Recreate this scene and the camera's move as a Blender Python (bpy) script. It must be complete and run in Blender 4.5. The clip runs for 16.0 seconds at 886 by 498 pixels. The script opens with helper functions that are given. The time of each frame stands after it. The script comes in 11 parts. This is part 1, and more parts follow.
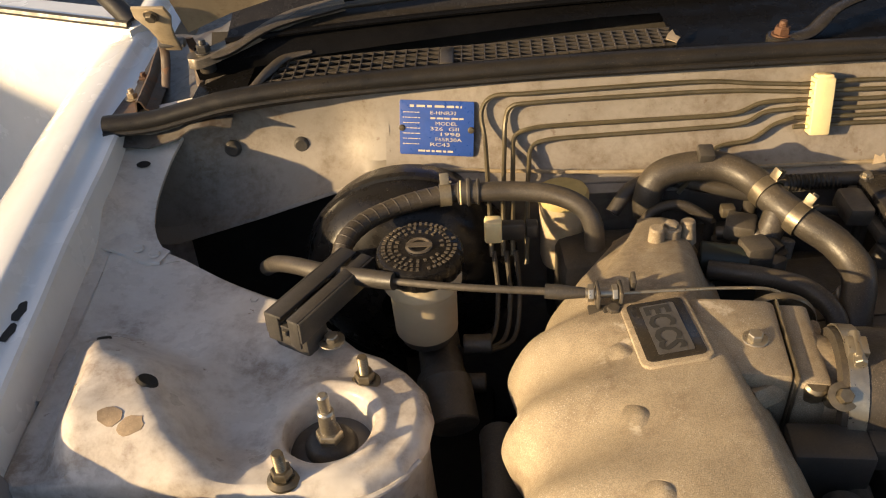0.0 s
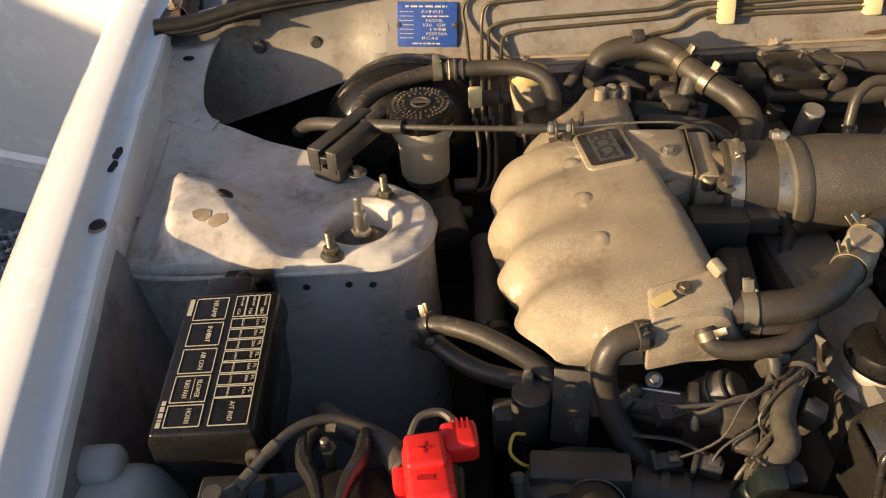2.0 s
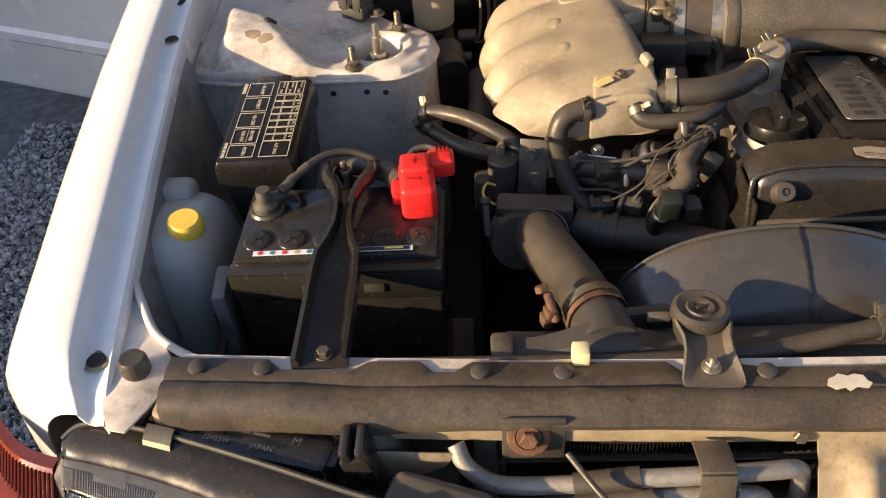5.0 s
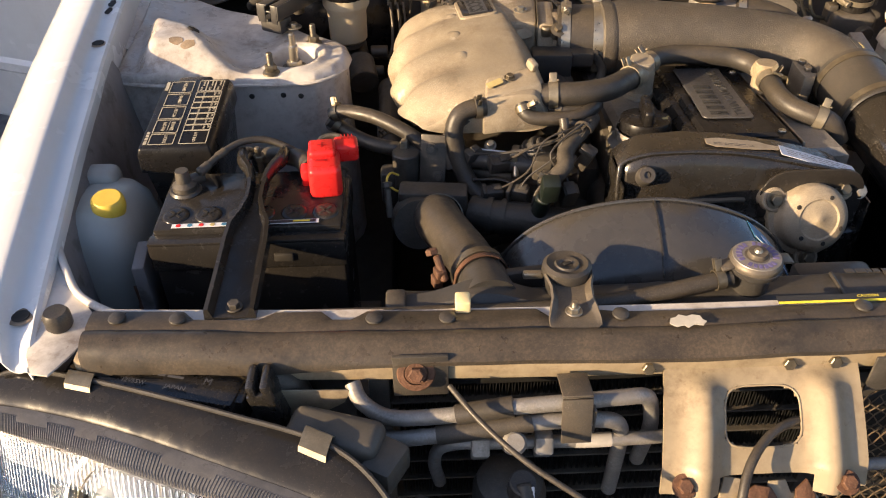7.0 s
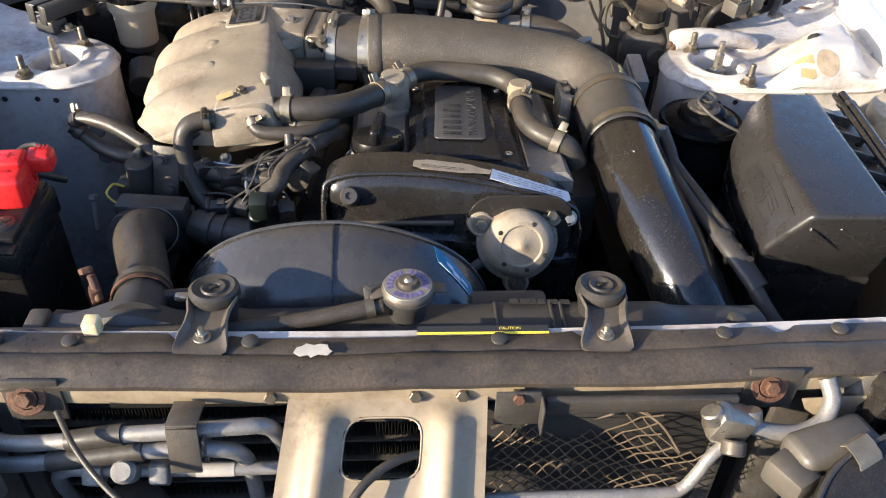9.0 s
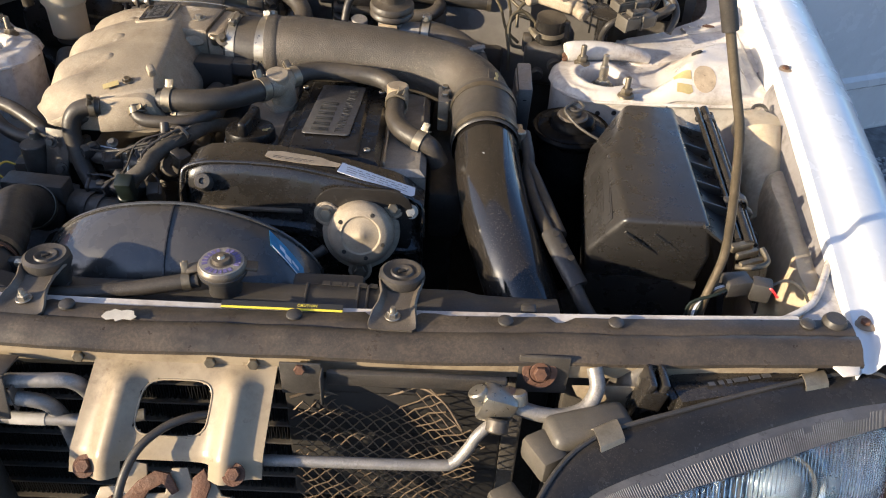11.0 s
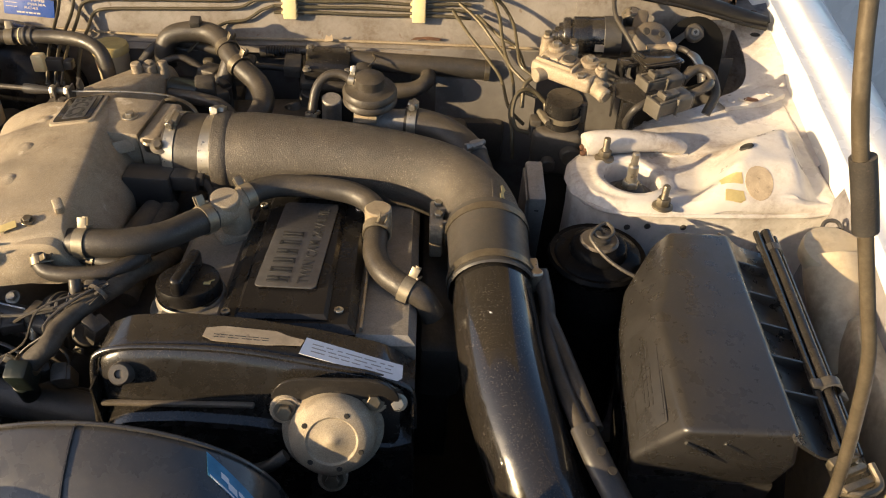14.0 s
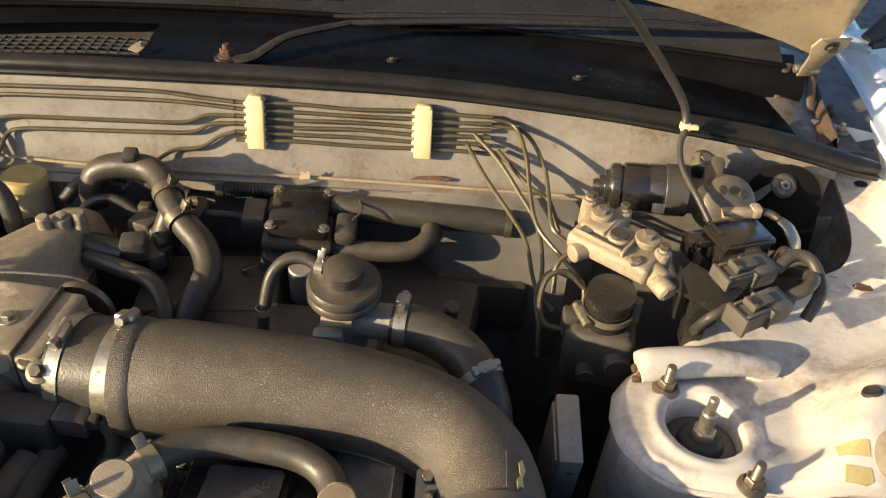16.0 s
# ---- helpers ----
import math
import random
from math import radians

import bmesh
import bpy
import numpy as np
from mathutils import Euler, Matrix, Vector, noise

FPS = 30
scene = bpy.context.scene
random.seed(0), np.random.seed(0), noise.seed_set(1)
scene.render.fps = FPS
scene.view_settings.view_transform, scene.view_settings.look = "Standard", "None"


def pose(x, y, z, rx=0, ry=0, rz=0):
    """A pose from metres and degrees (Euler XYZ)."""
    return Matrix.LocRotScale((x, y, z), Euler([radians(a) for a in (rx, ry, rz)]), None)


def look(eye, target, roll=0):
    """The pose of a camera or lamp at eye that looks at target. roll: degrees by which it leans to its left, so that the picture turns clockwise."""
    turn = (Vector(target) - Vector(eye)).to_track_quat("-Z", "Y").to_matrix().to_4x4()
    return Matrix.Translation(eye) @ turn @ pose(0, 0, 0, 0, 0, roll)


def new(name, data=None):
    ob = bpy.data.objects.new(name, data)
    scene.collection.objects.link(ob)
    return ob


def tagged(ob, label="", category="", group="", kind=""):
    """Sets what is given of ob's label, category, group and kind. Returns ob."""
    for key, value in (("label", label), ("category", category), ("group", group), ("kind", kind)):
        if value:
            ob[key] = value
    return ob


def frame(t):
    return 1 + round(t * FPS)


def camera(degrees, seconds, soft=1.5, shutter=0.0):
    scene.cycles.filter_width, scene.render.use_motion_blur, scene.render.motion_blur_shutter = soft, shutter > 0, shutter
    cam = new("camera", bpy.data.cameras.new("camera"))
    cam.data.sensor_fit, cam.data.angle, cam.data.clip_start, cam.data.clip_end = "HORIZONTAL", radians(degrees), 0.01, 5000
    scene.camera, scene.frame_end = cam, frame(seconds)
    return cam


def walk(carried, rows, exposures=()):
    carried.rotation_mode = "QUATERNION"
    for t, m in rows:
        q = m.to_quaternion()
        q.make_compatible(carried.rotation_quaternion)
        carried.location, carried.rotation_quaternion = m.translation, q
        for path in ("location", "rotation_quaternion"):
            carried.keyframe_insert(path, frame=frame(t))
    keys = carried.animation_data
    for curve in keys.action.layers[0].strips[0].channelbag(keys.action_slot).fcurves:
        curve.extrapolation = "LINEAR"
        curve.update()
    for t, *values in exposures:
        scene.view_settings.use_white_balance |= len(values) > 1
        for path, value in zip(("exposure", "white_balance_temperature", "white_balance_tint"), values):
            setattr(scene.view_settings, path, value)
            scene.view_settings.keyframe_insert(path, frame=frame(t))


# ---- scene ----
cam = camera(57.0, 16.0, soft=1.1)
PATH = [
    (0, (-0.353, -0.435, 1.288), (-0.47, 1.16, 0.087), -4.6),
    (0.5, (-0.369, -0.55, 1.311), (-0.456, 1.043, 0.104), -4.1),
    (1, (-0.376, -0.623, 1.319), (-0.426, 0.962, 0.1), -4.0),
    (1.5, (-0.375, -0.68, 1.32), (-0.398, 0.887, 0.077), -4.0),
    (2, (-0.384, -0.711, 1.324), (-0.42, 0.839, 0.062), -4.1),
    (2.5, (-0.381, -0.747, 1.32), (-0.421, 0.785, 0.036), -4.3),
    (3, (-0.377, -0.779, 1.317), (-0.416, 0.721, -0.005), -4.3),
    (3.5, (-0.381, -0.818, 1.302), (-0.437, 0.663, -0.041), -4.3),
    (4, (-0.369, -0.868, 1.306), (-0.477, 0.613, -0.034), -4.5),
    (4.5, (-0.347, -0.959, 1.305), (-0.505, 0.513, -0.039), -5.2),
    (4.7, (-0.344, -0.983, 1.312), (-0.491, 0.496, -0.026), -5.1),
    (6.8, (-0.321, -1.122, 1.325), (-0.265, 0.424, 0.058), -1.3),
    (7, (-0.308, -1.13, 1.319), (-0.257, 0.429, 0.068), -0.7),
    (7.5, (-0.274, -1.14, 1.326), (-0.207, 0.435, 0.095), 0.3),
    (8, (-0.214, -1.15, 1.327), (-0.098, 0.42, 0.094), 0.4),
    (8.5, (-0.097, -1.125, 1.324), (0.057, 0.427, 0.071), 1.6),
    (9, (0.006, -1.115, 1.334), (0.113, 0.436, 0.076), 2.2),
    (9.5, (0.086, -1.166, 1.352), (0.098, 0.4, 0.108), 2.4),
    (10, (0.149, -1.177, 1.358), (0.128, 0.399, 0.127), 2.3),
    (10.2, (0.169, -1.177, 1.362), (0.153, 0.401, 0.134), 2.4),
    (12.3, (0.272, -1.192, 1.372), (0.347, 0.332, 0.079), 4.2),
    (12.5, (0.265, -1.185, 1.377), (0.307, 0.339, 0.082), 3.4),
    (13, (0.253, -1.115, 1.377), (0.231, 0.417, 0.091), 2.0),
    (13.5, (0.241, -0.984, 1.376), (0.249, 0.56, 0.105), 2.1),
    (14, (0.223, -0.868, 1.369), (0.272, 0.681, 0.104), 2.5),
    (14.5, (0.24, -0.759, 1.38), (0.246, 0.803, 0.131), 3.1),
    (15, (0.275, -0.636, 1.369), (0.218, 0.926, 0.121), 2.7),
    (15.5, (0.271, -0.568, 1.361), (0.2, 0.988, 0.108), 2.7),
    (16, (0.244, -0.49, 1.363), (0.236, 1.075, 0.118), 3.2),
]
EXPOSE = [(0, 0.36, 6400, 15), (1, 0.27, 6300, 15), (2.5, 0.36, 6100, 16), (4.0, 0.60, 6050, 16), (4.5, 0.60, 6000, 16), (7, 0.64, 6000, 19), (8, 0.68, 6200, 22), (9, 0.85, 4850, 15), (10, 0.8, 4900, 15), (12.5, 0.42, 5600, 15), (14.5, 0.48, 6000, 13), (16, 0.50, 5600, 10)]
walk(cam, [(t, look(eye, target, roll)) for t, eye, target, roll in PATH], EXPOSE)

# ---- world and sun ----
SUN_AZ, SUN_EL = 26.0, 15.5          # where shadows fall, from +x towards +y, and the sun's height
to_sun = Vector((-math.cos(radians(SUN_AZ)) * math.cos(radians(SUN_EL)),
                 -math.sin(radians(SUN_AZ)) * math.cos(radians(SUN_EL)), math.sin(radians(SUN_EL))))
world = bpy.data.worlds.new("world")
scene.world = world
world.use_nodes = True
wn = world.node_tree
sky = wn.nodes.new("ShaderNodeTexSky")
sky.sky_type, sky.sun_disc = "NISHITA", False
sky.sun_elevation, sky.sun_rotation = radians(SUN_EL), math.atan2(to_sun.x, to_sun.y)
sky.air_density, sky.dust_density, sky.ozone_density = 1.0, 2.0, 1.0
wn.links.new(sky.outputs[0], wn.nodes["Background"].inputs[0])
wn.nodes["Background"].inputs[1].default_value = 0.15
sun_data = bpy.data.lights.new("sun", "SUN")
sun_data.energy, sun_data.angle, sun_data.color = 7.8, radians(0.6), (1.0, 0.735, 0.38)
sun = new("sun", sun_data)
sun.matrix_world = look(to_sun * 20, (0, 0, 0))
scene.view_settings.exposure = 0.8


# ---- materials ----
def make_mat(name, base, rough=0.5, metal=0.0, var=0.25, scale=18.0, dust=0.0, dust_col=(0.34, 0.27, 0.19), bump=0.0, bump_scale=220.0,
             spots=0.0, spot_col=(0.16, 0.08, 0.035), spot_scale=35.0, spot_cut=0.66, coat=0.0, trans=0.0, sss=0.0, ior=1.45, grain=0.0, grain_scale=700.0, specks=0.0, speck_col=(0.62, 0.57, 0.50), speck_scale=420.0, grime=0.0, grime_col=(0.16, 0.12, 0.085), grime_scale=6.0):
    """Surface with two scales of tone, dust that settles in patches on faces turned up, and spots of stain or rust."""
    m = bpy.data.materials.new(name)
    m.use_nodes = True
    nt = m.node_tree
    bs = nt.nodes["Principled BSDF"]
    N, L = nt.nodes.new, nt.links.new
    geo = N("ShaderNodeNewGeometry")

    def tex(sc, det=4.0, ro=0.6):
        n = N("ShaderNodeTexNoise")
        n.inputs["Scale"].default_value, n.inputs["Detail"].default_value, n.inputs["Roughness"].default_value = sc, det, ro
        L(geo.outputs["Position"], n.inputs["Vector"])
        return n.outputs["Fac"]

    def rng(src, a, b, c, d):
        r = N("ShaderNodeMapRange")
        r.inputs[1].default_value, r.inputs[2].default_value, r.inputs[3].default_value, r.inputs[4].default_value = a, b, c, d
        L(src, r.inputs[0])
        return r.outputs[0]

    def mult(a, b):
        r = N("ShaderNodeMath")
        r.operation, r.use_clamp = "MULTIPLY", True
        L(a, r.inputs[0])
        L(b, r.inputs[1])
        return r.outputs[0]

    def mixc(fac, a, b):
        r = N("ShaderNodeMix")
        r.data_type = "RGBA"
        L(fac, r.inputs[0])
        if isinstance(a, tuple):
            r.inputs[6].default_value = (*a, 1)
        else:
            L(a, r.inputs[6])
        r.inputs[7].default_value = (*b, 1)
        return r.outputs[2]

    dark = tuple(c * (1 - var) for c in base)
    light = tuple(min(1.0, c * (1 + var * 0.7)) for c in base)
    big = rng(tex(scale), 0.3, 0.7, 0, 1)
    col = mixc(big, dark, light)
    fine = rng(tex(scale * 9), 0.35, 0.65, 0, 0.45)
    col = mixc(fine, col, tuple(c * (1 - var * 0.9) for c in base))
    if dust > 0:
        sep = N("ShaderNodeSeparateXYZ")
        L(geo.outputs["Normal"], sep.inputs[0])
        up = rng(sep.outputs[2], -0.6, 0.6, 0.15, 1.0)
        patch = rng(tex(scale * 0.8, 6.0, 0.7), 0.34, 0.66, 0.15, 1.0)
        speck = rng(tex(scale * 26, 2.0), 0.42, 0.62, 0.55, 1.0)
        f = mult(mult(up, patch), speck)
        f2 = rng(f, 0, 1, 0, dust)
        col = mixc(f2, col, dust_col)
    if grime > 0:
        g1 = mult(rng(tex(grime_scale, 8.0, 0.72), 0.46, 0.63, 0, 1), rng(tex(grime_scale * 9, 4.0, 0.65), 0.35, 0.6, 0.2, 1))
        col = mixc(rng(g1, 0, 1, 0, grime), col, grime_col)
    if grain > 0:
        col = mixc(rng(tex(grain_scale, 2.0, 0.5), 0.44, 0.58, 0, grain), col, tuple(c * 0.45 for c in base))
    if specks > 0:
        f3 = mult(rng(tex(speck_scale * 2.6, 2.0, 0.5), 0.60, 0.68, 0, specks), rng(tex(speck_scale * 0.1, 3.0, 0.6), 0.4, 0.6, 0.15, 1))
        col = mixc(f3, col, speck_col)
    if spots > 0:
        cut = rng(tex(spot_scale, 5.0, 0.65), spot_cut, spot_cut + 0.06, 0, spots)
        col = mixc(cut, col, spot_col)
    L(col, bs.inputs["Base Color"])
    rr = rng(tex(scale * 3), 0.3, 0.7, max(0.03, rough - 0.12), min(1.0, rough + 0.14))
    L(rr, bs.inputs["Roughness"])
    bs.inputs["Metallic"].default_value = metal
    bs.inputs["IOR"].default_value = ior
    if coat:
        bs.inputs["Coat Weight"].default_value, bs.inputs["Coat Roughness"].default_value = coat, 0.12
    if trans:
        bs.inputs["Transmission Weight"].default_value = trans
    if sss:
        bs.inputs["Subsurface Weight"].default_value = sss
        bs.inputs["Subsurface Radius"].default_value = (0.02, 0.015, 0.01)
        bs.inputs["Subsurface Scale"].default_value = 0.5
    if bump:
        bp = N("ShaderNodeBump")
        bp.inputs["Strength"].default_value, bp.inputs["Distance"].default_value = bump, 0.0012
        L(tex(bump_scale, 3.0), bp.inputs["Height"])
        L(bp.outputs[0], bs.inputs["Normal"])
    return m


M_WHITE = make_mat("white_paint", (0.74, 0.74, 0.73), 0.22, var=0.05, scale=4, coat=0.6, grime=0.12, grime_scale=9, grime_col=(0.4, 0.38, 0.34))
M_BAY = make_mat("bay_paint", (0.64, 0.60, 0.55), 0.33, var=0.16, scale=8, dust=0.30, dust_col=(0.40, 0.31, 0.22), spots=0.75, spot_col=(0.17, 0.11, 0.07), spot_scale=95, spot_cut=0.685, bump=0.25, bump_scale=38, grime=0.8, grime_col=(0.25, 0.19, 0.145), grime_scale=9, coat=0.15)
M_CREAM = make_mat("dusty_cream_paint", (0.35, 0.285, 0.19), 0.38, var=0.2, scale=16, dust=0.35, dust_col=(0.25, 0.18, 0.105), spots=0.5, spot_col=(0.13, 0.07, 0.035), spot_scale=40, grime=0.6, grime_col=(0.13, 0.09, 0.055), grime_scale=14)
M_CAST = make_mat("cast_aluminium", (0.42, 0.35, 0.25), 0.55, metal=0.2, var=0.28, scale=11, dust=0.32, dust_col=(0.42, 0.315, 0.195), bump=0.5, bump_scale=1500, spots=0.55, spot_col=(0.72, 0.65, 0.54), spot_scale=22, spot_cut=0.645, grain=0.5, grain_scale=1000, specks=0.5, speck_scale=330, grime=0.75, grime_col=(0.18, 0.13, 0.085), grime_scale=14)
M_ALU = make_mat("cam_cover_alloy", (0.30, 0.28, 0.25), 0.5, metal=0.4, var=0.16, scale=20, dust=0.5, dust_col=(0.27, 0.215, 0.145), bump=0.4, bump_scale=300, grain=0.3, grain_scale=500, grime=0.5, grime_col=(0.12, 0.09, 0.065), grime_scale=22)
M_RUBBER = make_mat("dusty_rubber", (0.029, 0.0275, 0.026), 0.45, var=0.3, scale=25, dust=0.32, dust_col=(0.22, 0.17, 0.11), bump=0.2, bump_scale=300, specks=0.14, speck_col=(0.25, 0.2, 0.15), speck_scale=300, ior=1.48)
M_DUSTHOSE = make_mat("dust_coated_rubber", (0.030, 0.027, 0.024), 0.42, var=0.3, scale=22, dust=0.27, dust_col=(0.22, 0.17, 0.11), bump=0.3, bump_scale=260, specks=0.1, speck_scale=330)
M_BLACK = make_mat("black_plastic", (0.036, 0.035, 0.034), 0.42, var=0.25, scale=20, dust=0.24, dust_col=(0.18, 0.14, 0.095), bump=0.10, bump_scale=500, specks=0.14, speck_col=(0.25, 0.2, 0.15), speck_scale=260, ior=1.5)
M_GLOSS = make_mat("glossy_black", (0.018, 0.0175, 0.0175), 0.2, var=0.3, scale=14, dust=0.16, dust_col=(0.13, 0.10, 0.065), specks=0.12, speck_col=(0.3, 0.25, 0.2), speck_scale=260, ior=1.42)
M_GREY = make_mat("grime_dark_metal", (0.080, 0.073, 0.064), 0.48, metal=0.3, var=0.4, scale=24, dust=0.38, dust_col=(0.18, 0.14, 0.092), bump=0.5, bump_scale=160, specks=0.2, speck_col=(0.3, 0.24, 0.17), speck_scale=300)
M_STEEL = make_mat("zinc_steel", (0.42, 0.38, 0.31), 0.36, metal=0.85, var=0.25, scale=60, spots=0.5, spot_col=(0.3, 0.2, 0.1), spot_scale=120)
M_BRASS = make_mat("tarnished_zinc", (0.21, 0.18, 0.13), 0.42, metal=0.75, var=0.4, scale=70, dust=0.3, dust_col=(0.16, 0.12, 0.08))
M_RUST = make_mat("rust", (0.12, 0.058, 0.032), 0.7, var=0.5, scale=60, bump=0.8, bump_scale=300)
M_STAIN = make_mat("rust_stain", (0.30, 0.225, 0.15), 0.6, var=0.4, scale=90)
M_TUBE = make_mat("dirty_alloy_pipe", (0.34, 0.325, 0.305), 0.5, metal=0.5, var=0.35, scale=60, dust=0.35, bump=0.3, bump_scale=250, grime=0.5, grime_col=(0.10, 0.085, 0.07), grime_scale=30)
M_LINE = make_mat("olive_coated_line", (0.085, 0.073, 0.044), 0.42, metal=0.3, var=0.3, scale=50, dust=0.28, dust_col=(0.24, 0.18, 0.11))
M_CLIP = make_mat("cream_plastic", (0.80, 0.66, 0.36), 0.45, var=0.1, scale=40, sss=0.15)
M_PE = make_mat("translucent_tank", (0.50, 0.42, 0.29), 0.4, var=0.2, scale=10, sss=0.25, dust=0.15, grime=0.5, grime_col=(0.22, 0.16, 0.10), grime_scale=10)
M_PEBLUE = make_mat("milky_washer_tank", (0.40, 0.40, 0.365), 0.4, var=0.12, scale=10, sss=0.15, dust=0.1)
M_YELLOW = make_mat("yellow_cap", (0.80, 0.56, 0.06), 0.42, var=0.12, scale=40, dust=0.15)
M_RED = make_mat("red_plastic", (0.72, 0.025, 0.02), 0.32, var=0.1, scale=40)
M_PLATE = make_mat("blue_plate", (0.025, 0.07, 0.30), 0.35, var=0.15, scale=50)
M_PRINT = make_mat("faded_print", (0.48, 0.43, 0.33), 0.5, var=0.15, scale=80)
M_FADEPRINT = make_mat("faded_print", (0.33, 0.31, 0.30), 0.6, var=0.2)
M_DARKPRINT = make_mat("dark_print", (0.03, 0.03, 0.03), 0.5, var=0.1)
M_PAPER = make_mat("paper_sticker", (0.74, 0.74, 0.76), 0.6, var=0.06, scale=60)
M_OLDPAPER = make_mat("peeling_paper", (0.42, 0.33, 0.22), 0.75, var=0.3, scale=60, spots=0.6, spot_col=(0.16, 0.12, 0.08), spot_scale=70, spot_cut=0.6)
M_TAN = make_mat("tan_sticker", (0.50, 0.40, 0.17), 0.5, var=0.2, scale=60)
M_WARN = make_mat("yellow_warning", (0.85, 0.70, 0.05), 0.4, var=0.05)
M_BLUEST = make_mat("blue_sticker", (0.06, 0.22, 0.38), 0.35, var=0.3, scale=90)
M_VIOLET = make_mat("violet_print", (0.14, 0.12, 0.26), 0.5, var=0.2)
M_BADGE = make_mat("brushed_badge", (0.16, 0.16, 0.165), 0.42, metal=0.7, var=0.2, scale=90, dust=0.15)
# darker spotted paint for the lower bulkhead and the cups in the towers
M_LOWER = make_mat("dark_spotted_paint", (0.15, 0.14, 0.13), 0.6, var=0.35, scale=8, dust=0.3, dust_col=(0.15, 0.12, 0.09), spots=0.5, spot_col=(0.06, 0.05, 0.04), spot_scale=14, spot_cut=0.55)
M_FIN = make_mat("condenser_fins", (0.012, 0.012, 0.012), 0.6, metal=0.3, var=0.5, scale=80, dust=0.12, dust_col=(0.08, 0.065, 0.045))
M_ORANGE = make_mat("amber_lens", (0.20, 0.034, 0.006), 0.08, var=0.15, scale=60, coat=0.8)
M_CHROME = make_mat("dulled_reflector", (0.40, 0.41, 0.43), 0.2, metal=1.0, var=0.1)
M_BOOT = make_mat("dirty_white_rubber", (0.52, 0.48, 0.42), 0.6, var=0.25, scale=40)
# dark underside parts; also paints the unlit inside of holes and voids
M_STEELDARK = make_mat("dark_parts_and_voids", (0.026, 0.024, 0.022), 0.7, var=0.4, scale=12, dust=0.2, dust_col=(0.10, 0.08, 0.055), ior=1.35)
M_LEATHER = make_mat("grey_cloth", (0.30, 0.29, 0.28), 0.9, var=0.2, scale=30)
M_WIRE = make_mat("taped_harness", (0.05, 0.043, 0.034), 0.65, var=0.45, scale=60, dust=0.3, dust_col=(0.27, 0.215, 0.145), bump=0.4)
M_GREEN = make_mat("green_connector", (0.009, 0.015, 0.013), 0.4, var=0.3, scale=50, dust=0.03)

M_FIRE = make_mat("dirty_bulkhead_paint", (0.25, 0.23, 0.205), 0.58, var=0.14, scale=10, dust=0.38, dust_col=(0.18, 0.13, 0.085), spots=0.65, spot_col=(0.12, 0.075, 0.045), spot_scale=55, spot_cut=0.645, bump=0.15, bump_scale=60, grime=0.8, grime_col=(0.12, 0.09, 0.06), grime_scale=13)
M_MESH = make_mat("grey_grille_plastic", (0.05, 0.046, 0.042), 0.42, var=0.2, scale=60, dust=0.3, dust_col=(0.2, 0.15, 0.1))
M_PIPE = make_mat("sooty_cast_pipe", (0.085, 0.075, 0.062), 0.42, metal=0.15, var=0.3, scale=18, dust=0.42, dust_col=(0.22, 0.17, 0.115), bump=0.8, bump_scale=900, specks=0.4, speck_col=(0.55, 0.48, 0.38), speck_scale=330, grain=0.4, grain_scale=1100)
M_SCUTTLE = make_mat("grubby_grey_panel", (0.12, 0.112, 0.105), 0.42, var=0.35, scale=14, dust=0.4, dust_col=(0.10, 0.075, 0.05), spots=0.7, spot_col=(0.05, 0.035, 0.025), spot_scale=40, spot_cut=0.55, grime=0.8, grime_col=(0.035, 0.03, 0.025), grime_scale=18)
M_GLOSSTUBE = make_mat("black_enamel", (0.013, 0.0125, 0.012), 0.14, var=0.25, scale=14, dust=0.10, dust_col=(0.15, 0.11, 0.07), coat=0.6, specks=0.14, speck_col=(0.35, 0.3, 0.24), speck_scale=200, bump=0.05, bump_scale=60)
M_TRAY = make_mat("rusty_brown_tray", (0.075, 0.05, 0.036), 0.6, var=0.4, scale=30, spots=0.7, spot_col=(0.15, 0.07, 0.035), spot_scale=45, spot_cut=0.58, dust=0.3, dust_col=(0.12, 0.085, 0.05), bump=0.3, bump_scale=150)
# near-black that paints the unlit opening beside the wiper motor
M_VOID = make_mat("opening_dark", (0.007, 0.0065, 0.006), 0.75, var=0.3, scale=14, ior=1.2)
M_NET = make_mat("rusty_wire", (0.17, 0.125, 0.08), 0.55, metal=0.4, var=0.4, scale=60)
M_COVER = make_mat("satin_black_cover", (0.018, 0.017, 0.016), 0.24, var=0.25, scale=18, dust=0.08, dust_col=(0.18, 0.13, 0.078), bump=0.05, bump_scale=120, specks=0.12, speck_col=(0.3, 0.25, 0.2), speck_scale=260, ior=1.55, coat=0.3)
M_MOUNT = make_mat("dusty_steel_bracket", (0.10, 0.09, 0.078), 0.45, metal=0.4, var=0.3, scale=24, dust=0.6, dust_col=(0.26, 0.20, 0.13), specks=0.2)
# bay_paint darkened all over, with grime blotches, for panels below the wing seam
M_WINGDARK = make_mat("darker_grimy_bay_paint", (0.24, 0.225, 0.225), 0.45, var=0.25, scale=8, dust=0.2, dust_col=(0.15, 0.12, 0.09), spots=0.5, spot_col=(0.06, 0.05, 0.04), spot_scale=14, spot_cut=0.58, grime=0.6, grime_col=(0.07, 0.06, 0.055), grime_scale=10)
M_CLAMP = make_mat("zinc_clip", (0.30, 0.26, 0.19), 0.42, metal=0.6, var=0.35, scale=70, dust=0.3, dust_col=(0.20, 0.155, 0.10))
M_PROJ = make_mat("projector_glass", (0.20, 0.23, 0.27), 0.05, metal=0.5, var=0.1, coat=0.8)
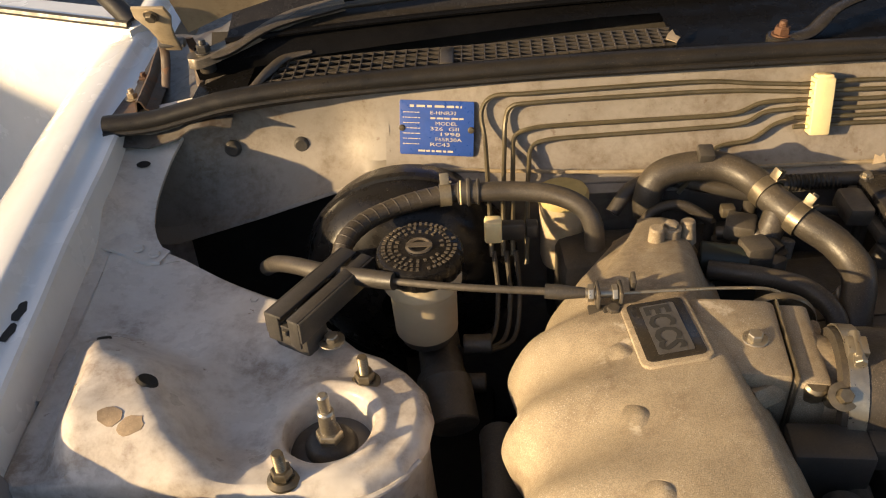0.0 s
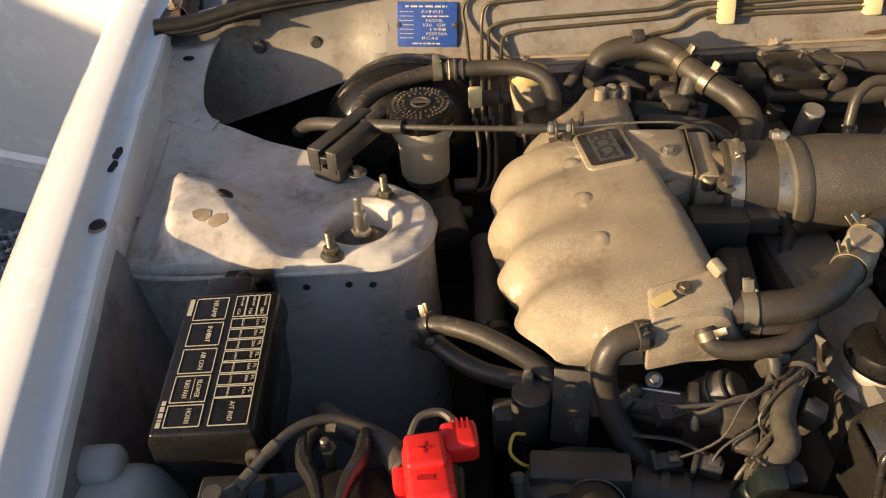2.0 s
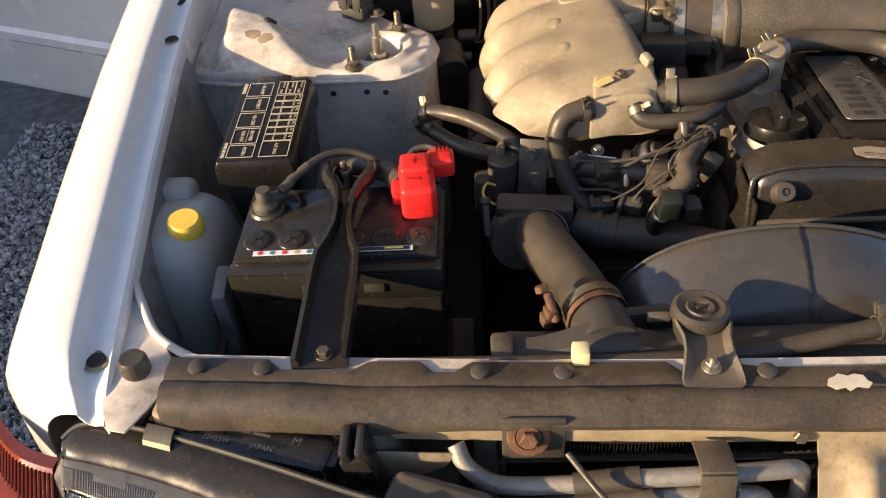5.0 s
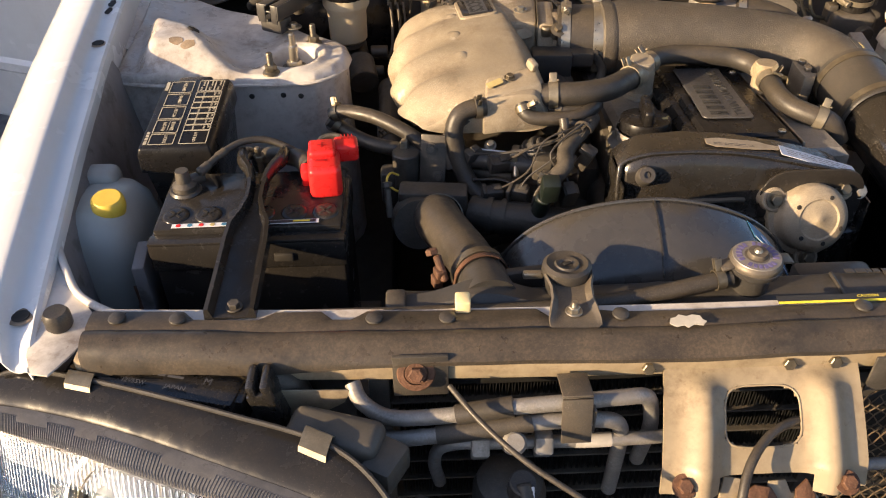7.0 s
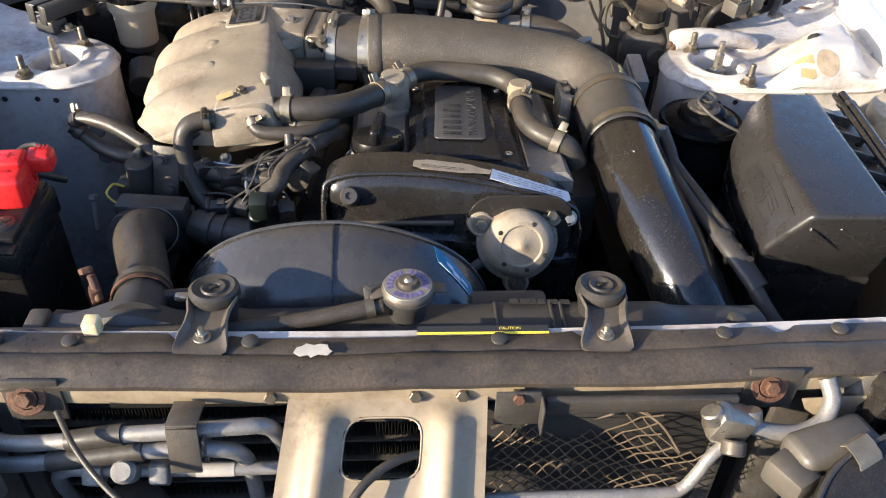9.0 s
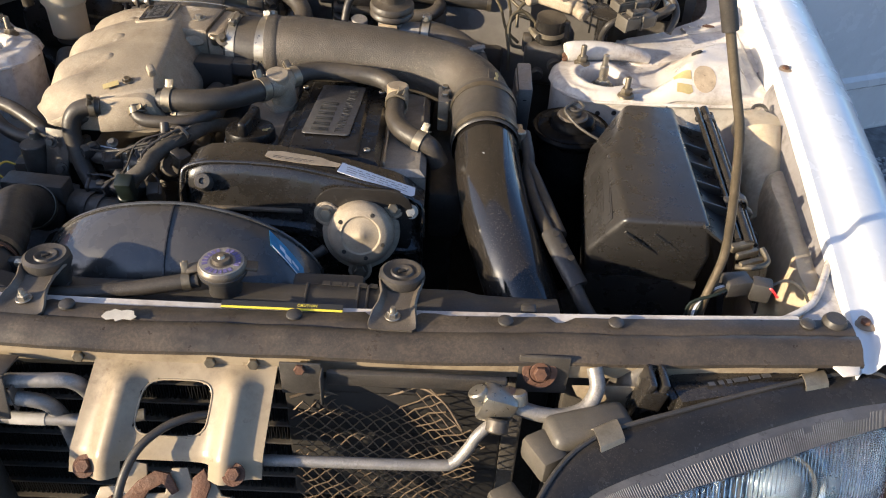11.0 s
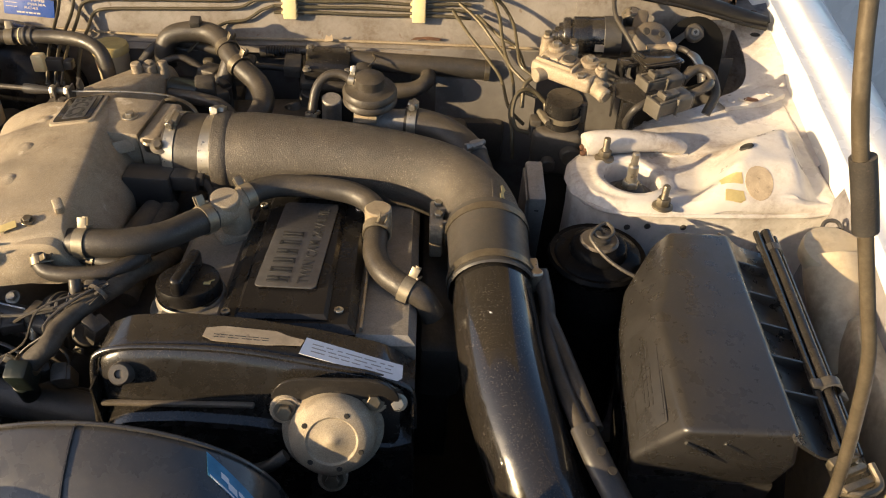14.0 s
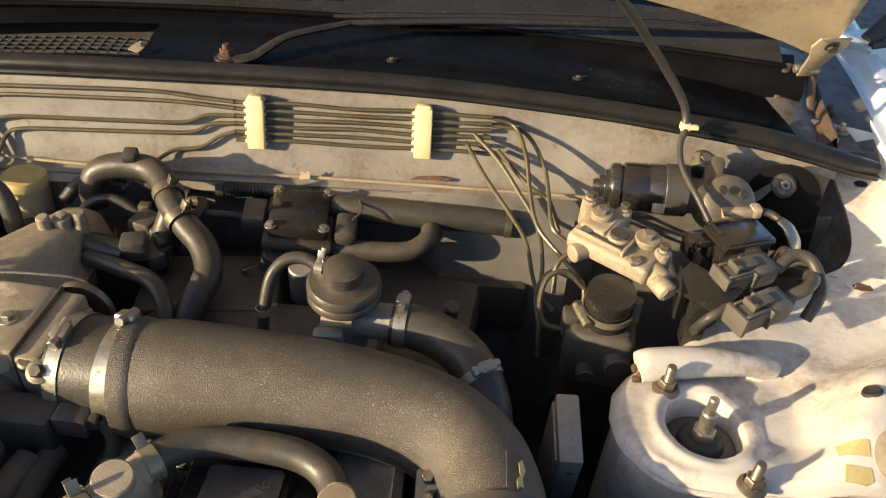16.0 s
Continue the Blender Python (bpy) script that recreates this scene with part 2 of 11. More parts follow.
M_CONN = make_mat("grey_connector_plastic", (0.085, 0.078, 0.066), 0.42, var=0.25, scale=40, dust=0.3, dust_col=(0.22, 0.17, 0.11))
M_SEAL = make_mat("weathered_rubber_seal", (0.011, 0.011, 0.0115), 0.38, var=0.3, scale=22, dust=0.14, dust_col=(0.14, 0.11, 0.075), bump=0.15, bump_scale=200, specks=0.12, speck_col=(0.25, 0.2, 0.15), speck_scale=260, ior=1.3)
M_AIRBOX = make_mat("greyed_black_plastic", (0.025, 0.024, 0.0235), 0.31, var=0.2, scale=16, dust=0.08, dust_col=(0.15, 0.115, 0.075), bump=0.06, bump_scale=700, specks=0.10, speck_col=(0.3, 0.25, 0.2), speck_scale=260, ior=1.55, coat=0.15)
M_STRIP = make_mat("perished_rubber_strip", (0.034, 0.030, 0.026), 0.36, var=0.3, scale=14, dust=0.5, dust_col=(0.20, 0.15, 0.095), bump=0.25, bump_scale=90, specks=0.15, speck_col=(0.25, 0.2, 0.15), speck_scale=300, grime=0.5, grime_col=(0.012, 0.011, 0.010), grime_scale=18)
M_SHROUD = make_mat("glossy_fan_shroud", (0.040, 0.0385, 0.037), 0.27, var=0.3, scale=12, dust=0.18, dust_col=(0.17, 0.13, 0.085), bump=0.05, bump_scale=200, specks=0.12, speck_col=(0.3, 0.25, 0.2), speck_scale=260, ior=1.58, coat=0.4)
M_HAZE = make_mat("hazed_lens_border", (0.085, 0.085, 0.09), 0.34, var=0.45, scale=30, dust=0.3, dust_col=(0.22, 0.19, 0.16), coat=0.4)
M_HAZEFLUTE = make_mat("pale_ribbed_lens_edge", (0.13, 0.13, 0.14), 0.38, var=0.4, scale=25)
M_PROP = make_mat("dusty_brown_rod", (0.13, 0.105, 0.07), 0.4, metal=0.4, var=0.4, scale=40, dust=0.3, dust_col=(0.24, 0.18, 0.11), bump=0.3, bump_scale=300)
M_LABEL = make_mat("yellowed_torn_label", (0.58, 0.53, 0.44), 0.6, var=0.2, scale=60)
M_ORN = make_mat("black_ornament_plastic", (0.008, 0.008, 0.009), 0.30, var=0.3, scale=18, dust=0.07, dust_col=(0.14, 0.11, 0.075), specks=0.12, speck_col=(0.3, 0.25, 0.2), speck_scale=260, ior=1.35)
M_COWL = make_mat("aged_black_cowl", (0.006, 0.006, 0.0065), 0.26, var=0.35, scale=14, dust=0.03, dust_col=(0.05, 0.04, 0.03), bump=0.1, specks=0.06, speck_col=(0.2, 0.16, 0.12), speck_scale=240, ior=1.14)
M_GLASS = bpy.data.materials.new("clear_glass")
M_GLASS.use_nodes = True
_g = M_GLASS.node_tree.nodes["Principled BSDF"]
_g.inputs["Base Color"].default_value = (0.93, 0.96, 0.97, 1)
_g.inputs["Roughness"].default_value, _g.inputs["Transmission Weight"].default_value = 0.03, 1.0
M_WIND = bpy.data.materials.new("windscreen_glass")
M_WIND.use_nodes = True
_g = M_WIND.node_tree.nodes["Principled BSDF"]
_g.inputs["Base Color"].default_value = (0.05, 0.07, 0.09, 1)
_g.inputs["Roughness"].default_value, _g.inputs["Transmission Weight"].default_value = 0.02, 1.0


# ---- mesh helpers ----
def finish(bm, name, mat, angle=38):
    bmesh.ops.recalc_face_normals(bm, faces=bm.faces[:])
    lim = radians(angle)
    for f in bm.faces:
        f.smooth = True
    for e in bm.edges:
        if len(e.link_faces) == 2:
            e.smooth = e.calc_face_angle(0.0) < lim
    me = bpy.data.meshes.new(name)
    bm.to_mesh(me)
    bm.free()
    me.materials.append(mat)
    return me


BASE = {}


def thing(name, at, label, category, group="", kind=""):
    ob = new(name)
    ob.empty_display_size = 0.05
    ob.location = at
    BASE[ob] = Vector(at)
    return tagged(ob, label, category, group, kind)


def part(name, bm, mat, parent, label=""):
    """One mesh under a thing, or under a part of it; bm is in world places."""
    base = BASE[parent]
    bmesh.ops.translate(bm, verts=bm.verts, vec=-base)
    ob = new(name, finish(bm, name, mat))
    ob.parent = parent
    BASE[ob] = base
    return tagged(ob, label)


def join(*bms):
    out = bmesh.new()
    for b in bms:
        me = bpy.data.meshes.new("tmp")
        b.to_mesh(me)
        b.free()
        out.from_mesh(me)
        bpy.data.meshes.remove(me)
    return out


def moved(bm, m):
    bmesh.ops.transform(bm, matrix=m, verts=bm.verts)
    return bm


def bev(bm, off, seg=2, angle=25):
    if off > 0:
        bmesh.ops.recalc_face_normals(bm, faces=bm.faces[:])
        bm.normal_update()
        es = [e for e in bm.edges if len(e.link_faces) == 2 and e.calc_face_angle(0.0) > radians(angle)]
        bmesh.ops.bevel(bm, geom=es, offset=off, segments=seg, profile=0.5, affect="EDGES", clamp_overlap=True)
    return bm


def box(c, s, rz=0.0, rx=0.0, ry=0.0, b=0.003, seg=2):
    bm = bmesh.new()
    bmesh.ops.create_cube(bm, size=1.0)
    bmesh.ops.scale(bm, vec=Vector(s), verts=bm.verts)
    bev(bm, min(b, min(s) * 0.45), seg)
    return moved(bm, pose(*c, rx, ry, rz))


def axes_of(axis, at=(0, 0, 0)):
    """A frame whose z runs along axis."""
    return Matrix.Translation(Vector(at)) @ Vector(axis).normalized().to_track_quat("Z", "Y").to_matrix().to_4x4()


def lathe(profile, at, axis=(0, 0, 1), seg=32, lobes=0, lobe=0.0):
    """Profile rows (radius, height) turned about the axis; lobes: a knurled rim."""
    bm = bmesh.new()
    rings = []
    for r, h in profile:
        if r < 1e-6:
            rings.append([bm.verts.new((0, 0, h))])
        else:
            ring = []
            for i in range(seg):
                a = 2 * math.pi * i / seg
                rr = r * (1 + (lobe if lobes and (i * lobes * 2 // seg) % 2 else 0))
                ring.append(bm.verts.new((rr * math.cos(a), rr * math.sin(a), h)))
            rings.append(ring)
    for a, b in zip(rings, rings[1:]):
        for i in range(seg):
            j = (i + 1) % seg
            if len(a) == 1 and len(b) == 1:
                continue
            if len(a) == 1:
                bm.faces.new((a[0], b[i], b[j]))
            elif len(b) == 1:
                bm.faces.new((a[i], a[j], b[0]))
            else:
                bm.faces.new((a[i], a[j], b[j], b[i]))
    return moved(bm, axes_of(axis, at))


def cyl(p0, p1, r0, r1=None, seg=24, c=0.0015):
    """A rod or disc from p0 to p1 with a small chamfer."""
    r1 = r0 if r1 is None else r1
    d = Vector(p1) - Vector(p0)
    h = d.length
    c = min(c, h * 0.4, r0 * 0.4, r1 * 0.4)
    return lathe([(0, 0), (r0 - c, 0), (r0, c), (r1, h - c), (r1 - c, h), (0, h)], p0, d, seg)


def smooth_path(pts, per=7):
    pts = [Vector(p) for p in pts]
    if len(pts) < 3:
        return pts
    ext = [2 * pts[0] - pts[1]] + pts + [2 * pts[-1] - pts[-2]]
    out = []
    for i in range(1, len(ext) - 2):
        a, b, c, d = ext[i - 1:i + 3]
        for k in range(per):
            t = k / per
            out.append(0.5 * ((2 * b) + (c - a) * t + (2 * a - 5 * b + 4 * c - d) * t * t + (3 * b - a - 3 * c + d) * t ** 3))
    out.append(pts[-1])
    return out


def tube(pts, r, seg=14, per=7, cap=True, flat=1.0):
    """A hose, pipe or wire through the points; r: one radius or one for each point."""
    path = smooth_path(pts, per)
    n = len(path)
    if isinstance(r, (int, float)):
        rad = [r] * n
    else:
        rad = [float(np.interp(i / (n - 1) * (len(pts) - 1), range(len(pts)), r)) for i in range(n)]
    bm = bmesh.new()
    tan = [(path[min(i + 1, n - 1)] - path[max(i - 1, 0)]).normalized() for i in range(n)]
    up = Vector((0, 0, 1)) if abs(tan[0].z) < 0.9 else Vector((0, 1, 0))
    side = tan[0].cross(up).normalized()
    rings = []
    for i in range(n):
        side = (side - tan[i] * side.dot(tan[i])).normalized()
        upv = side.cross(tan[i])
        rings.append([bm.verts.new(path[i] + rad[i] * (math.cos(2 * math.pi * k / seg) * side + flat * math.sin(2 * math.pi * k / seg) * upv)) for k in range(seg)])
    for a, b in zip(rings, rings[1:]):
        for k in range(seg):
            bm.faces.new((a[k], a[(k + 1) % seg], b[(k + 1) % seg], b[k]))
    if cap:
        bm.faces.new(rings[0])
        bm.faces.new(rings[-1])
    return bm


def prism(poly, m, depth, b=0.0, seg=2):
    """A flat outline in the frame m, depth metres thick along its z."""
    bm = bmesh.new()
    f = bm.faces.new([bm.verts.new((x, y, 0)) for x, y in poly])
    ext = bmesh.ops.extrude_face_region(bm, geom=[f])
    bmesh.ops.translate(bm, vec=(0, 0, depth), verts=[v for v in ext["geom"] if isinstance(v, bmesh.types.BMVert)])
    bmesh.ops.recalc_face_normals(bm, faces=bm.faces[:])
    bev(bm, b, seg)
    return moved(bm, m)


def frame3(o, x_to, y_to):
    """A frame at o, x towards x_to, y near y_to, z out of that plane."""
    o, x_to, y_to = Vector(o), Vector(x_to), Vector(y_to)
    ex = (x_to - o).normalized()
    ez = ex.cross(y_to - o).normalized()
    ey = ez.cross(ex)
    return Matrix.Translation(o) @ Matrix((ex, ey, ez)).transposed().to_4x4()


def round_rect(w, h, r, n=5, x0=0.0, y0=0.0):
    out = []
    for cx, cy, a0 in ((w - r, h - r, 0), (r, h - r, 90), (r, r, 180), (w - r, r, 270)):
        for k in range(n + 1):
            a = radians(a0 + 90 * k / n)
            out.append((x0 + cx + r * math.cos(a), y0 + cy + r * math.sin(a)))
    return out


def grid(rows, thick=0.0, closed=False):
    """A sheet through rows of points; thick: solid by that much."""
    bm = bmesh.new()
    vs = [[bm.verts.new(p) for p in row] for row in rows]
    for a, b in zip(vs, vs[1:]):
        n = len(a)
        for i in range(n if closed else n - 1):
            j = (i + 1) % n
            bm.faces.new((a[i], a[j], b[j], b[i]))
    if thick:
        bmesh.ops.recalc_face_normals(bm, faces=bm.faces[:])
        bmesh.ops.solidify(bm, geom=bm.faces[:], thickness=thick)
    return bm


def capped(rows):
    """A closed body lofted through closed rings, capped at both ends."""
    bm = bmesh.new()
    vs = [[bm.verts.new(p) for p in row] for row in rows]
    for a, b in zip(vs, vs[1:]):
        n = len(a)
        for i in range(n):
            bm.faces.new((a[i], a[(i + 1) % n], b[(i + 1) % n], b[i]))
    bm.faces.new(vs[0])
    bm.faces.new(vs[-1])
    return bm


def hexa(at, axis, r, h):
    bm = lathe([(0, 0), (r * 0.96, 0), (r, h * 0.12), (r, h * 0.85), (r * 0.86, h), (0, h)], at, axis, 6)
    return bm


def bolt_bm(at, axis, r=0.006, h=0.005, washer=0.0, stud=0.0):
    """A hexagon head with its washer, and a stud that stands out of it."""
    a = Vector(axis).normalized()
    at = Vector(at)
    bits = []
    w = 0.0
    if washer:
        w = 0.0016
        bits.append(cyl(at, at + a * w, washer, seg=20, c=0.0004))
    bits.append(hexa(at + a * w, a, r, h))
    if stud:
        sr = r * 0.55
        prof = [(0, 0)]
        k = 0.0
        while k < stud:
            prof += [(sr, k), (sr * 0.88, k + 0.0009)]
            k += 0.0018
        prof += [(sr * 0.8, stud + 0.001), (0, stud + 0.001)]
        bits.append(lathe(prof, at + a * (w + h), a, 12))
    return join(*bits)


def band(at, axis, r, w=0.011, t=0.0012, screw=0.0, turn=0.0):
    """A hose clamp: the band, and the screw housing on it at the angle turn."""
    ring = lathe([(r, -w / 2), (r + t, -w / 2), (r + t, w / 2), (r, w / 2), (r, -w / 2)], at, axis, 32)
    if not screw:
        return ring
    m = axes_of(axis, at) @ pose(0, 0, 0, 0, 0, turn)
    b1 = box((r + 0.004, 0, 0), (0.009, 0.016, w * 1.15), b=0.0015)
    b2 = cyl((r + 0.005, -0.014, 0), (r + 0.005, 0.012, 0), 0.0042, seg=12)
    b3 = hexa((r + 0.005, 0.011, 0), (0, 1, 0), 0.005, 0.005)
    return join(ring, moved(join(b1, b2, b3), m))


def spring_clip(at, axis, r, turn=0.0, w=0.012):
    """A pinch clip: the band with two raised ears."""
    ring = lathe([(r, -w / 2), (r + 0.0014, -w / 2), (r + 0.0014, w / 2), (r, w / 2), (r, -w / 2)], at, axis, 28)
    m = axes_of(axis, at) @ pose(0, 0, 0, 0, 0, turn)
    e1 = box((r + 0.006, 0.004, 0), (0.012, 0.0016, w * 0.8), b=0.0005)
    e2 = box((r + 0.006, -0.004, 0), (0.012, 0.0016, w * 0.55), b=0.0005)
    e3 = box((r + 0.0025, 0, w * 0.52), (0.0022, 0.016, 0.0022), b=0.0005)
    return join(ring, moved(join(e1, e2, e3), m))


def lettering(text, m, size, depth=0.0004, width=None, bold=0.0):
    """Raised letters in the frame m, from Blender's own font; width: stretched to that length."""
    cu = bpy.data.curves.new("letters", "FONT")
    cu.body, cu.size, cu.extrude, cu.offset = text, size, depth / 2, bold
    cu.resolution_u = 2
    ob = bpy.data.objects.new("letters", cu)
    scene.collection.objects.link(ob)
    bpy.context.view_layer.update()
    me = bpy.data.meshes.new_from_object(ob.evaluated_get(bpy.context.evaluated_depsgraph_get()))
    bpy.data.objects.remove(ob)
    bm = bmesh.new()
    bm.from_mesh(me)
    bpy.data.meshes.remove(me)
    if width and bm.verts:
        x0, x1 = min(v.co.x for v in bm.verts), max(v.co.x for v in bm.verts)
        bmesh.ops.translate(bm, vec=(-x0, 0, 0), verts=bm.verts)
        bmesh.ops.scale(bm, vec=(width / (x1 - x0), 1, 1), verts=bm.verts)
    return moved(bm, m)


def bars(m, w, h, lines=2, seed=1, fill=0.6, depth=0.0004):
    """Print too small to read, as plain bars in the frame m."""
    rnd = random.Random(seed)
    bits = []
    for k in range(lines):
        y = h * (1 - (k + 0.5) / lines)
        x = 0.0
        while x < w * 0.98:
            l = min(w - x, rnd.uniform(0.06, 0.22) * w)
            if l > w * 0.02:
                bits.append(moved(box((x + l / 2, y, 0), (l, h / lines * fill, depth), b=0), m))
            x += l + w * rnd.uniform(0.02, 0.06)
    return join(*bits)

# ---- ground ----
ground_mat = make_mat("gravel_bed", (0.17, 0.16, 0.15), 0.9, var=0.5, scale=30, bump=1.0, bump_scale=60)
gb = bmesh.new()
bmesh.ops.create_grid(gb, x_segments=40, y_segments=40, size=60)
for v in gb.verts:
    v.co.z = -0.012
tagged(new("ground", finish(gb, "ground", ground_mat)), "grey crushed gravel yard under the car", "ground", kind="structure")

M_STONE = bpy.data.materials.new("gravel_stone")
M_STONE.use_nodes = True
_n = M_STONE.node_tree
_geo = _n.nodes.new("ShaderNodeNewGeometry")
_ramp = _n.nodes.new("ShaderNodeValToRGB")
_ramp.color_ramp.elements[0].color, _ramp.color_ramp.elements[1].color = (0.17, 0.17, 0.175, 1), (0.58, 0.56, 0.54, 1)
_n.links.new(_geo.outputs["Random Per Island"], _ramp.inputs[0])
_n.links.new(_ramp.outputs[0], _n.nodes["Principled BSDF"].inputs["Base Color"])
_n.nodes["Principled BSDF"].inputs["Roughness"].default_value = 0.85


def gravel(name, x0, x1, y0, y1, count, seed):
    ico = bmesh.new()
    bmesh.ops.create_icosphere(ico, subdivisions=1, radius=1.0)
    base = np.array([v.co[:] for v in ico.verts])
    tri = np.array([[v.index for v in f.verts] for f in ico.faces])
    ico.free()
    rg = np.random.default_rng(seed)
    n = count
    size = 0.0028 + 0.0062 * rg.uniform(0, 1, n) ** 2
    co = base[None] * (1 + rg.uniform(-0.28, 0.28, (n, len(base), 1))) * size[:, None, None] * rg.uniform(0.65, 1.25, (n, 1, 3))
    q = rg.normal(size=(n, 3, 3))
    q = np.linalg.qr(q)[0]
    co = np.einsum("nij,nkj->nki", q, co)
    pos = np.stack([rg.uniform(x0, x1, n), rg.uniform(y0, y1, n), rg.uniform(-0.012, 0.012, n)], 1)
    co = (co + pos[:, None]).reshape(-1, 3)
    faces = (tri[None] + (np.arange(n) * len(base))[:, None, None]).reshape(-1, 3)
    me = bpy.data.meshes.new(name)
    me.from_pydata(co.tolist(), [], faces.tolist())
    me.materials.append(M_STONE)
    tagged(new(name, me), "loose grey crushed stone chippings on the yard", "gravel", kind="stuff")


gravel("gravel", -1.75, -0.78, -0.7, 1.1, 50000, 3)
gravel("gravel", 0.78, 1.75, -0.7, 1.1, 50000, 5)

# plain unseen wall, added to keep the low sun off ground and open door
wall = box((-4.3, 0.0, 0.87), (0.2, 14.0, 1.74), b=0.02)
tagged(new("shade_wall", finish(wall, "shade_wall", make_mat("shade_wall_grey", (0.34, 0.33, 0.31), 0.85, var=0.2, scale=3, bump=0.5, bump_scale=40))), "plain unseen wall added to shade the yard", "wall", kind="structure")

# ---- the car body ----
car = thing("car", (0, 0.4, 0.0), "white sedan with its bonnet propped up and front doors open", "car")
SEAM_Y = (-0.66, -0.59, -0.48, -0.287, -0.087, 0.19, 0.43, 0.62)
SEAM_X = (0.655, 0.664, 0.679, 0.706, 0.730, 0.759, 0.781, 0.792)
SEAM_Z = (0.772, 0.790, 0.801, 0.815, 0.829, 0.843, 0.852, 0.858)


def seam(y):
    return float(np.interp(y, SEAM_Y, SEAM_X)), float(np.interp(y, SEAM_Y, SEAM_Z))


FENDER = ((0.0, -0.05), (0.0, -0.008), (0.0015, -0.002), (0.005, 0.0005), (0.011, 0.0002), (0.019, -0.0012), (0.025, 0.0002), (0.030, 0.0038), (0.0345, 0.0090), (0.0375, 0.0120), (0.040, 0.0130),
          (0.044, 0.0133), (0.052, 0.0131), (0.066, 0.0112), (0.080, 0.0070), (0.093, 0.0005), (0.104, -0.0080), (0.113, -0.021), (0.120, -0.043), (0.125, -0.09), (0.129, -0.18), (0.128, -0.32), (0.118, -0.46))


def fender_bm(side):
    rows = []
    for k in range(41):
        y = -0.618 + k * (0.625 + 0.618) / 40
        sx, sz = seam(y)
        f = max(0.0, (-0.54 - y) / 0.078)
        wide = 1.0 - 0.28 * f ** 2.2
        row = []
        for dx, dz in FENDER:
            row.append((side * (sx + dx * wide + 0.0012 * noise.noise((y * 14, side, 0)) * (dx < 0.02)), y + (0.035 * f * dx / 0.13), sz + dz - 0.016 * f * f * (dx / 0.06)))
        rows.append(row)
    return grid(rows, 0.0016)


for side in (-1, 1):
    fen = part("fender", fender_bm(side), M_WHITE, car, "white painted front wing with bolt flange")
    for y in (-0.556, -0.036):
        sx, sz = seam(y)
        p = (side * (sx + 0.018), y, sz)
        part("rust_stain", lathe([(0, 0.0006), (0.010, 0.0005), (0.0125, 0.0)], p, (0, 0, 1), 18), M_STAIN, fen, "brown rust stain")
        if side < 0:
            part("bolt_hole", lathe([(0, 0.0004), (0.0055, 0.0008), (0.0075, 0.0012), (0.0085, 0.0006)], (p[0], p[1], p[2] + 0.0005), (0, 0, 1), 20), M_STEELDARK, fen)
        else:
            part("bolt", bolt_bm(p, (0, 0, 1), 0.0052, 0.004), M_RUST, fen, "rusty wing bolt")
    if side < 0:
        for dy, dx, s in ((0.0, 0.0, 1.0), (-0.026, -0.002, 0.9)):
            sx, sz = seam(0.095 + dy)
            part("paint_chip", prism([(s * 0.001 * x, s * 0.001 * y) for x, y in ((-4, -12), (2, -14), (4, -6), (7, 0), (6, 9), (2, 13), (-4, 10), (-3, 3), (-6, -4))], Matrix.Translation((-(sx + 0.019) + dx, 0.095 + dy, sz - 0.0006)) @ pose(0, 0, 0, 0, 1, 8), 0.0006), M_STEELDARK, fen, "chip of bare black metal")

TOWER = ((-0.742, -0.050), (-0.735, -0.060), (-0.60, -0.064), (-0.50, -0.068), (-0.452, -0.062), (-0.424, -0.043), (-0.409, -0.016), (-0.405, 0.012), (-0.412, 0.043),
         (-0.428, 0.066), (-0.45, 0.088), (-0.475, 0.100), (-0.50, 0.124), (-0.544, 0.160), (-0.60, 0.190), (-0.65, 0.222), (-0.70, 0.252), (-0.758, 0.255), (-0.745, 0.10))
C_STRUT = Vector((-0.489, 0.0))


def tower_edge(ang):
    d = Vector((math.cos(ang), math.sin(ang)))
    best = 1.0
    n = len(TOWER)
    for i in range(n):
        a, b = Vector(TOWER[i]) - C_STRUT, Vector(TOWER[(i + 1) % n]) - C_STRUT
        e = b - a
        den = d.x * e.y - d.y * e.x
        if abs(den) < 1e-9:
            continue
        t = (a.x * e.y - a.y * e.x) / den
        u = (a.x * d.y - a.y * d.x) / den
        if t > 0 and -1e-6 <= u <= 1 + 1e-6:
            best = min(best, t)
    return best


def sstep(a, b, x):
    t = min(1.0, max(0.0, (x - a) / (b - a)))
    return t * t * (3 - 2 * t)


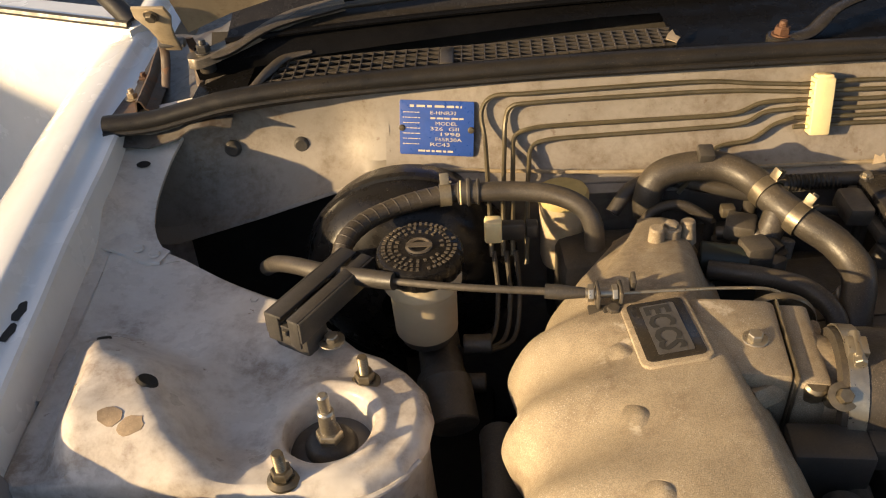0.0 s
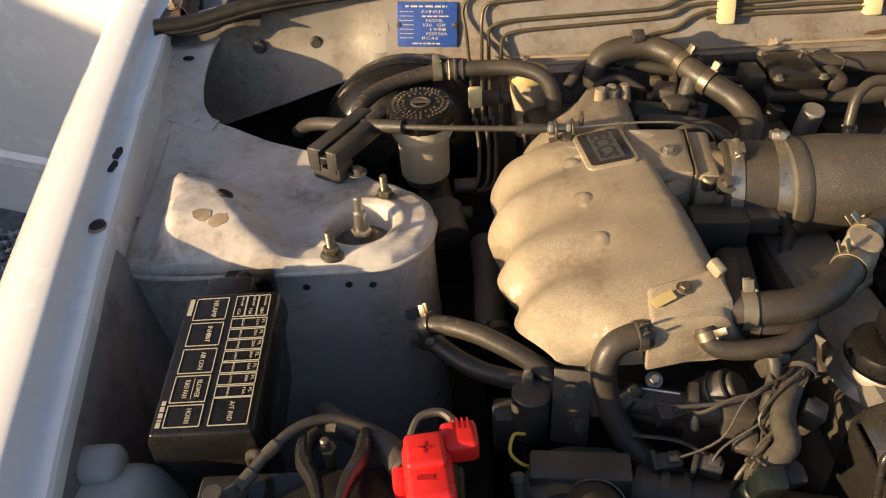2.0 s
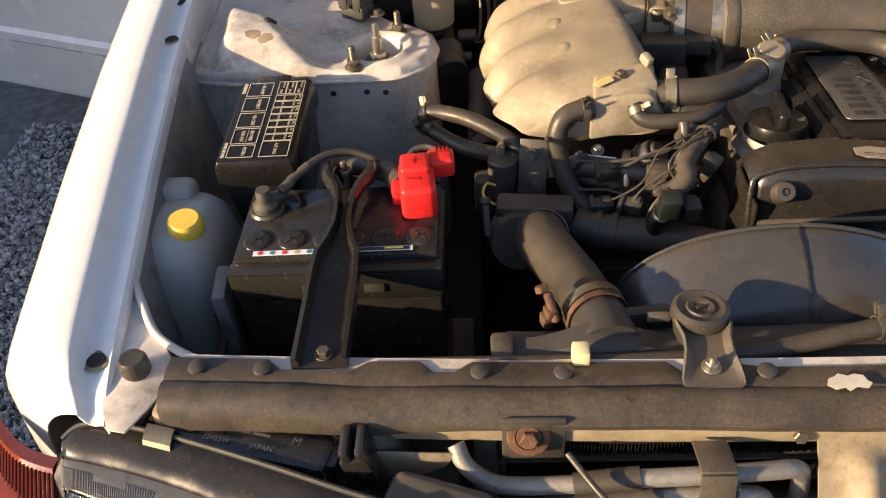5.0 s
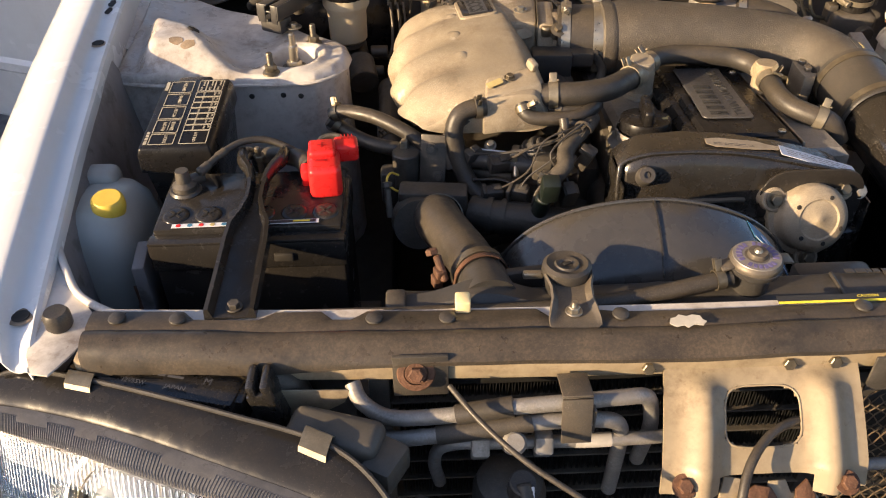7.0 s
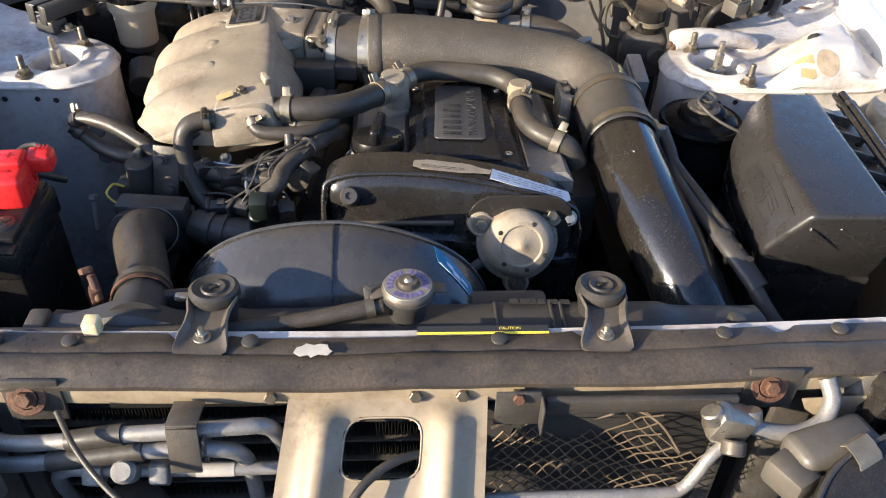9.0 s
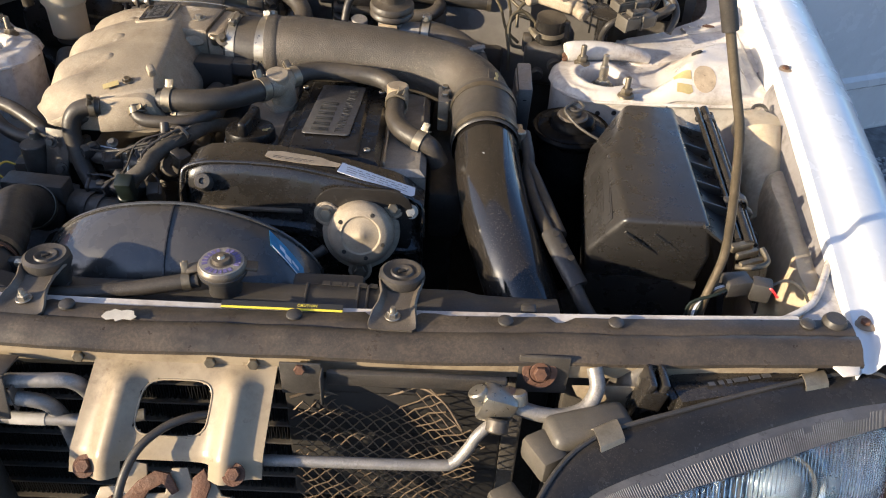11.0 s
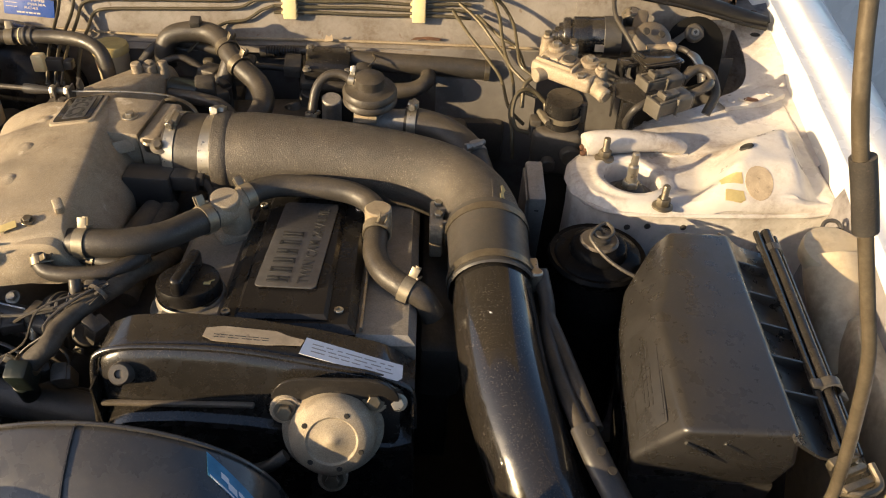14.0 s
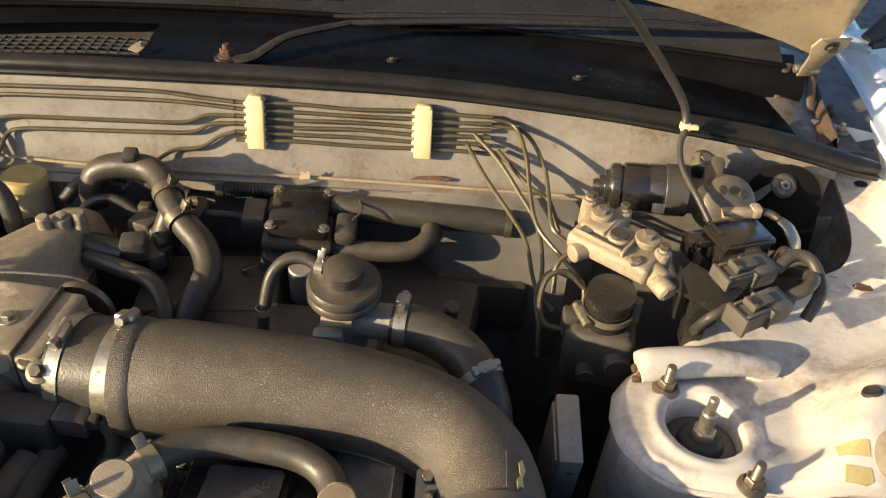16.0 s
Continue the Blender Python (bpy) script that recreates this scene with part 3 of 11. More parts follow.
def tower_z(x, y):
    z = 0.788
    left = float(np.interp(y, (-0.07, -0.03, 0.03, 0.08), (-0.685, -0.694, -0.700, -0.708)))
    right = float(np.interp(y, (-0.07, -0.03, 0.03, 0.08), (-0.560, -0.590, -0.625, -0.618)))
    pad = sstep(left - 0.022, left + 0.016, x) * (1 - sstep(right - 0.022, right + 0.030, x)) * sstep(-0.085, -0.012, y) * (1 - sstep(0.035, 0.105, y + 0.5 * (x + 0.66)))
    z += 0.040 * pad
    z -= 0.010 * sstep(-0.61, -0.575, x) * (1 - sstep(-0.545, -0.50, x)) * sstep(-0.045, -0.01, y) * (1 - sstep(0.07, 0.12, y))
    z -= 0.006 * sstep(0.03, 0.10, y) * sstep(-0.70, -0.62, x)
    r = math.hypot(x - C_STRUT.x, y)
    z += 0.0036 * math.exp(-((r - 0.0465) / 0.0065) ** 2)
    z += 0.010 * sstep(-0.70, -0.75, x) + 0.004 * noise.noise((x * 9, y * 9, 0.3)) + 0.0012 * noise.noise((x * 38, y * 38, 1.3))
    return z


def tower_bm(side):
    n, rings = 160, 26
    rows = []
    edge = [tower_edge(2 * math.pi * i / n) for i in range(n)]
    dirs = [(math.cos(2 * math.pi * i / n), math.sin(2 * math.pi * i / n)) for i in range(n)]
    for r0, dz in ((0.0320, -0.040), (0.0343, -0.030), (0.0348, -0.020), (0.0355, -0.010), (0.0365, -0.003), (0.0380, -0.0005)):
        rows.append([(side * -(C_STRUT.x + c * r0), s * r0, tower_z(C_STRUT.x + c * r0, s * r0) + dz) for c, s in dirs])
    for k in range(rings + 1):
        row = []
        for (c, s), e in zip(dirs, edge):
            r = 0.0395 + (e - 0.012 - 0.0395) * k / rings
            x, y = C_STRUT.x + c * r, s * r
            row.append((side * -x, y, tower_z(x, y)))
        rows.append(row)
    for out, dz in ((0.007, -0.002), (0.003, -0.006), (0.0, -0.012), (-0.001, -0.016), (0.004, -0.019), (0.005, -0.06), (0.001, -0.2), (-0.006, -0.45)):
        row = []
        for (c, s), e in zip(dirs, edge):
            r = e - out
            row.append((side * -(C_STRUT.x + c * r), s * r, tower_z(C_STRUT.x + c * (e - 0.012), s * (e - 0.012)) + dz))
        rows.append(row)
    return grid(rows, closed=True)


STUDS = {-1: ((-0.515, -0.052), (-0.463, 0.048)), 1: ((0.514, -0.064), (0.459, 0.040))}
for side in (-1, 1):
    tw = part("strut_tower", tower_bm(side), M_BAY, car, "dirty white strut tower with stains")
    part("strut_cup", lathe([(0.018, 0.0), (0.024, -0.002), (0.030, -0.004), (0.0345, -0.006), (0.036, -0.012)], (side * 0.489, 0, 0.764), (0, 0, 1), 40), M_LOWER, tw, "dark spotted steel cup inside the tower")
    part("strut_rubber", lathe([(0, 0.010), (0.014, 0.010), (0.0185, 0.008), (0.0215, 0.003), (0.0225, -0.004), (0, -0.006)], (side * 0.489, 0, 0.763), (0, 0, 1), 40), M_RUBBER, tw, "round black rubber mount")
    part("strut_nut", join(bolt_bm((side * 0.489, 0.0, 0.768), (0, 0, 1), 0.0115, 0.012, 0.016), cyl((side * 0.489, 0, 0.779), (side * 0.488, -0.001, 0.806), 0.0068), cyl((side * 0.488, 0, 0.804), (side * 0.488, -0.001, 0.824), 0.0046)), M_STEEL, tw)
    for x, y in STUDS[side]:
        z = tower_z(-abs(x), y)
        part("mounting_stud", join(lathe([(0.013, 0), (0.0125, 0.002), (0.009, 0.004), (0.009, 0.006)], (x, y, z - 0.001), (0, 0, 1), 24), bolt_bm((x, y, z + 0.003), (0, 0, 1), 0.0086, 0.009, stud=0.017)), M_BRASS, tw, "tarnished stud with flange nut")
    # weld seam, holes and dimples
    for dx, dy, r in ((0.632, 0.018, 0.0062), (0.70, 0.09, 0.0045), (0.585, 0.165, 0.003), (0.555, 0.150, 0.003), (0.535, 0.143, 0.003)):
        z = tower_z(-dx, dy)
        gx, gy = (tower_z(-dx + 0.012, dy) - tower_z(-dx - 0.012, dy)) / 0.024, (tower_z(-dx, dy + 0.012) - tower_z(-dx, dy - 0.012)) / 0.024
        part("drain_hole", lathe([(0, 0.0006), (r, 0.0008), (r * 1.25, 0.0016), (r * 1.5, -0.001)], (side * dx, dy, z - 0.0004), (side * gx, -gy, 1), 20), M_STEELDARK if r > 0.004 else M_BAY, tw)
    # the two wide ones are dimples; darker discs put their shade into colour
    for dx, dz in ((0.50, 0.760), (0.545, 0.7595), (0.475, 0.758), (0.435, 0.70), (0.433, 0.655)):
        y = -0.069 if dx > 0.46 else -0.055
        r = 0.004 if dz > 0.72 else 0.011
        part("punch_mark", cyl((side * dx, y + 0.002, dz), (side * dx, y - 0.0012, dz), r, seg=16), M_STEELDARK if r < 0.006 else M_WINGDARK, tw)

    part("seam_bead", tube([(side * 0.741, -0.056, 0.781), (side * 0.70, -0.0625, 0.778), (side * 0.66, -0.064, 0.7765), (side * 0.60, -0.0655, 0.776), (side * 0.54, -0.067, 0.776), (side * 0.47, -0.0655, 0.776), (side * 0.437, -0.054, 0.776), (side * 0.414, -0.028, 0.776)], [0.0022, 0.0036, 0.0030, 0.0034, 0.0026, 0.0030, 0.0028, 0.002], seg=8), M_BAY, tw, "uneven bead of seam sealer")
    # end of the inner wing, spot-welded over the tower
    line_ = ((0.785, 0.255), (0.765, 0.252), (0.745, 0.247), (0.722, 0.240), (0.704, 0.234), (0.692, 0.231)) if side < 0 else ((0.748, 0.214), (0.730, 0.210), (0.710, 0.207), (0.690, 0.205), (0.672, 0.202), (0.658, 0.196))
    rows = []
    for q, (x, y) in enumerate(line_):
        hw_ = 0.016 * (1 - 0.35 * (q in (0, 5)))
        base = tower_z(-x, y)
        rise = 0.0035 if side < 0 else 0.006
        rows.append([(side * (x - 0.003 * v), y + hw_ * v, base + (rise if abs(v) < 0.95 else 0.001 if side < 0 else -0.003)) for v in (-1.0, -0.9, -0.5, 0.0, 0.5, 0.9, 1.0)])
    lp = part("overlap_plate", grid(rows, 0.0012), M_BAY, tw, "spot-welded overlap of the inner wing")
    for x, y in (line_[1], line_[3], line_[4]):
        part("spot_weld", lathe([(0, 0.0004), (0.0035, 0.0007), (0.0048, 0.0014), (0.0056, 0.0012), (0.0068, -0.0004)], (side * x, y, tower_z(-x, y) + (0.0042 if side < 0 else 0.0068)), (0, 0, 1), 16), M_BAY, lp)
    if side > 0:
        part("rust_stain", prism([(0, 0), (0.010, -0.004), (0.024, -0.002), (0.034, 0.002), (0.030, 0.007), (0.018, 0.006), (0.010, 0.010), (0.002, 0.006)], Matrix.Translation((0.690, 0.199, tower_z(-0.705, 0.20) + 0.0068)), 0.0005), M_RUST, lp, "patch of brown rust")

# stains on the towers, a dust disc and two old stickers
def drape(outline, lift=0.0007):
    """A thin patch that follows the tower's top inside a closed outline."""
    cx, cy = sum(q[0] for q in outline) / len(outline), sum(q[1] for q in outline) / len(outline)
    pts = []
    for (ax, ay), (bx, by) in zip(outline, outline[1:] + outline[:1]):
        pts += [(ax + (bx - ax) * k / 4, ay + (by - ay) * k / 4) for k in range(4)]
    rings = []
    for f, dz in ((0.02, 0), (0.35, 0), (0.7, 0), (0.97, 0), (1.0, -0.003)):
        ring = [(cx + (qx - cx) * f, cy + (qy - cy) * f) for qx, qy in pts]
        rings.append([(qx, qy, tower_z(-abs(qx), qy) + lift + dz) for qx, qy in ring + ring[:1]])
    return grid(rings, 0)


for u0, v0, ru, rv, tilt in ((-0.650, -0.019, 0.011, 0.008, 0.2), (-0.632, -0.026, 0.010, 0.007, -0.3), (-0.700, 0.018, 0.009, 0.0035, 0.4)):
    blot = []
    for k in range(14):
        a = k * math.pi / 7
        r = 1 + 0.28 * noise.noise((math.cos(a) * 1.7 + u0 * 40, math.sin(a) * 1.7, v0 * 40))
        blot.append((u0 + ru * r * math.cos(a) - tilt * rv * math.sin(a), v0 + rv * r * math.sin(a)))
    part("stain", drape(blot, 0.0005), M_STAIN, car, "brown water stain")
for outline in ([(0.588, -0.031), (0.613, -0.033), (0.614, -0.044), (0.587, -0.043)], [(0.591, -0.050), (0.614, -0.051), (0.616, -0.060), (0.610, -0.062), (0.590, -0.061)]):
    part("sticker", drape(outline), M_TAN, car, "faded yellow sticker")
part("body_plug", drape([(0.634 + 0.018 * math.cos(k * math.pi / 12), -0.042 + 0.018 * math.sin(k * math.pi / 12)) for k in range(24)], 0.0008), M_OLDPAPER, car, "peeling round patch")

# reinforcing tube on the right tower, welded bracket on the left one
rt = part("brace_tube", tube([(0.434, 0.058, 0.797), (0.445, 0.060, 0.799), (0.48, 0.066, 0.799), (0.52, 0.072, 0.796), (0.555, 0.077, 0.790), (0.575, 0.080, 0.782)], [0.015, 0.0165, 0.0160, 0.0140, 0.0115, 0.008], seg=20), M_BAY, car, "welded white tube on the tower")
part("tube_plate", drape([(0.50, 0.092), (0.575, 0.098), (0.582, 0.075), (0.560, 0.070)], 0.0028), M_BAY, rt)
for qx, qy in ((0.545, 0.083), (0.560, 0.088)):
    part("plate_hole", lathe([(0, 0.0004), (0.0022, 0.0006), (0.003, 0)], (qx, qy, tower_z(-qx, qy) + 0.0032), (0, 0, 1), 10), M_STEELDARK, rt)
part("weld", join(*[box((0.432 + 0.005 * (k % 3), 0.05 + 0.004 * k, 0.789 + 0.002 * (k % 2)), (0.008, 0.006, 0.006), rz=30 * k, b=0.002) for k in range(6)]), M_RUST, rt)

# inner wings behind the towers, and beside the battery and the air box
for side in (-1, 1):
    LIP = ((0.676, 0.228, 0.786), (0.700, 0.248, 0.790), (0.715, 0.276, 0.797), (0.722, 0.315, 0.805), (0.724, 0.352, 0.811), (0.720, 0.385, 0.822), (0.708, 0.410, 0.838), (0.690, 0.418, 0.850), (0.660, 0.420, 0.860))
    OUT = ((0.762, 0.200, 0.797), (0.768, 0.245, 0.806), (0.776, 0.285, 0.826), (0.781, 0.325, 0.828), (0.786, 0.360, 0.830), (0.790, 0.395, 0.832), (0.793, 0.425, 0.840), (0.792, 0.440, 0.850), (0.700, 0.445, 0.866))
    lip, out = smooth_path(LIP, 4), smooth_path(OUT, 4)
    rows = []
    for a, o in zip(lip, out):
        d = (o - a).normalized()
        d.z = 0
        rows.append([(side * p.x, p.y, p.z) for p in (o, o.lerp(a, 0.35) + Vector((0, 0, -0.004)), o.lerp(a, 0.75) + Vector((0, 0, -0.003)), a + d * 0.006 + Vector((0, 0, 0.001)), a, a - Vector((0, 0, 0.004)), a + d * 0.004 - Vector((0, 0, 0.010)), a + d * 0.05 - Vector((0, 0, 0.07)), a + d * 0.055 - Vector((0, 0, 0.25)))])
    wing = part("inner_wing", grid(rows, 0.0016), M_BAY, car, "grubby white inner wing panel")
    part("wing_flange", grid([[(side * 0.712, y, 0.783), (side * 0.735, y, 0.790), (side * 0.752, y, 0.797), (side * 0.785, y, 0.806)] for y in (0.03, 0.08, 0.13, 0.18, 0.225)], 0.0016), M_BAY, wing)
    part("drain_hole", lathe([(0, 0.0005), (0.006, 0.0008), (0.008, 0.0)], (side * 0.752, 0.372, 0.8195), (side * -0.1, 0, 1), 18), M_STEELDARK, wing)
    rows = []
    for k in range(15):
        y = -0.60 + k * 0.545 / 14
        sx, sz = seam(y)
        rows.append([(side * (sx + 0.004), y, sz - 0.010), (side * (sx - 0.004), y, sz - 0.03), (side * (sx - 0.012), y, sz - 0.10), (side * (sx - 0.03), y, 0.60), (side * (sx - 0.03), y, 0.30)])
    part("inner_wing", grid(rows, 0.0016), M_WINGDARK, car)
    gus = [(-0.690, -0.44), (-0.684, -0.50), (-0.677, -0.56), (-0.668, -0.602), (-0.656, -0.625), (-0.640, -0.628), (-0.628, -0.605), (-0.612, -0.568), (-0.620, -0.553), (-0.640, -0.527), (-0.665, -0.488)]
    g = prism([(side * x, y) for x, y in gus], Matrix.Translation((0, 0, 0.786)), 0.0025, 0.0008)
    gp = part("corner_gusset", g, M_BAY, car, "dirty white corner panel at the wing front")
    part("gusset_lip", tube([(side * -x, y, 0.792) for x, y in ((-0.690, -0.445), (-0.667, -0.487), (-0.642, -0.526), (-0.606, -0.552), (-0.575, -0.562))], 0.004, seg=10), M_BAY, gp)
    part("bump_stop", lathe([(0, 0.020), (0.010, 0.020), (0.0125, 0.016), (0.0125, 0.004), (0.010, 0.0), (0, 0)], (side * 0.648, -0.566, 0.788), (0, 0, 1), 24), M_RUBBER, car, "black rubber bonnet stop")

# firewall: upper panel with its ledge, left recess, lower wall
FW = ((0.318, 0.790), (0.330, 0.7965), (0.342, 0.799), (0.350, 0.803), (0.362, 0.815), (0.372, 0.835), (0.379, 0.86), (0.384, 0.885), (0.387, 0.897), (0.392, 0.902), (0.41, 0.902))


def fw_shift(x):
    return 0.028 * (1 - sstep(-0.50, -0.28, x)) - 0.012 * sstep(0.30, 0.52, x)


def fw_y(x, z):
    return float(np.interp(z, [p[1] for p in FW], [p[0] for p in FW])) + fw_shift(x)


SEAL = ((-0.797, 0.402, 0.856), (-0.74, 0.405, 0.859), (-0.692, 0.407, 0.869), (-0.644, 0.408, 0.879), (-0.56, 0.407, 0.889), (-0.46, 0.404, 0.896), (-0.33, 0.396, 0.905), (-0.206, 0.388, 0.912), (0.058, 0.386, 0.915), (0.22, 0.385, 0.912), (0.40, 0.376, 0.903), (0.507, 0.368, 0.894), (0.60, 0.368, 0.880), (0.66, 0.366, 0.868), (0.72, 0.368, 0.852), (0.762, 0.372, 0.842))
rows = []
for k in range(61):
    x = -0.47 + k * (0.46 + 0.47) / 60
    row = []
    for y, z in FW:
        zz = z - (0.012 * sstep(0.25, 0.46, x) if z > 0.85 else 0)
        zz = min(zz, float(np.interp(x, [p[0] for p in SEAL], [p[2] for p in SEAL])) - 0.002)
        emb = 0.003 * math.exp(-((z - 0.845) / 0.012) ** 2) * (0.2 < x < 0.46) * (0.5 + 0.5 * math.cos((x - 0.2) * 90))
        row.append((x, y + fw_shift(x) - emb, zz))
    rows.append(row)
firewall = part("firewall", grid(rows, 0.002), M_FIRE, car, "dusty cream bulkhead panel behind the engine")
rows = []
for k in range(25):
    x = -0.775 + k * (0.31) / 24
    deep = sstep(-0.70, -0.655, x) * (1 - 0.55 * sstep(-0.54, -0.47, x))
    zb = float(np.interp(x, (-0.74, -0.63, -0.496, -0.443), (0.713, 0.746, 0.790, 0.806))) - 0.006
    sz_ = float(np.interp(x, [p[0] for p in SEAL], [p[2] for p in SEAL]))
    raw = ([(x, 0.372, zb - 0.004), (x, 0.366, zb), (x, 0.368, zb + 0.004), (x, 0.385, zb + 0.012 * (0.82 - zb) / 0.1), (x, 0.399 + 0.010 * deep, zb + 0.5 * (0.82 - zb)), (x, 0.406 + 0.016 * deep, max(0.82, zb + 0.015)), (x, 0.406 + 0.012 * deep, 0.5 * (0.82 + sz_)), (x, 0.404 + 0.008 * deep, sz_ - 0.012), (x, 0.406, sz_ - 0.005), (x, 0.425, sz_ - 0.003)])
    mixk = sstep(-0.525, -0.468, x)
    rows.append([(p[0], p[1] + (fw_y(x, p[2]) + 0.001 - p[1]) * mixk * (p[2] > 0.80), p[2]) for p in raw])
fl = part("firewall_recess", grid(rows, 0.002), M_FIRE, car, "pale grey recessed bulkhead corner")
for x, y in ((-0.659, 0.4155), (-0.575, 0.4185)):
    part("grommet", lathe([(0, 0.003), (0.007, 0.0032), (0.0095, 0.001), (0.0105, -0.004)], (x, y, 0.8095), (0, -1, 0.1), 22), M_BLACK, fl, "black rubber plug")
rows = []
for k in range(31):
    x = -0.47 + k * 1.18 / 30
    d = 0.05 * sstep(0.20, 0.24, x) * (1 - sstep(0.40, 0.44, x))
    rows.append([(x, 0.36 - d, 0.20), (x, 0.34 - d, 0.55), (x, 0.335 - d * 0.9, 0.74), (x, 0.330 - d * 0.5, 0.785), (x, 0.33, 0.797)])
# dark sheet that paints the black void below the recess panel
part("void_sheet", grid([[(x, 0.43, z) for z in (0.25, 0.6, 0.86)] for x in (-0.76, -0.6, -0.44)], 0.003), M_STEELDARK, car)
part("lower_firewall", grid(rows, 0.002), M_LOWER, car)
# right corner recess for the wiper motor
def seal_z(x):
    return float(np.interp(x, [p[0] for p in SEAL], [p[2] for p in SEAL]))


rows = []
for k in range(25):
    x = 0.456 + k * 0.254 / 24
    s = sstep(0.456, 0.54, x)
    e = sstep(0.60, 0.70, x)
    raw = [(0.35, 0.62), (0.352 + 0.01 * s, 0.75), (0.356 + 0.012 * s, 0.80), (0.360 + 0.008 * s, 0.82), (0.362 + 0.006 * s - 0.004 * e, 0.84), (0.364 - 0.008 * e, seal_z(x) - 0.022), (0.368 - 0.008 * e, seal_z(x) - 0.010), (0.40, seal_z(x) - 0.008)]
    rows.append([(x, y + (fw_y(x, z) - y) * (1 - s) * (z > 0.79) * (y < 0.39), z) for y, z in raw])
part("firewall_recess", grid(rows, 0.002), M_FIRE, car, "sunlit cream bulkhead corner")
part("seam_bead", tube([(-0.47, fw_y(-0.47, 0.799) - 0.002, 0.803), (-0.2, fw_y(-0.2, 0.799) - 0.003, 0.803), (0.1, fw_y(0.1, 0.799) - 0.003, 0.803), (0.45, fw_y(0.45, 0.799) - 0.003, 0.803)], 0.0022, seg=8), M_CREAM, firewall)
part("sealer_flake", prism([(0, 0), (0.014, 0.002), (0.012, 0.012), (0.008, 0.008), (0.003, 0.011)], pose(0.060, 0.332, 0.8035, 55, 0, 0), 0.001), M_OLDPAPER, firewall)
part("rust_patch", prism([(0, 0), (0.02, 0.002), (0.045, 0.0), (0.05, 0.004), (0.03, 0.007), (0.008, 0.005)], pose(0.195, fw_y(0.2, 0.8) - 0.001, 0.8055, 40, 0, 0), 0.0006), M_RUST, firewall)

# sealing rubber, cowl, grille, windscreen
seal = part("bonnet_seal", tube(SEAL, [0.0128] * 7 + [0.0115] * 4 + [0.0125, 0.0145, 0.015, 0.0135, 0.010], seg=14, flat=0.88), M_SEAL, car, "dusty black rubber bonnet seal")
part("seal_lip", tube([(x, y - 0.0105, z - 0.007) for x, y, z in SEAL], 0.004, seg=8), M_SEAL, seal)
rows = []
for k in range(41):
    x = -0.70 + k * 1.39 / 40
    a = abs(x) / 0.75
    zf = float(np.interp(x, [p[0] for p in SEAL], [p[2] for p in SEAL])) - 0.004
    yb = 0.495 + 0.035 * (1 - a * a)
    yw, zw = 0.545 - 0.055 * (x / 0.66) ** 2, 0.925 - 0.010 * (x / 0.66) ** 2
    rows.append([(x, 0.392, zf - 0.006), (x, 0.404, zf + 0.002), (x, 0.416, zf + 0.004), (x, 0.465, zf + 0.006), (x, yb - 0.022, zf + 0.007), (x, yw - 0.012, 0.5 * (zf + zw) + 0.002), (x, yw + 0.002, zw - 0.003)])
cb = bmesh.new()
cv = [[cb.verts.new(p) for p in row] for row in rows]
for i in range(40):
    for j in range(6):
        xm = (rows[i][0][0] + rows[i + 1][0][0]) / 2
        if j in (2, 3) and -0.615 < xm < -0.15:
            continue
        cb.faces.new((cv[i][j], cv[i][j + 1], cv[i + 1][j + 1], cv[i + 1][j]))
cowl = part("cowl_panel", cb, M_COWL, car, "black plastic cowl below the windscreen")
# dark sheet paints the unlit space seen through the grille
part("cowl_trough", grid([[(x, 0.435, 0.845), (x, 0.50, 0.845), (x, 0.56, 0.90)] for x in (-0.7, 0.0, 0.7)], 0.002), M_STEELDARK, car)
gr = []
zz = seal_z
def grille_back(x):
    return 0.461 + 0.020 * sstep(-0.30, -0.56, x)
for k in range(36):
    x = -0.614 + k * 0.0131
    if abs(x + 0.395) < 0.008:
        continue
    y1 = min(grille_back(x), 0.402 + (x + 0.620) / 0.30 + 0.012)
    if y1 > 0.425:
        gr.append(box((x, (0.417 + y1) / 2, zz(x) + 0.0022), (0.0014, y1 - 0.417, 0.0034), b=0))
for j in range(5):
    for xa in np.arange(-0.614, -0.152, 0.0131):
        xm = xa + 0.0066
        y = 0.4185 + j * (grille_back(xm) - 0.4195) / 4
        if y < 0.402 + (xm + 0.620) / 0.30 + 0.012:
            gr.append(box((xm, y, zz(xm) + 0.0022), (0.0133, 0.0014, 0.0030), ry=-math.degrees(math.atan2(zz(xa + 0.0131) - zz(xa), 0.0131)), b=0))
part("grille_edge", tube([(-0.628, 0.409, zz(-0.63) + 0.001), (-0.616, 0.430, zz(-0.615) + 0.005), (-0.606, 0.455, zz(-0.605) + 0.007), (-0.592, 0.482, zz(-0.59) + 0.008), (-0.56, 0.492, zz(-0.56) + 0.007)], [0.003, 0.006, 0.0075, 0.007, 0.004], seg=10, flat=0.6), M_MESH, cowl, "dusty rim at the grille's end")
part("cowl_grille", join(*gr), M_MESH, cowl, "sunlit square mesh of the air intake")
part("grille_bridge", box((-0.395, 0.4395, zz(-0.395) + 0.003), (0.016, 0.044, 0.006), b=0.002), M_BLACK, cowl)
part("torn_leaf", prism([(0, 0), (0.012, -0.004), (0.017, 0.006), (0.012, 0.009), (0.010, 0.018), (0.004, 0.010)], pose(-0.155, 0.418, zz(-0.15) + 0.008, 15, 10, 0), 0.001), M_OLDPAPER, cowl)
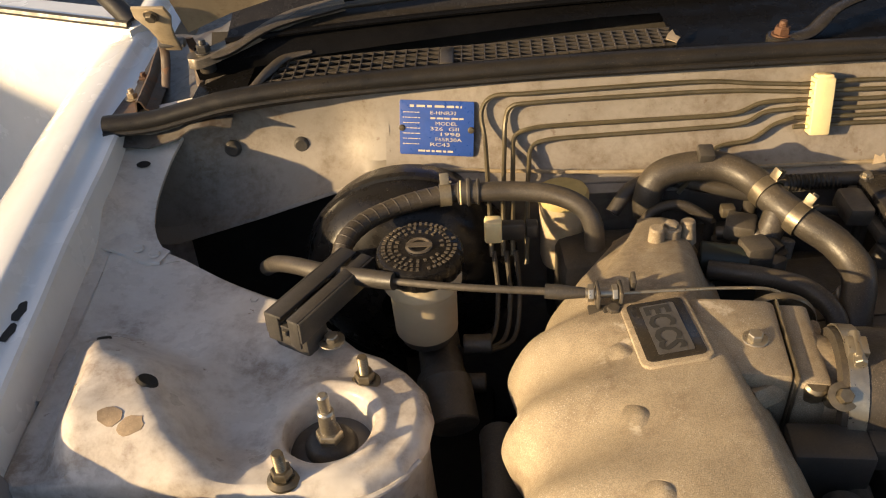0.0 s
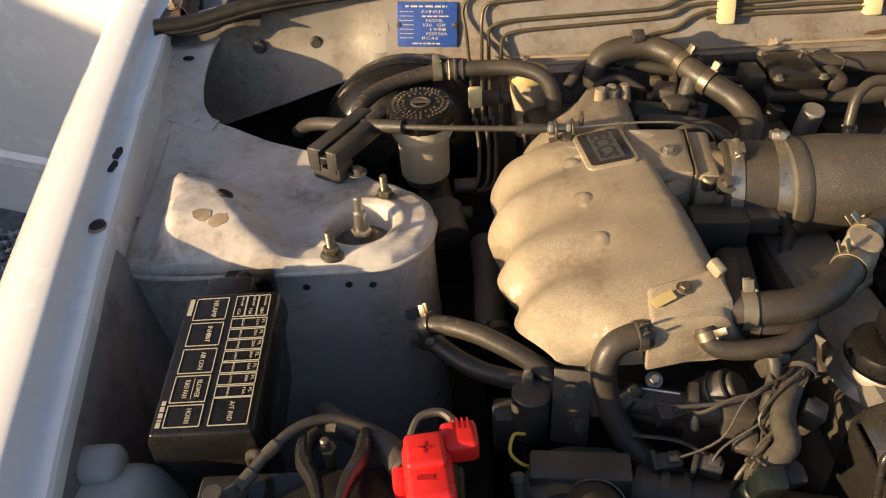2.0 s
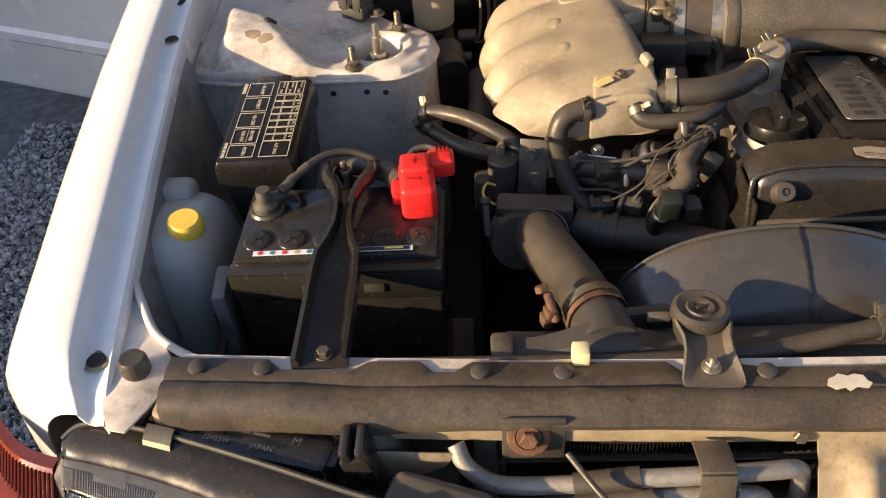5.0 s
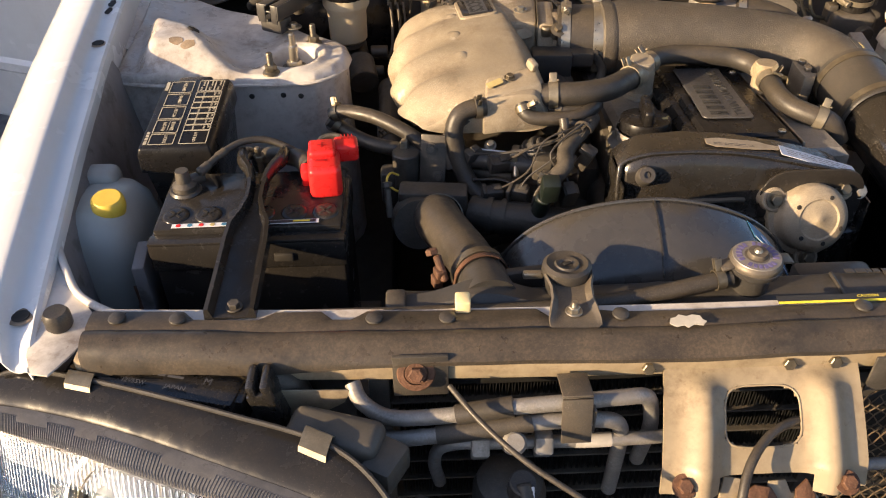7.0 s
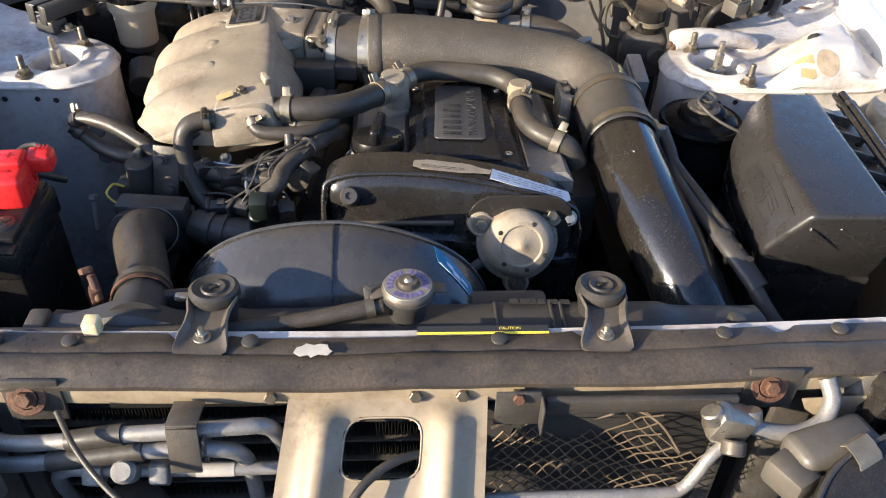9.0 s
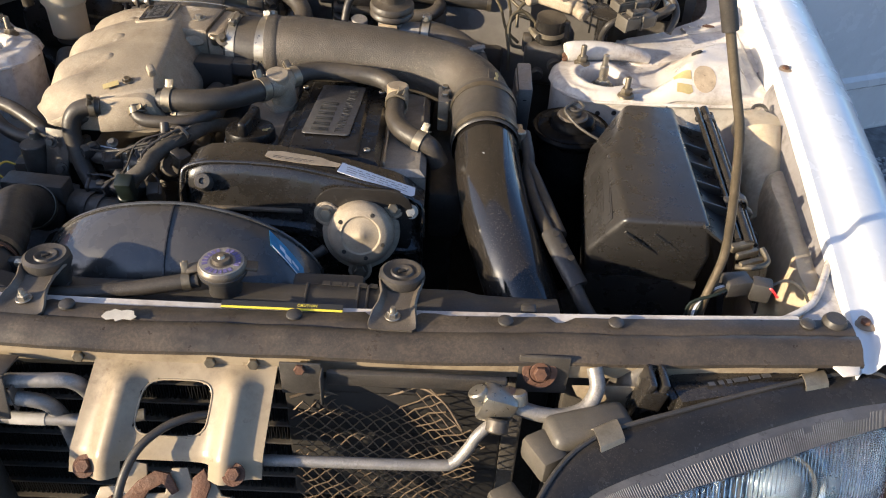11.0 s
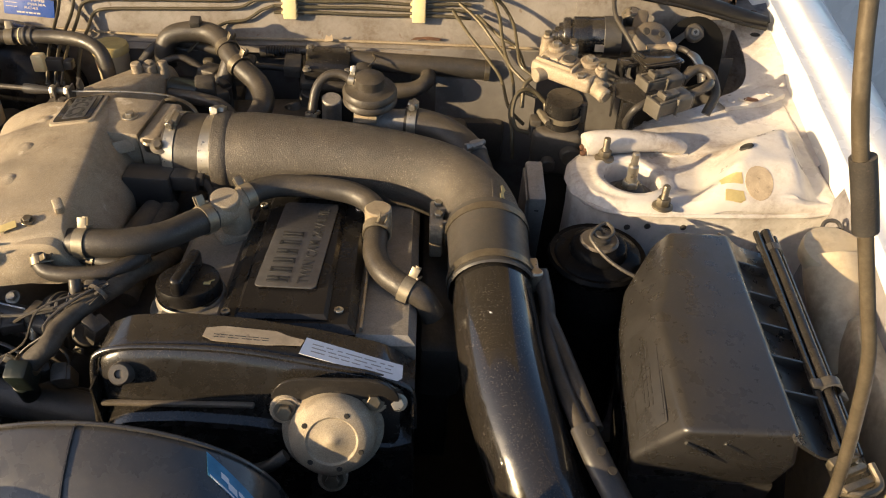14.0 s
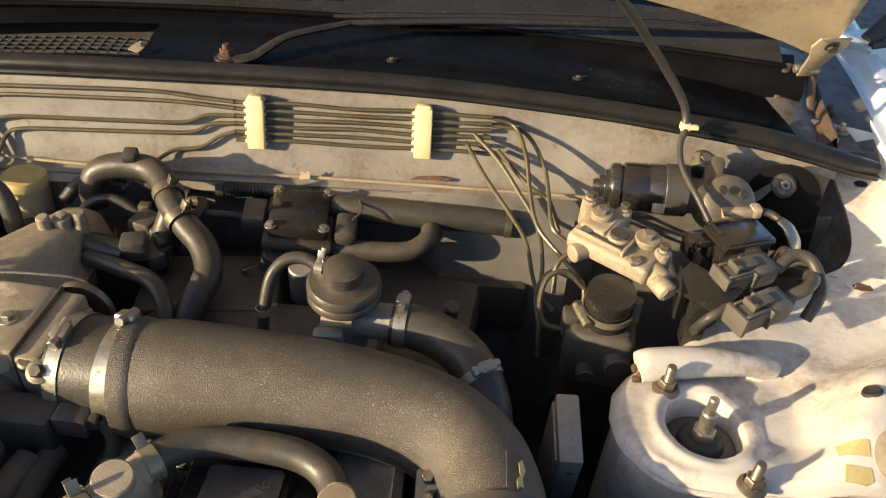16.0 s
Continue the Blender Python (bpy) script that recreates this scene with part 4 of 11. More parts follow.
for x in (0.163, 0.395):
    part("cowl_clip", join(cyl((x, 0.443, zz(x) - 0.004), (x, 0.443, zz(x) + 0.003), 0.007, seg=18), box((x + 0.006, 0.442, zz(x) + 0.004), (0.010, 0.003, 0.002), rz=20, b=0.0006)), M_GLOSS, cowl)
    part("clip_centre", cyl((x, 0.443, zz(x) + 0.003), (x, 0.443, zz(x) + 0.0042), 0.003, seg=12), M_STEEL, cowl)

rows = []
for k in range(31):
    x = -0.66 + k * 1.32 / 30
    a = x / 0.66
    y0 = 0.545 - 0.055 * a * a
    z0 = 0.925 - 0.010 * a * a
    rows.append([(x * (1 - 0.13 * v), y0 + 0.62 * v + 0.03 * v * (1 - a * a), z0 + 0.40 * v - 0.03 * v * v) for v in [i / 12 for i in range(13)]])
ws = part("windscreen", grid(rows, 0.005), M_WIND, car, "raked windscreen reflecting the sky")
ws.visible_shadow = False
part("windscreen_band", grid([[(p[0], p[1] - 0.001, p[2] + 0.0022) for p in r[:2]] for r in rows], 0.0006), M_GLOSS, ws)
part("windscreen_rubber", tube([(r[0][0], r[0][1] - 0.004, r[0][2] + 0.002) for r in rows[::3]], 0.004, seg=8), M_COWL, car)
dash = [[(x, 0.60 + 0.02 * math.cos(x * 2), 0.90), (x, 0.70, 0.945), (x, 0.95, 0.955), (x, 1.08, 0.93), (x, 1.12, 0.80)] for x in np.linspace(-0.66, 0.66, 17)]
part("dashboard", grid(dash, 0.004), M_STEELDARK, car, "dark dashboard top")
for sx in (-0.36, 0.36):
    seat = part("front_seat", box((sx, 1.62, 0.92), (0.48, 0.16, 0.62), rx=14, b=0.06, seg=4), M_LEATHER, car, "grey cloth seat back")
    part("headrest", box((sx, 1.70, 1.30), (0.26, 0.10, 0.18), rx=10, b=0.04, seg=3), M_LEATHER, seat)
part("cabin_tub", join(box((0, 1.35, 0.42), (1.50, 1.6, 0.10), b=0.01), box((0, 2.15, 0.75), (1.50, 0.06, 0.75), b=0.01)), M_STEELDARK, car)
roof = [[(x, 1.17 + t * 0.95, 1.285 + 0.06 * math.sin(t * math.pi) - 0.03 * (x / 0.6) ** 2) for t in (0, 0.25, 0.5, 0.75, 1.0)] for x in np.linspace(-0.58, 0.58, 13)]
part("roof", grid(roof, 0.004), M_WHITE, car, "white roof panel")
for side in (-1, 1):
    part("screen_pillar", tube([(side * 0.672, 0.575, 0.955), (side * 0.63, 0.80, 1.12), (side * 0.585, 1.14, 1.30)], 0.022, seg=12), M_WHITE, car)
    part("scuttle_panel", grid([[(side * x, y, z + dz) for x, z in ((0.645, 0.864), (0.668, 0.868), (0.692, 0.864), (0.712, 0.852), (0.748, 0.842), (0.792, 0.846))] for y, dz in ((0.388, -0.010), (0.41, -0.002), (0.44, 0.003), (0.50, 0.012), (0.57, 0.020), (0.64, 0.024))], 0.002), M_SCUTTLE, car, "grubby grey panel at the windscreen corner")
    part("fender_tail", grid([[(side * (0.792 + 0.008 * t + a), 0.622 + 0.18 * t, 0.858 + 0.010 * t + dz) for a, dz in ((0.0, -0.05), (0.0, -0.004), (0.011, 0.0), (0.025, 0.0), (0.0345, 0.009), (0.040, 0.013), (0.052, 0.0131), (0.062, 0.0115), (0.070, 0.004), (0.073, -0.06))] for t in (0, 0.33, 0.66, 1)], 0.002), M_WHITE, car)
    # rust-brown tray that carries the bonnet hinge, between wing and scuttle
    off, fore = (0.026, 0.0) if side < 0 else (-0.026, -0.038)
    rows = []
    for y, bend in ((0.425, 0.006), (0.445, 0.004), (0.475, 0.0), (0.505, -0.004), (0.535, -0.010), (0.57, -0.016), (0.61, -0.02)):
        rows.append([(side * (x + off - bend * g), y + fore, z) for x, z, g in ((0.776, 0.8525, 0), (0.768, 0.8545, 0), (0.752, 0.8545, 1), (0.747, 0.858, 1), (0.7445, 0.872, 1), (0.741, 0.8745, 1), (0.737, 0.872, 1), (0.734, 0.864, 1), (0.722, 0.858, 1))])
    part("hinge_tray", grid(rows, 0.0016), M_TRAY, car, "rust-stained tray under the bonnet hinge")
    part("body_side", box((side * 0.80, 1.55, 0.42), (0.06, 1.85, 0.38), b=0.015), M_WHITE, car)

# wiper arms
for (px, py, pz), (ex, ey, ez) in (((-0.685, 0.474, 0.905), (-0.52, 0.520, 0.94)), ((-0.033, 0.412, 0.918), (0.105, 0.475, 0.945))):
    wiper = part("wiper_arm", join(tube([(px, py, pz), (px + 0.03, py + 0.002, pz + 0.004), ((px + ex) / 2, (py + ey) / 2, (pz + ez) / 2 + 0.006), (ex, ey, ez)], [0.012, 0.010, 0.008, 0.007], seg=12, flat=0.55),
                   tube([(ex, ey, ez), (ex + 0.2, ey + 0.014, ez + 0.008), (ex + 0.52, ey + 0.022, ez + 0.012)], 0.0042, seg=10), cyl((px, py, pz - 0.02), (px, py, pz + 0.004), 0.0155 if px > -0.5 else 0.010)), M_DUSTHOSE if px < -0.5 else M_GLOSS, car, "dusty black wiper arm")
    if px < -0.5:
        path = smooth_path(((-0.706, 0.472, 0.906), (-0.690, 0.474, 0.908), (-0.660, 0.484, 0.915), (-0.620, 0.500, 0.926), (-0.580, 0.516, 0.938), (-0.52, 0.526, 0.947)), 4)
        rows = []
        for q, p in enumerate(path):
            w_ = float(np.interp(q, (0, 2, 5, 12, len(path) - 1), (0.008, 0.0135, 0.014, 0.010, 0.0085)))
            rows.append([(p.x + 0.35 * v * w_ * -1, p.y + v * w_, p.z - dz) for v, dz in ((-1.05, 0.012), (-1.0, 0.002), (-0.85, 0.0), (-0.4, 0.0008), (0.4, 0.0008), (0.85, 0.0), (1.0, 0.002), (1.05, 0.010))])
        part("arm_cover", grid(rows, 0.0012), M_MOUNT, wiper, "dusty pressed steel arm head")
    part("wiper_nut", bolt_bm((px, py, pz + (0.004 if px > -0.5 else 0.005)), (0, 0, 1), 0.0085, 0.008, 0.011, stud=0.005), M_RUST if px > -0.5 else M_BLACK, wiper, "rusty nut" if px > -0.5 else "")
    part("wiper_blade", join(tube([(ex - 0.02, ey + 0.016, ez + 0.001), (ex + 0.25, ey + 0.032, ez + 0.008), (ex + 0.58, ey + 0.030, ez + 0.008)], 0.0028, seg=8), tube([(ex + 0.02, ey + 0.024, ez + 0.007), (ex + 0.3, ey + 0.036, ez + 0.014), (ex + 0.55, ey + 0.034, ez + 0.013)], 0.0022, seg=8)), M_GLOSS, wiper)

# bonnet, held up on its hinges, with its inner frame
HY, HZ, OPEN = 0.475, 0.920, 56.0
def hood_start(a):
    """How far from the hinge line the bonnet's rear edge lies, across its width."""
    return 0.012 + 0.145 * (1 - abs(a)) ** 0.75 if abs(a) < 1 else 0.012
def hood_pt(x, d, up=0.0):
    """d metres from the hinge line along the bonnet; up: out of its outer face."""
    c, s = math.cos(radians(OPEN)), math.sin(radians(OPEN))
    return (x, HY - d * c + up * s, HZ + d * s + up * c)
rows = []
for k in range(25):
    a = -1 + k / 12
    rows.append([hood_pt(a * (0.700 - 0.03 * max(0, d - 0.5)), d, 0.035 * (1 - a * a) + 0.03 * math.sin(min(1, d) * math.pi) + 0.012) for d in np.linspace(hood_start(a), 1.08, 15)])
hood = part("bonnet", grid(rows, 0.0016), M_WHITE, car, "raised white bonnet")
rows = []
for k in range(25):
    a = -1 + k / 12
    rows.append([hood_pt(a * (0.697 - 0.03 * max(0, d - 0.5)), d, 0.035 * (1 - a * a) + 0.03 * math.sin(min(1, d) * math.pi) + 0.006 - 0.005 * (0.5 + 0.5 * math.cos(a * 6 * math.pi)) * sstep(hood_start(a), hood_start(a) + 0.06, d)) for d in np.linspace(hood_start(a) + 0.003, 1.07, 15)])
part("bonnet_frame", grid(rows, 0.0016), M_CREAM, hood, "cream underside frame of the bonnet")
for side in (-1, 1):
    off, fore = (0.026, 0.0) if side < 0 else (-0.026, -0.038)
    pv = Vector((-0.722, 0.474, 0.926)) if side < 0 else Vector((0.684, 0.470, 0.924))
    fr = frame3(pv, pv + Vector((1, 0.15 * side, 0)), pv + Vector((-side * 0.017, -0.037, 0.060)))
    hp = part("bonnet_hinge", prism([(-0.010, -0.014), (0.010, -0.014), (0.012, 0.010), (0.016, 0.028), (0.024, 0.046), (0.022, 0.062), (-0.018, 0.062), (-0.022, 0.046), (-0.014, 0.026), (-0.012, 0.010)], fr, 0.004, 0.0012), M_CREAM, car, "dusty painted bonnet hinge with bolts")
    part("bolt", bolt_bm(fr @ Vector((0.002, 0.050, 0.004)), fr.to_3x3() @ Vector((0, 0, 1)), 0.0065, 0.005, 0.009), M_BRASS, hp)
    part("hinge_pin", cyl(pv + Vector((-0.016, 0.004, -0.004)), pv + Vector((0.016, 0.004, -0.004)), 0.006), M_SCUTTLE, hp)
    for dx in (-0.017, 0.017):
        part("hinge_ear", tube([pv + Vector((dx, 0.016, -0.004)), pv + Vector((dx * 1.1, 0.020, -0.022)), pv + Vector((dx * 1.2, 0.014, -0.040)), pv + Vector((dx * 1.3, 0.0, -0.060))], [0.005, 0.006, 0.006, 0.005], seg=8, flat=0.35), M_TRAY, hp)
    for y, mt_ in ((0.473, M_CREAM), (0.520, M_RUST)):
        part("bolt", bolt_bm((side * (0.762 + off), y + fore, 0.855), (0, 0, 1), 0.0065, 0.006, 0.010, stud=0.004), mt_, hp)

# front doors, both wide open
def door(side):
    ca = math.atan2(0.36, 0.93)
    def pt(u, v, z):          # u along the door from the hinge, v its thickness
        return (side * (0.84 + u * math.cos(ca) + v * math.sin(ca)), 0.632 + u * math.sin(ca) - v * math.cos(ca), z)
    prof = ((0.24, -0.004), (0.245, 0.004), (0.36, 0.012), (0.385, 0.014), (0.395, 0.024), (0.415, 0.024), (0.425, 0.013), (0.60, 0.020), (0.70, 0.022), (0.72, 0.019), (0.74, 0.022), (0.80, 0.014), (0.86, 0.0), (0.88, -0.012))
    rows = [[pt(u, v, z) for z, v in prof] for u in np.linspace(0, 1.02, 18)]
    d = part("door", grid(rows, 0.0016), M_WHITE, car, "white front door swung wide open")
    rows = [[pt(u, -0.07 + 0.01 * math.sin(z * 9), z) for z in (0.24, 0.4, 0.6, 0.8, 0.88)] for u in (0, 0.3, 0.6, 1.02)]
    part("door_lining", grid(rows, 0.003), M_LEATHER, d, "grey door trim")
    part("door_edge", join(grid([[pt(0, v, z) for z in (0.24, 0.5, 0.88)] for v in (-0.07, 0.0)], 0.002), grid([[pt(1.02, v, z) for z in (0.24, 0.5, 0.88)] for v in (-0.07, 0.0)], 0.002), grid([[pt(u, v, 0.24) for u in (0, 0.5, 1.02)] for v in (-0.07, 0.0)], 0.002), grid([[pt(u, v, 0.88) for u in (0, 0.5, 1.02)] for v in (-0.07, -0.012)], 0.002)), M_WHITE, d)
    part("window_frame", tube([pt(0.02, -0.03, 0.88), pt(0.12, -0.035, 0.98), pt(0.34, -0.06, 1.20), pt(0.5, -0.07, 1.27), pt(0.95, -0.075, 1.28), pt(1.0, -0.05, 1.1), pt(1.02, -0.04, 0.88)], 0.014, seg=10), M_BLACK, d)
    part("window_rubber", tube([pt(0.01, -0.014, 0.882), pt(0.5, -0.012, 0.884), pt(1.02, -0.014, 0.882)], 0.006, seg=8), M_BLACK, d)
    part("door_hinge", box(pt(-0.012, -0.05, 0.42), (0.05, 0.04, 0.06), b=0.006), M_GREY, d)
    return d


for side in (-1, 1):
    door(side)

def bow(x):
    """The front beam bows forward at its middle."""
    return 0.020 * (x / 0.62) ** 2


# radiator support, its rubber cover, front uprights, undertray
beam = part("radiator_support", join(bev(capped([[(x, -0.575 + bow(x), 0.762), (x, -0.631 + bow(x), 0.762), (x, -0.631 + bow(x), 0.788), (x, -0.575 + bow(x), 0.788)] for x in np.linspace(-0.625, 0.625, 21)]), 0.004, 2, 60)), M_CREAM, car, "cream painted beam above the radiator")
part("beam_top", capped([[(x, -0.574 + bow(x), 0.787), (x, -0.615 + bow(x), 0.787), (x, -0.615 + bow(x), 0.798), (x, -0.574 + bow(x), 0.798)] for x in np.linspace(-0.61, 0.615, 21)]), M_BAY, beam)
rows = []
for k in range(91):
    x = -0.617 + k * 1.282 / 90
    wob = 0.003 * noise.noise((x * 6, 0.2, 0)) + 0.0016 * noise.noise((x * 23, 1.2, 0))
    edge = -0.5815 + 0.016 * (abs(x + 0.478) < 0.030) + 0.0
    cut = 0.014 * ((abs(x + 0.487) < 0.036) or (abs(x + 0.385) < 0.018) or (abs(x - 0.365) < 0.012) or (abs(x + 0.171) < 0.022) or (abs(x - 0.195) < 0.022))
    end = 0.020 * sstep(-0.59, -0.617, x)
    hang = 0.010 * sstep(-0.30, -0.50, x)
    rows.append([(px_, py_ + bow(x), pz_) for px_, py_, pz_ in ((x, -0.5795 - 0.0055 * sstep(-0.17, -0.12, x) * (1 - sstep(0.10, 0.20, x)) - 0.003 * (x > 0.24) - cut + 0.4 * wob, 0.8005), (x, -0.592, 0.8022 + 0.3 * wob), (x, -0.602 + 0.6 * wob, 0.8016 + 0.3 * wob), (x, -0.6045 + 0.6 * wob, 0.8000 + 0.3 * wob), (x, -0.609 + 0.5 * wob, 0.8030 + wob), (x, -0.615, 0.8035 + 1.2 * wob), (x, -0.6235 + wob * 0.5, 0.8005 + wob), (x, -0.631 + wob, 0.793 + 0.6 * wob), (x, -0.636 + wob, 0.790 - end - hang), (x, -0.6365 + wob, 0.786 - end - hang))])
rc = thing("rubber_cover", (0.02, -0.6, 0.80), "dusty black rubber strip over the radiator support", "rubber cover")
part("strip", grid(rows, 0.0022), M_STRIP, rc)
for x in (-0.59, -0.534, -0.354, -0.287, -0.128, 0.097, 0.308, 0.42, 0.618):
    part("rivet", join(lathe([(0, 0.0035), (0.004, 0.0034), (0.0075, 0.0018), (0.008, 0)], (x, -0.592 + bow(x), 0.8035), (0, 0, 1), 18)), M_BLACK, rc)
part("torn_label", prism([(0, 0.003), (0.002, 0.009), (0.007, 0.011), (0.010, 0.014), (0.017, 0.012), (0.022, 0.014), (0.029, 0.013), (0.031, 0.008), (0.034, 0.006), (0.030, 0.001), (0.022, 0.002), (0.016, -0.002), (0.013, 0.001), (0.006, -0.001)], pose(-0.088, -0.611, 0.8052, 4, 0, -3), 0.0005), M_LABEL, rc, "torn cream label")
wl = thing("warning_label", (0.08, -0.575, 0.797), "black and yellow caution strip on the radiator support", "label")
part("label_strip", prism([(0, 0), (0.122, 0), (0.122, 0.010), (0, 0.010)], pose(0.022, -0.5835, 0.8012, 8, 0, 0), 0.0005), M_DARKPRINT, wl)
part("label_yellow", prism([(0, 0), (0.122, 0), (0.122, 0.0026), (0, 0.0026)], pose(0.022, -0.5835, 0.8018, 8, 0, 0), 0.0003), M_WARN, wl)
part("label_word", lettering("CAUTION", pose(0.098, -0.5782, 0.8024, 8, 0, 0), 0.0045, 0.0002, 0.020), M_WARN, wl)
# bracket bolts and holes along the beam front
for x, big in ((-0.317, True), (0.342, True), (-0.108, False), (0.020, False), (0.062, False), (0.111, False)):
    y, z = (-0.6315 + bow(x), 0.778)
    if big:
        fb = part("mount_plate", box((x + 0.004, y - 0.002, 0.772), (0.05, 0.004, 0.05), b=0.001), M_GREY, beam)
        part("large_bolt", join(lathe([(0, 0), (0.0165, 0), (0.0175, 0.0015), (0.0165, 0.003), (0.011, 0.0035)], (x, y - 0.004, z), (0, -0.9, 0.42), 28), bolt_bm((x, y - 0.007, z + 0.002), (0, -0.9, 0.42), 0.0072, 0.006, 0.010)), M_RUST, fb, "rusty large bolt with washer")
    else:
        part("bolt", bolt_bm((x, y, 0.774), (0, -1, 0.3), 0.006, 0.005, 0.0), M_BRASS, beam)
for side in (-1, 1):
    part("front_upright", box((side * 0.40, -0.59, 0.58), (0.05, 0.03, 0.37), b=0.006), M_GREY, car)
    part("front_upright", box((side * 0.61, -0.595, 0.56), (0.05, 0.04, 0.42), b=0.006), M_GREY, car)
    part("upright_flare", tube([(side * 0.455, -0.610, 0.768), (side * 0.435, -0.617, 0.752), (side * 0.425, -0.617, 0.72), (side * 0.424, -0.615, 0.64)], [0.022, 0.017, 0.014, 0.014], seg=16), M_GREY, car)
    part("flare_flange", prism([(0, 0), (0.10, 0), (0.09, 0.018), (0.06, 0.03), (0.03, 0.03), (0.008, 0.016)], frame3((side * 0.375, -0.6355, 0.765), (side * 0.475, -0.6315, 0.765), (side * 0.375, -0.6365, 0.735)), 0.002, 0.0006), M_CREAM, car)
    part("lamp_panel", grid([[(side * x, -0.585, z) for z in (0.745, 0.60, 0.40)] for x in (0.38, 0.5, 0.64)], 0.003), M_STEELDARK, car)
part("lower_crossmember", box((0, -0.62, 0.36), (1.3, 0.07, 0.10), b=0.01), M_STEELDARK, car)
part("undertray", join(box((0, -0.12, 0.245), (1.46, 1.05, 0.02), b=0.004), box((0, -0.80, 0.35), (1.45, 0.03, 0.22), b=0.008)), M_STEELDARK, car)
for side in (-1, 1):
    part("chassis_leg", box((side * 0.40, -0.13, 0.40), (0.09, 0.98, 0.13), b=0.01), M_STEELDARK, car)
    whl = part("wheel", lathe([(0.10, -0.09), (0.29, -0.095), (0.315, -0.07), (0.32, 0.0), (0.315, 0.07), (0.29, 0.095), (0.10, 0.09)], (side * 0.735, -0.05, 0.315), (side, 0, 0), 48), M_RUBBER, car, "black front tyre")
    part("wheel_rim", lathe([(0, 0.05), (0.05, 0.055), (0.15, 0.07), (0.21, 0.085), (0.215, 0.09)], (side * 0.735, -0.05, 0.315), (side, 0, 0), 40), M_CHROME, whl)
for s in (-1, 1):
    part("wheel", lathe([(0.02, -0.09), (0.29, -0.095), (0.32, 0.0), (0.29, 0.095), (0.02, 0.09)], (s * 0.735, 2.56, 0.315), (1, 0, 0), 40), M_RUBBER, car)
part("rear_body", box((0, 2.75, 0.62), (1.62, 1.2, 0.56), b=0.08, seg=4), M_WHITE, car, "white rear body and boot")

# ---- the engine ----
engine = thing("engine", (0.05, -0.12, 0.26), "dusty inline twin cam engine with cast intake plenum", "engine")
part("engine_block", join(box((0.06, -0.13, 0.48), (0.28, 0.46, 0.44), b=0.02, seg=3), box((0.07, -0.12, 0.70), (0.26, 0.42, 0.10), b=0.01)), M_GREY, engine)


def eng_z(y):
    """The top of the engine falls away towards the bulkhead."""
    return 0.792 - 0.10 * (y + 0.27)


def slab(x0, x1, y0, y1, lift, thick, b=0.004, in_top=0.0):
    """A plate on the engine's sloping top, from x0 to x1 and y0 to y1, its top lift metres above it."""
    rings = []
    for k, (dz, s) in enumerate(((-thick, 0), (-b, 0), (-b * 0.3, b * 0.7 + in_top), (0, b + in_top * 1.4))):
        rings.append([(x, y, eng_z(y) + lift + dz) for x, y in ((x0 + s, y0 + s), (x1 - s, y0 + s), (x1 - s, y1 - s), (x0 + s, y1 - s))])
    return capped(rings)


for x0, x1 in ((-0.050, 0.022), (0.150, 0.218)):
    part("cam_cover", slab(x0, x1, -0.300, 0.055, -0.008, 0.075, 0.008), M_ALU, engine, "grey alloy cam cover")
part("cover_edge", box((0.163, -0.17, eng_z(-0.17) - 0.004), (0.003, 0.24, 0.006), rx=-5.7, b=0.0008), M_STEEL, engine)
orn = part("ornament_cover", slab(0.020, 0.158, -0.300, -0.035, 0.006, 0.04, 0.008), M_ORN, engine, "black plastic cover over the spark plugs")
part("cover_step", slab(0.038, 0.130, -0.288, -0.050, 0.012, 0.010, 0.004), M_ORN, orn)
fr = frame3((0.050, -0.243, eng_z(-0.243) + 0.0135), (0.115, -0.246, eng_z(-0.246) + 0.0135), (0.054, -0.075, eng_z(-0.075) + 0.0135))
bd = part("badge", prism(round_rect(0.064, 0.170, 0.006), fr, 0.0018, 0.0005), M_BADGE, orn, "brushed metal badge with raised black words")
turn = fr @ Matrix.Translation((0, 0.0, 0.0019)) @ pose(0, 0, 0, 0, 0, 90)
part("badge_lettering", lettering("TWIN CAM 24VALVE", turn @ pose(0.007, -0.0545, 0, 0, 0, 0), 0.0165, 0.0010, 0.150, 0.0002), M_DARKPRINT, bd)
logo = []
for k in range(6):
    x = 0.009 + k * 0.0172
    logo.append(moved(box((x + 0.0064, -0.0225, 0.0005), (0.0036, 0.023, 0.0010), b=0.0002), turn))
    logo.append(moved(box((x + 0.0005, -0.0225, 0.0005), (0.0036, 0.023, 0.0010), b=0.0002), turn))
    logo.append(moved(box((x + 0.0035, (-0.0225, -0.0128, -0.0322)[k % 3], 0.0005), (0.0080, 0.0036, 0.0010), rz=0, b=0.0002), turn))
for k in range(0, 18, 3):
    part("badge_mark", join(*logo[k:k + 3]), M_DARKPRINT, bd)
for x, y in ((0.030, -0.070), (0.145, -0.075), (0.028, -0.278), (0.140, -0.272)):
    part("screw", join(lathe([(0.0, 0.0), (0.0045, 0.0), (0.005, 0.002), (0.0045, 0.003), (0.0025, 0.003), (0.0025, 0.001), (0, 0.001)], (x, y, eng_z(y) + 0.006), (0, 0.1, 1), 16)), M_STEEL, orn)

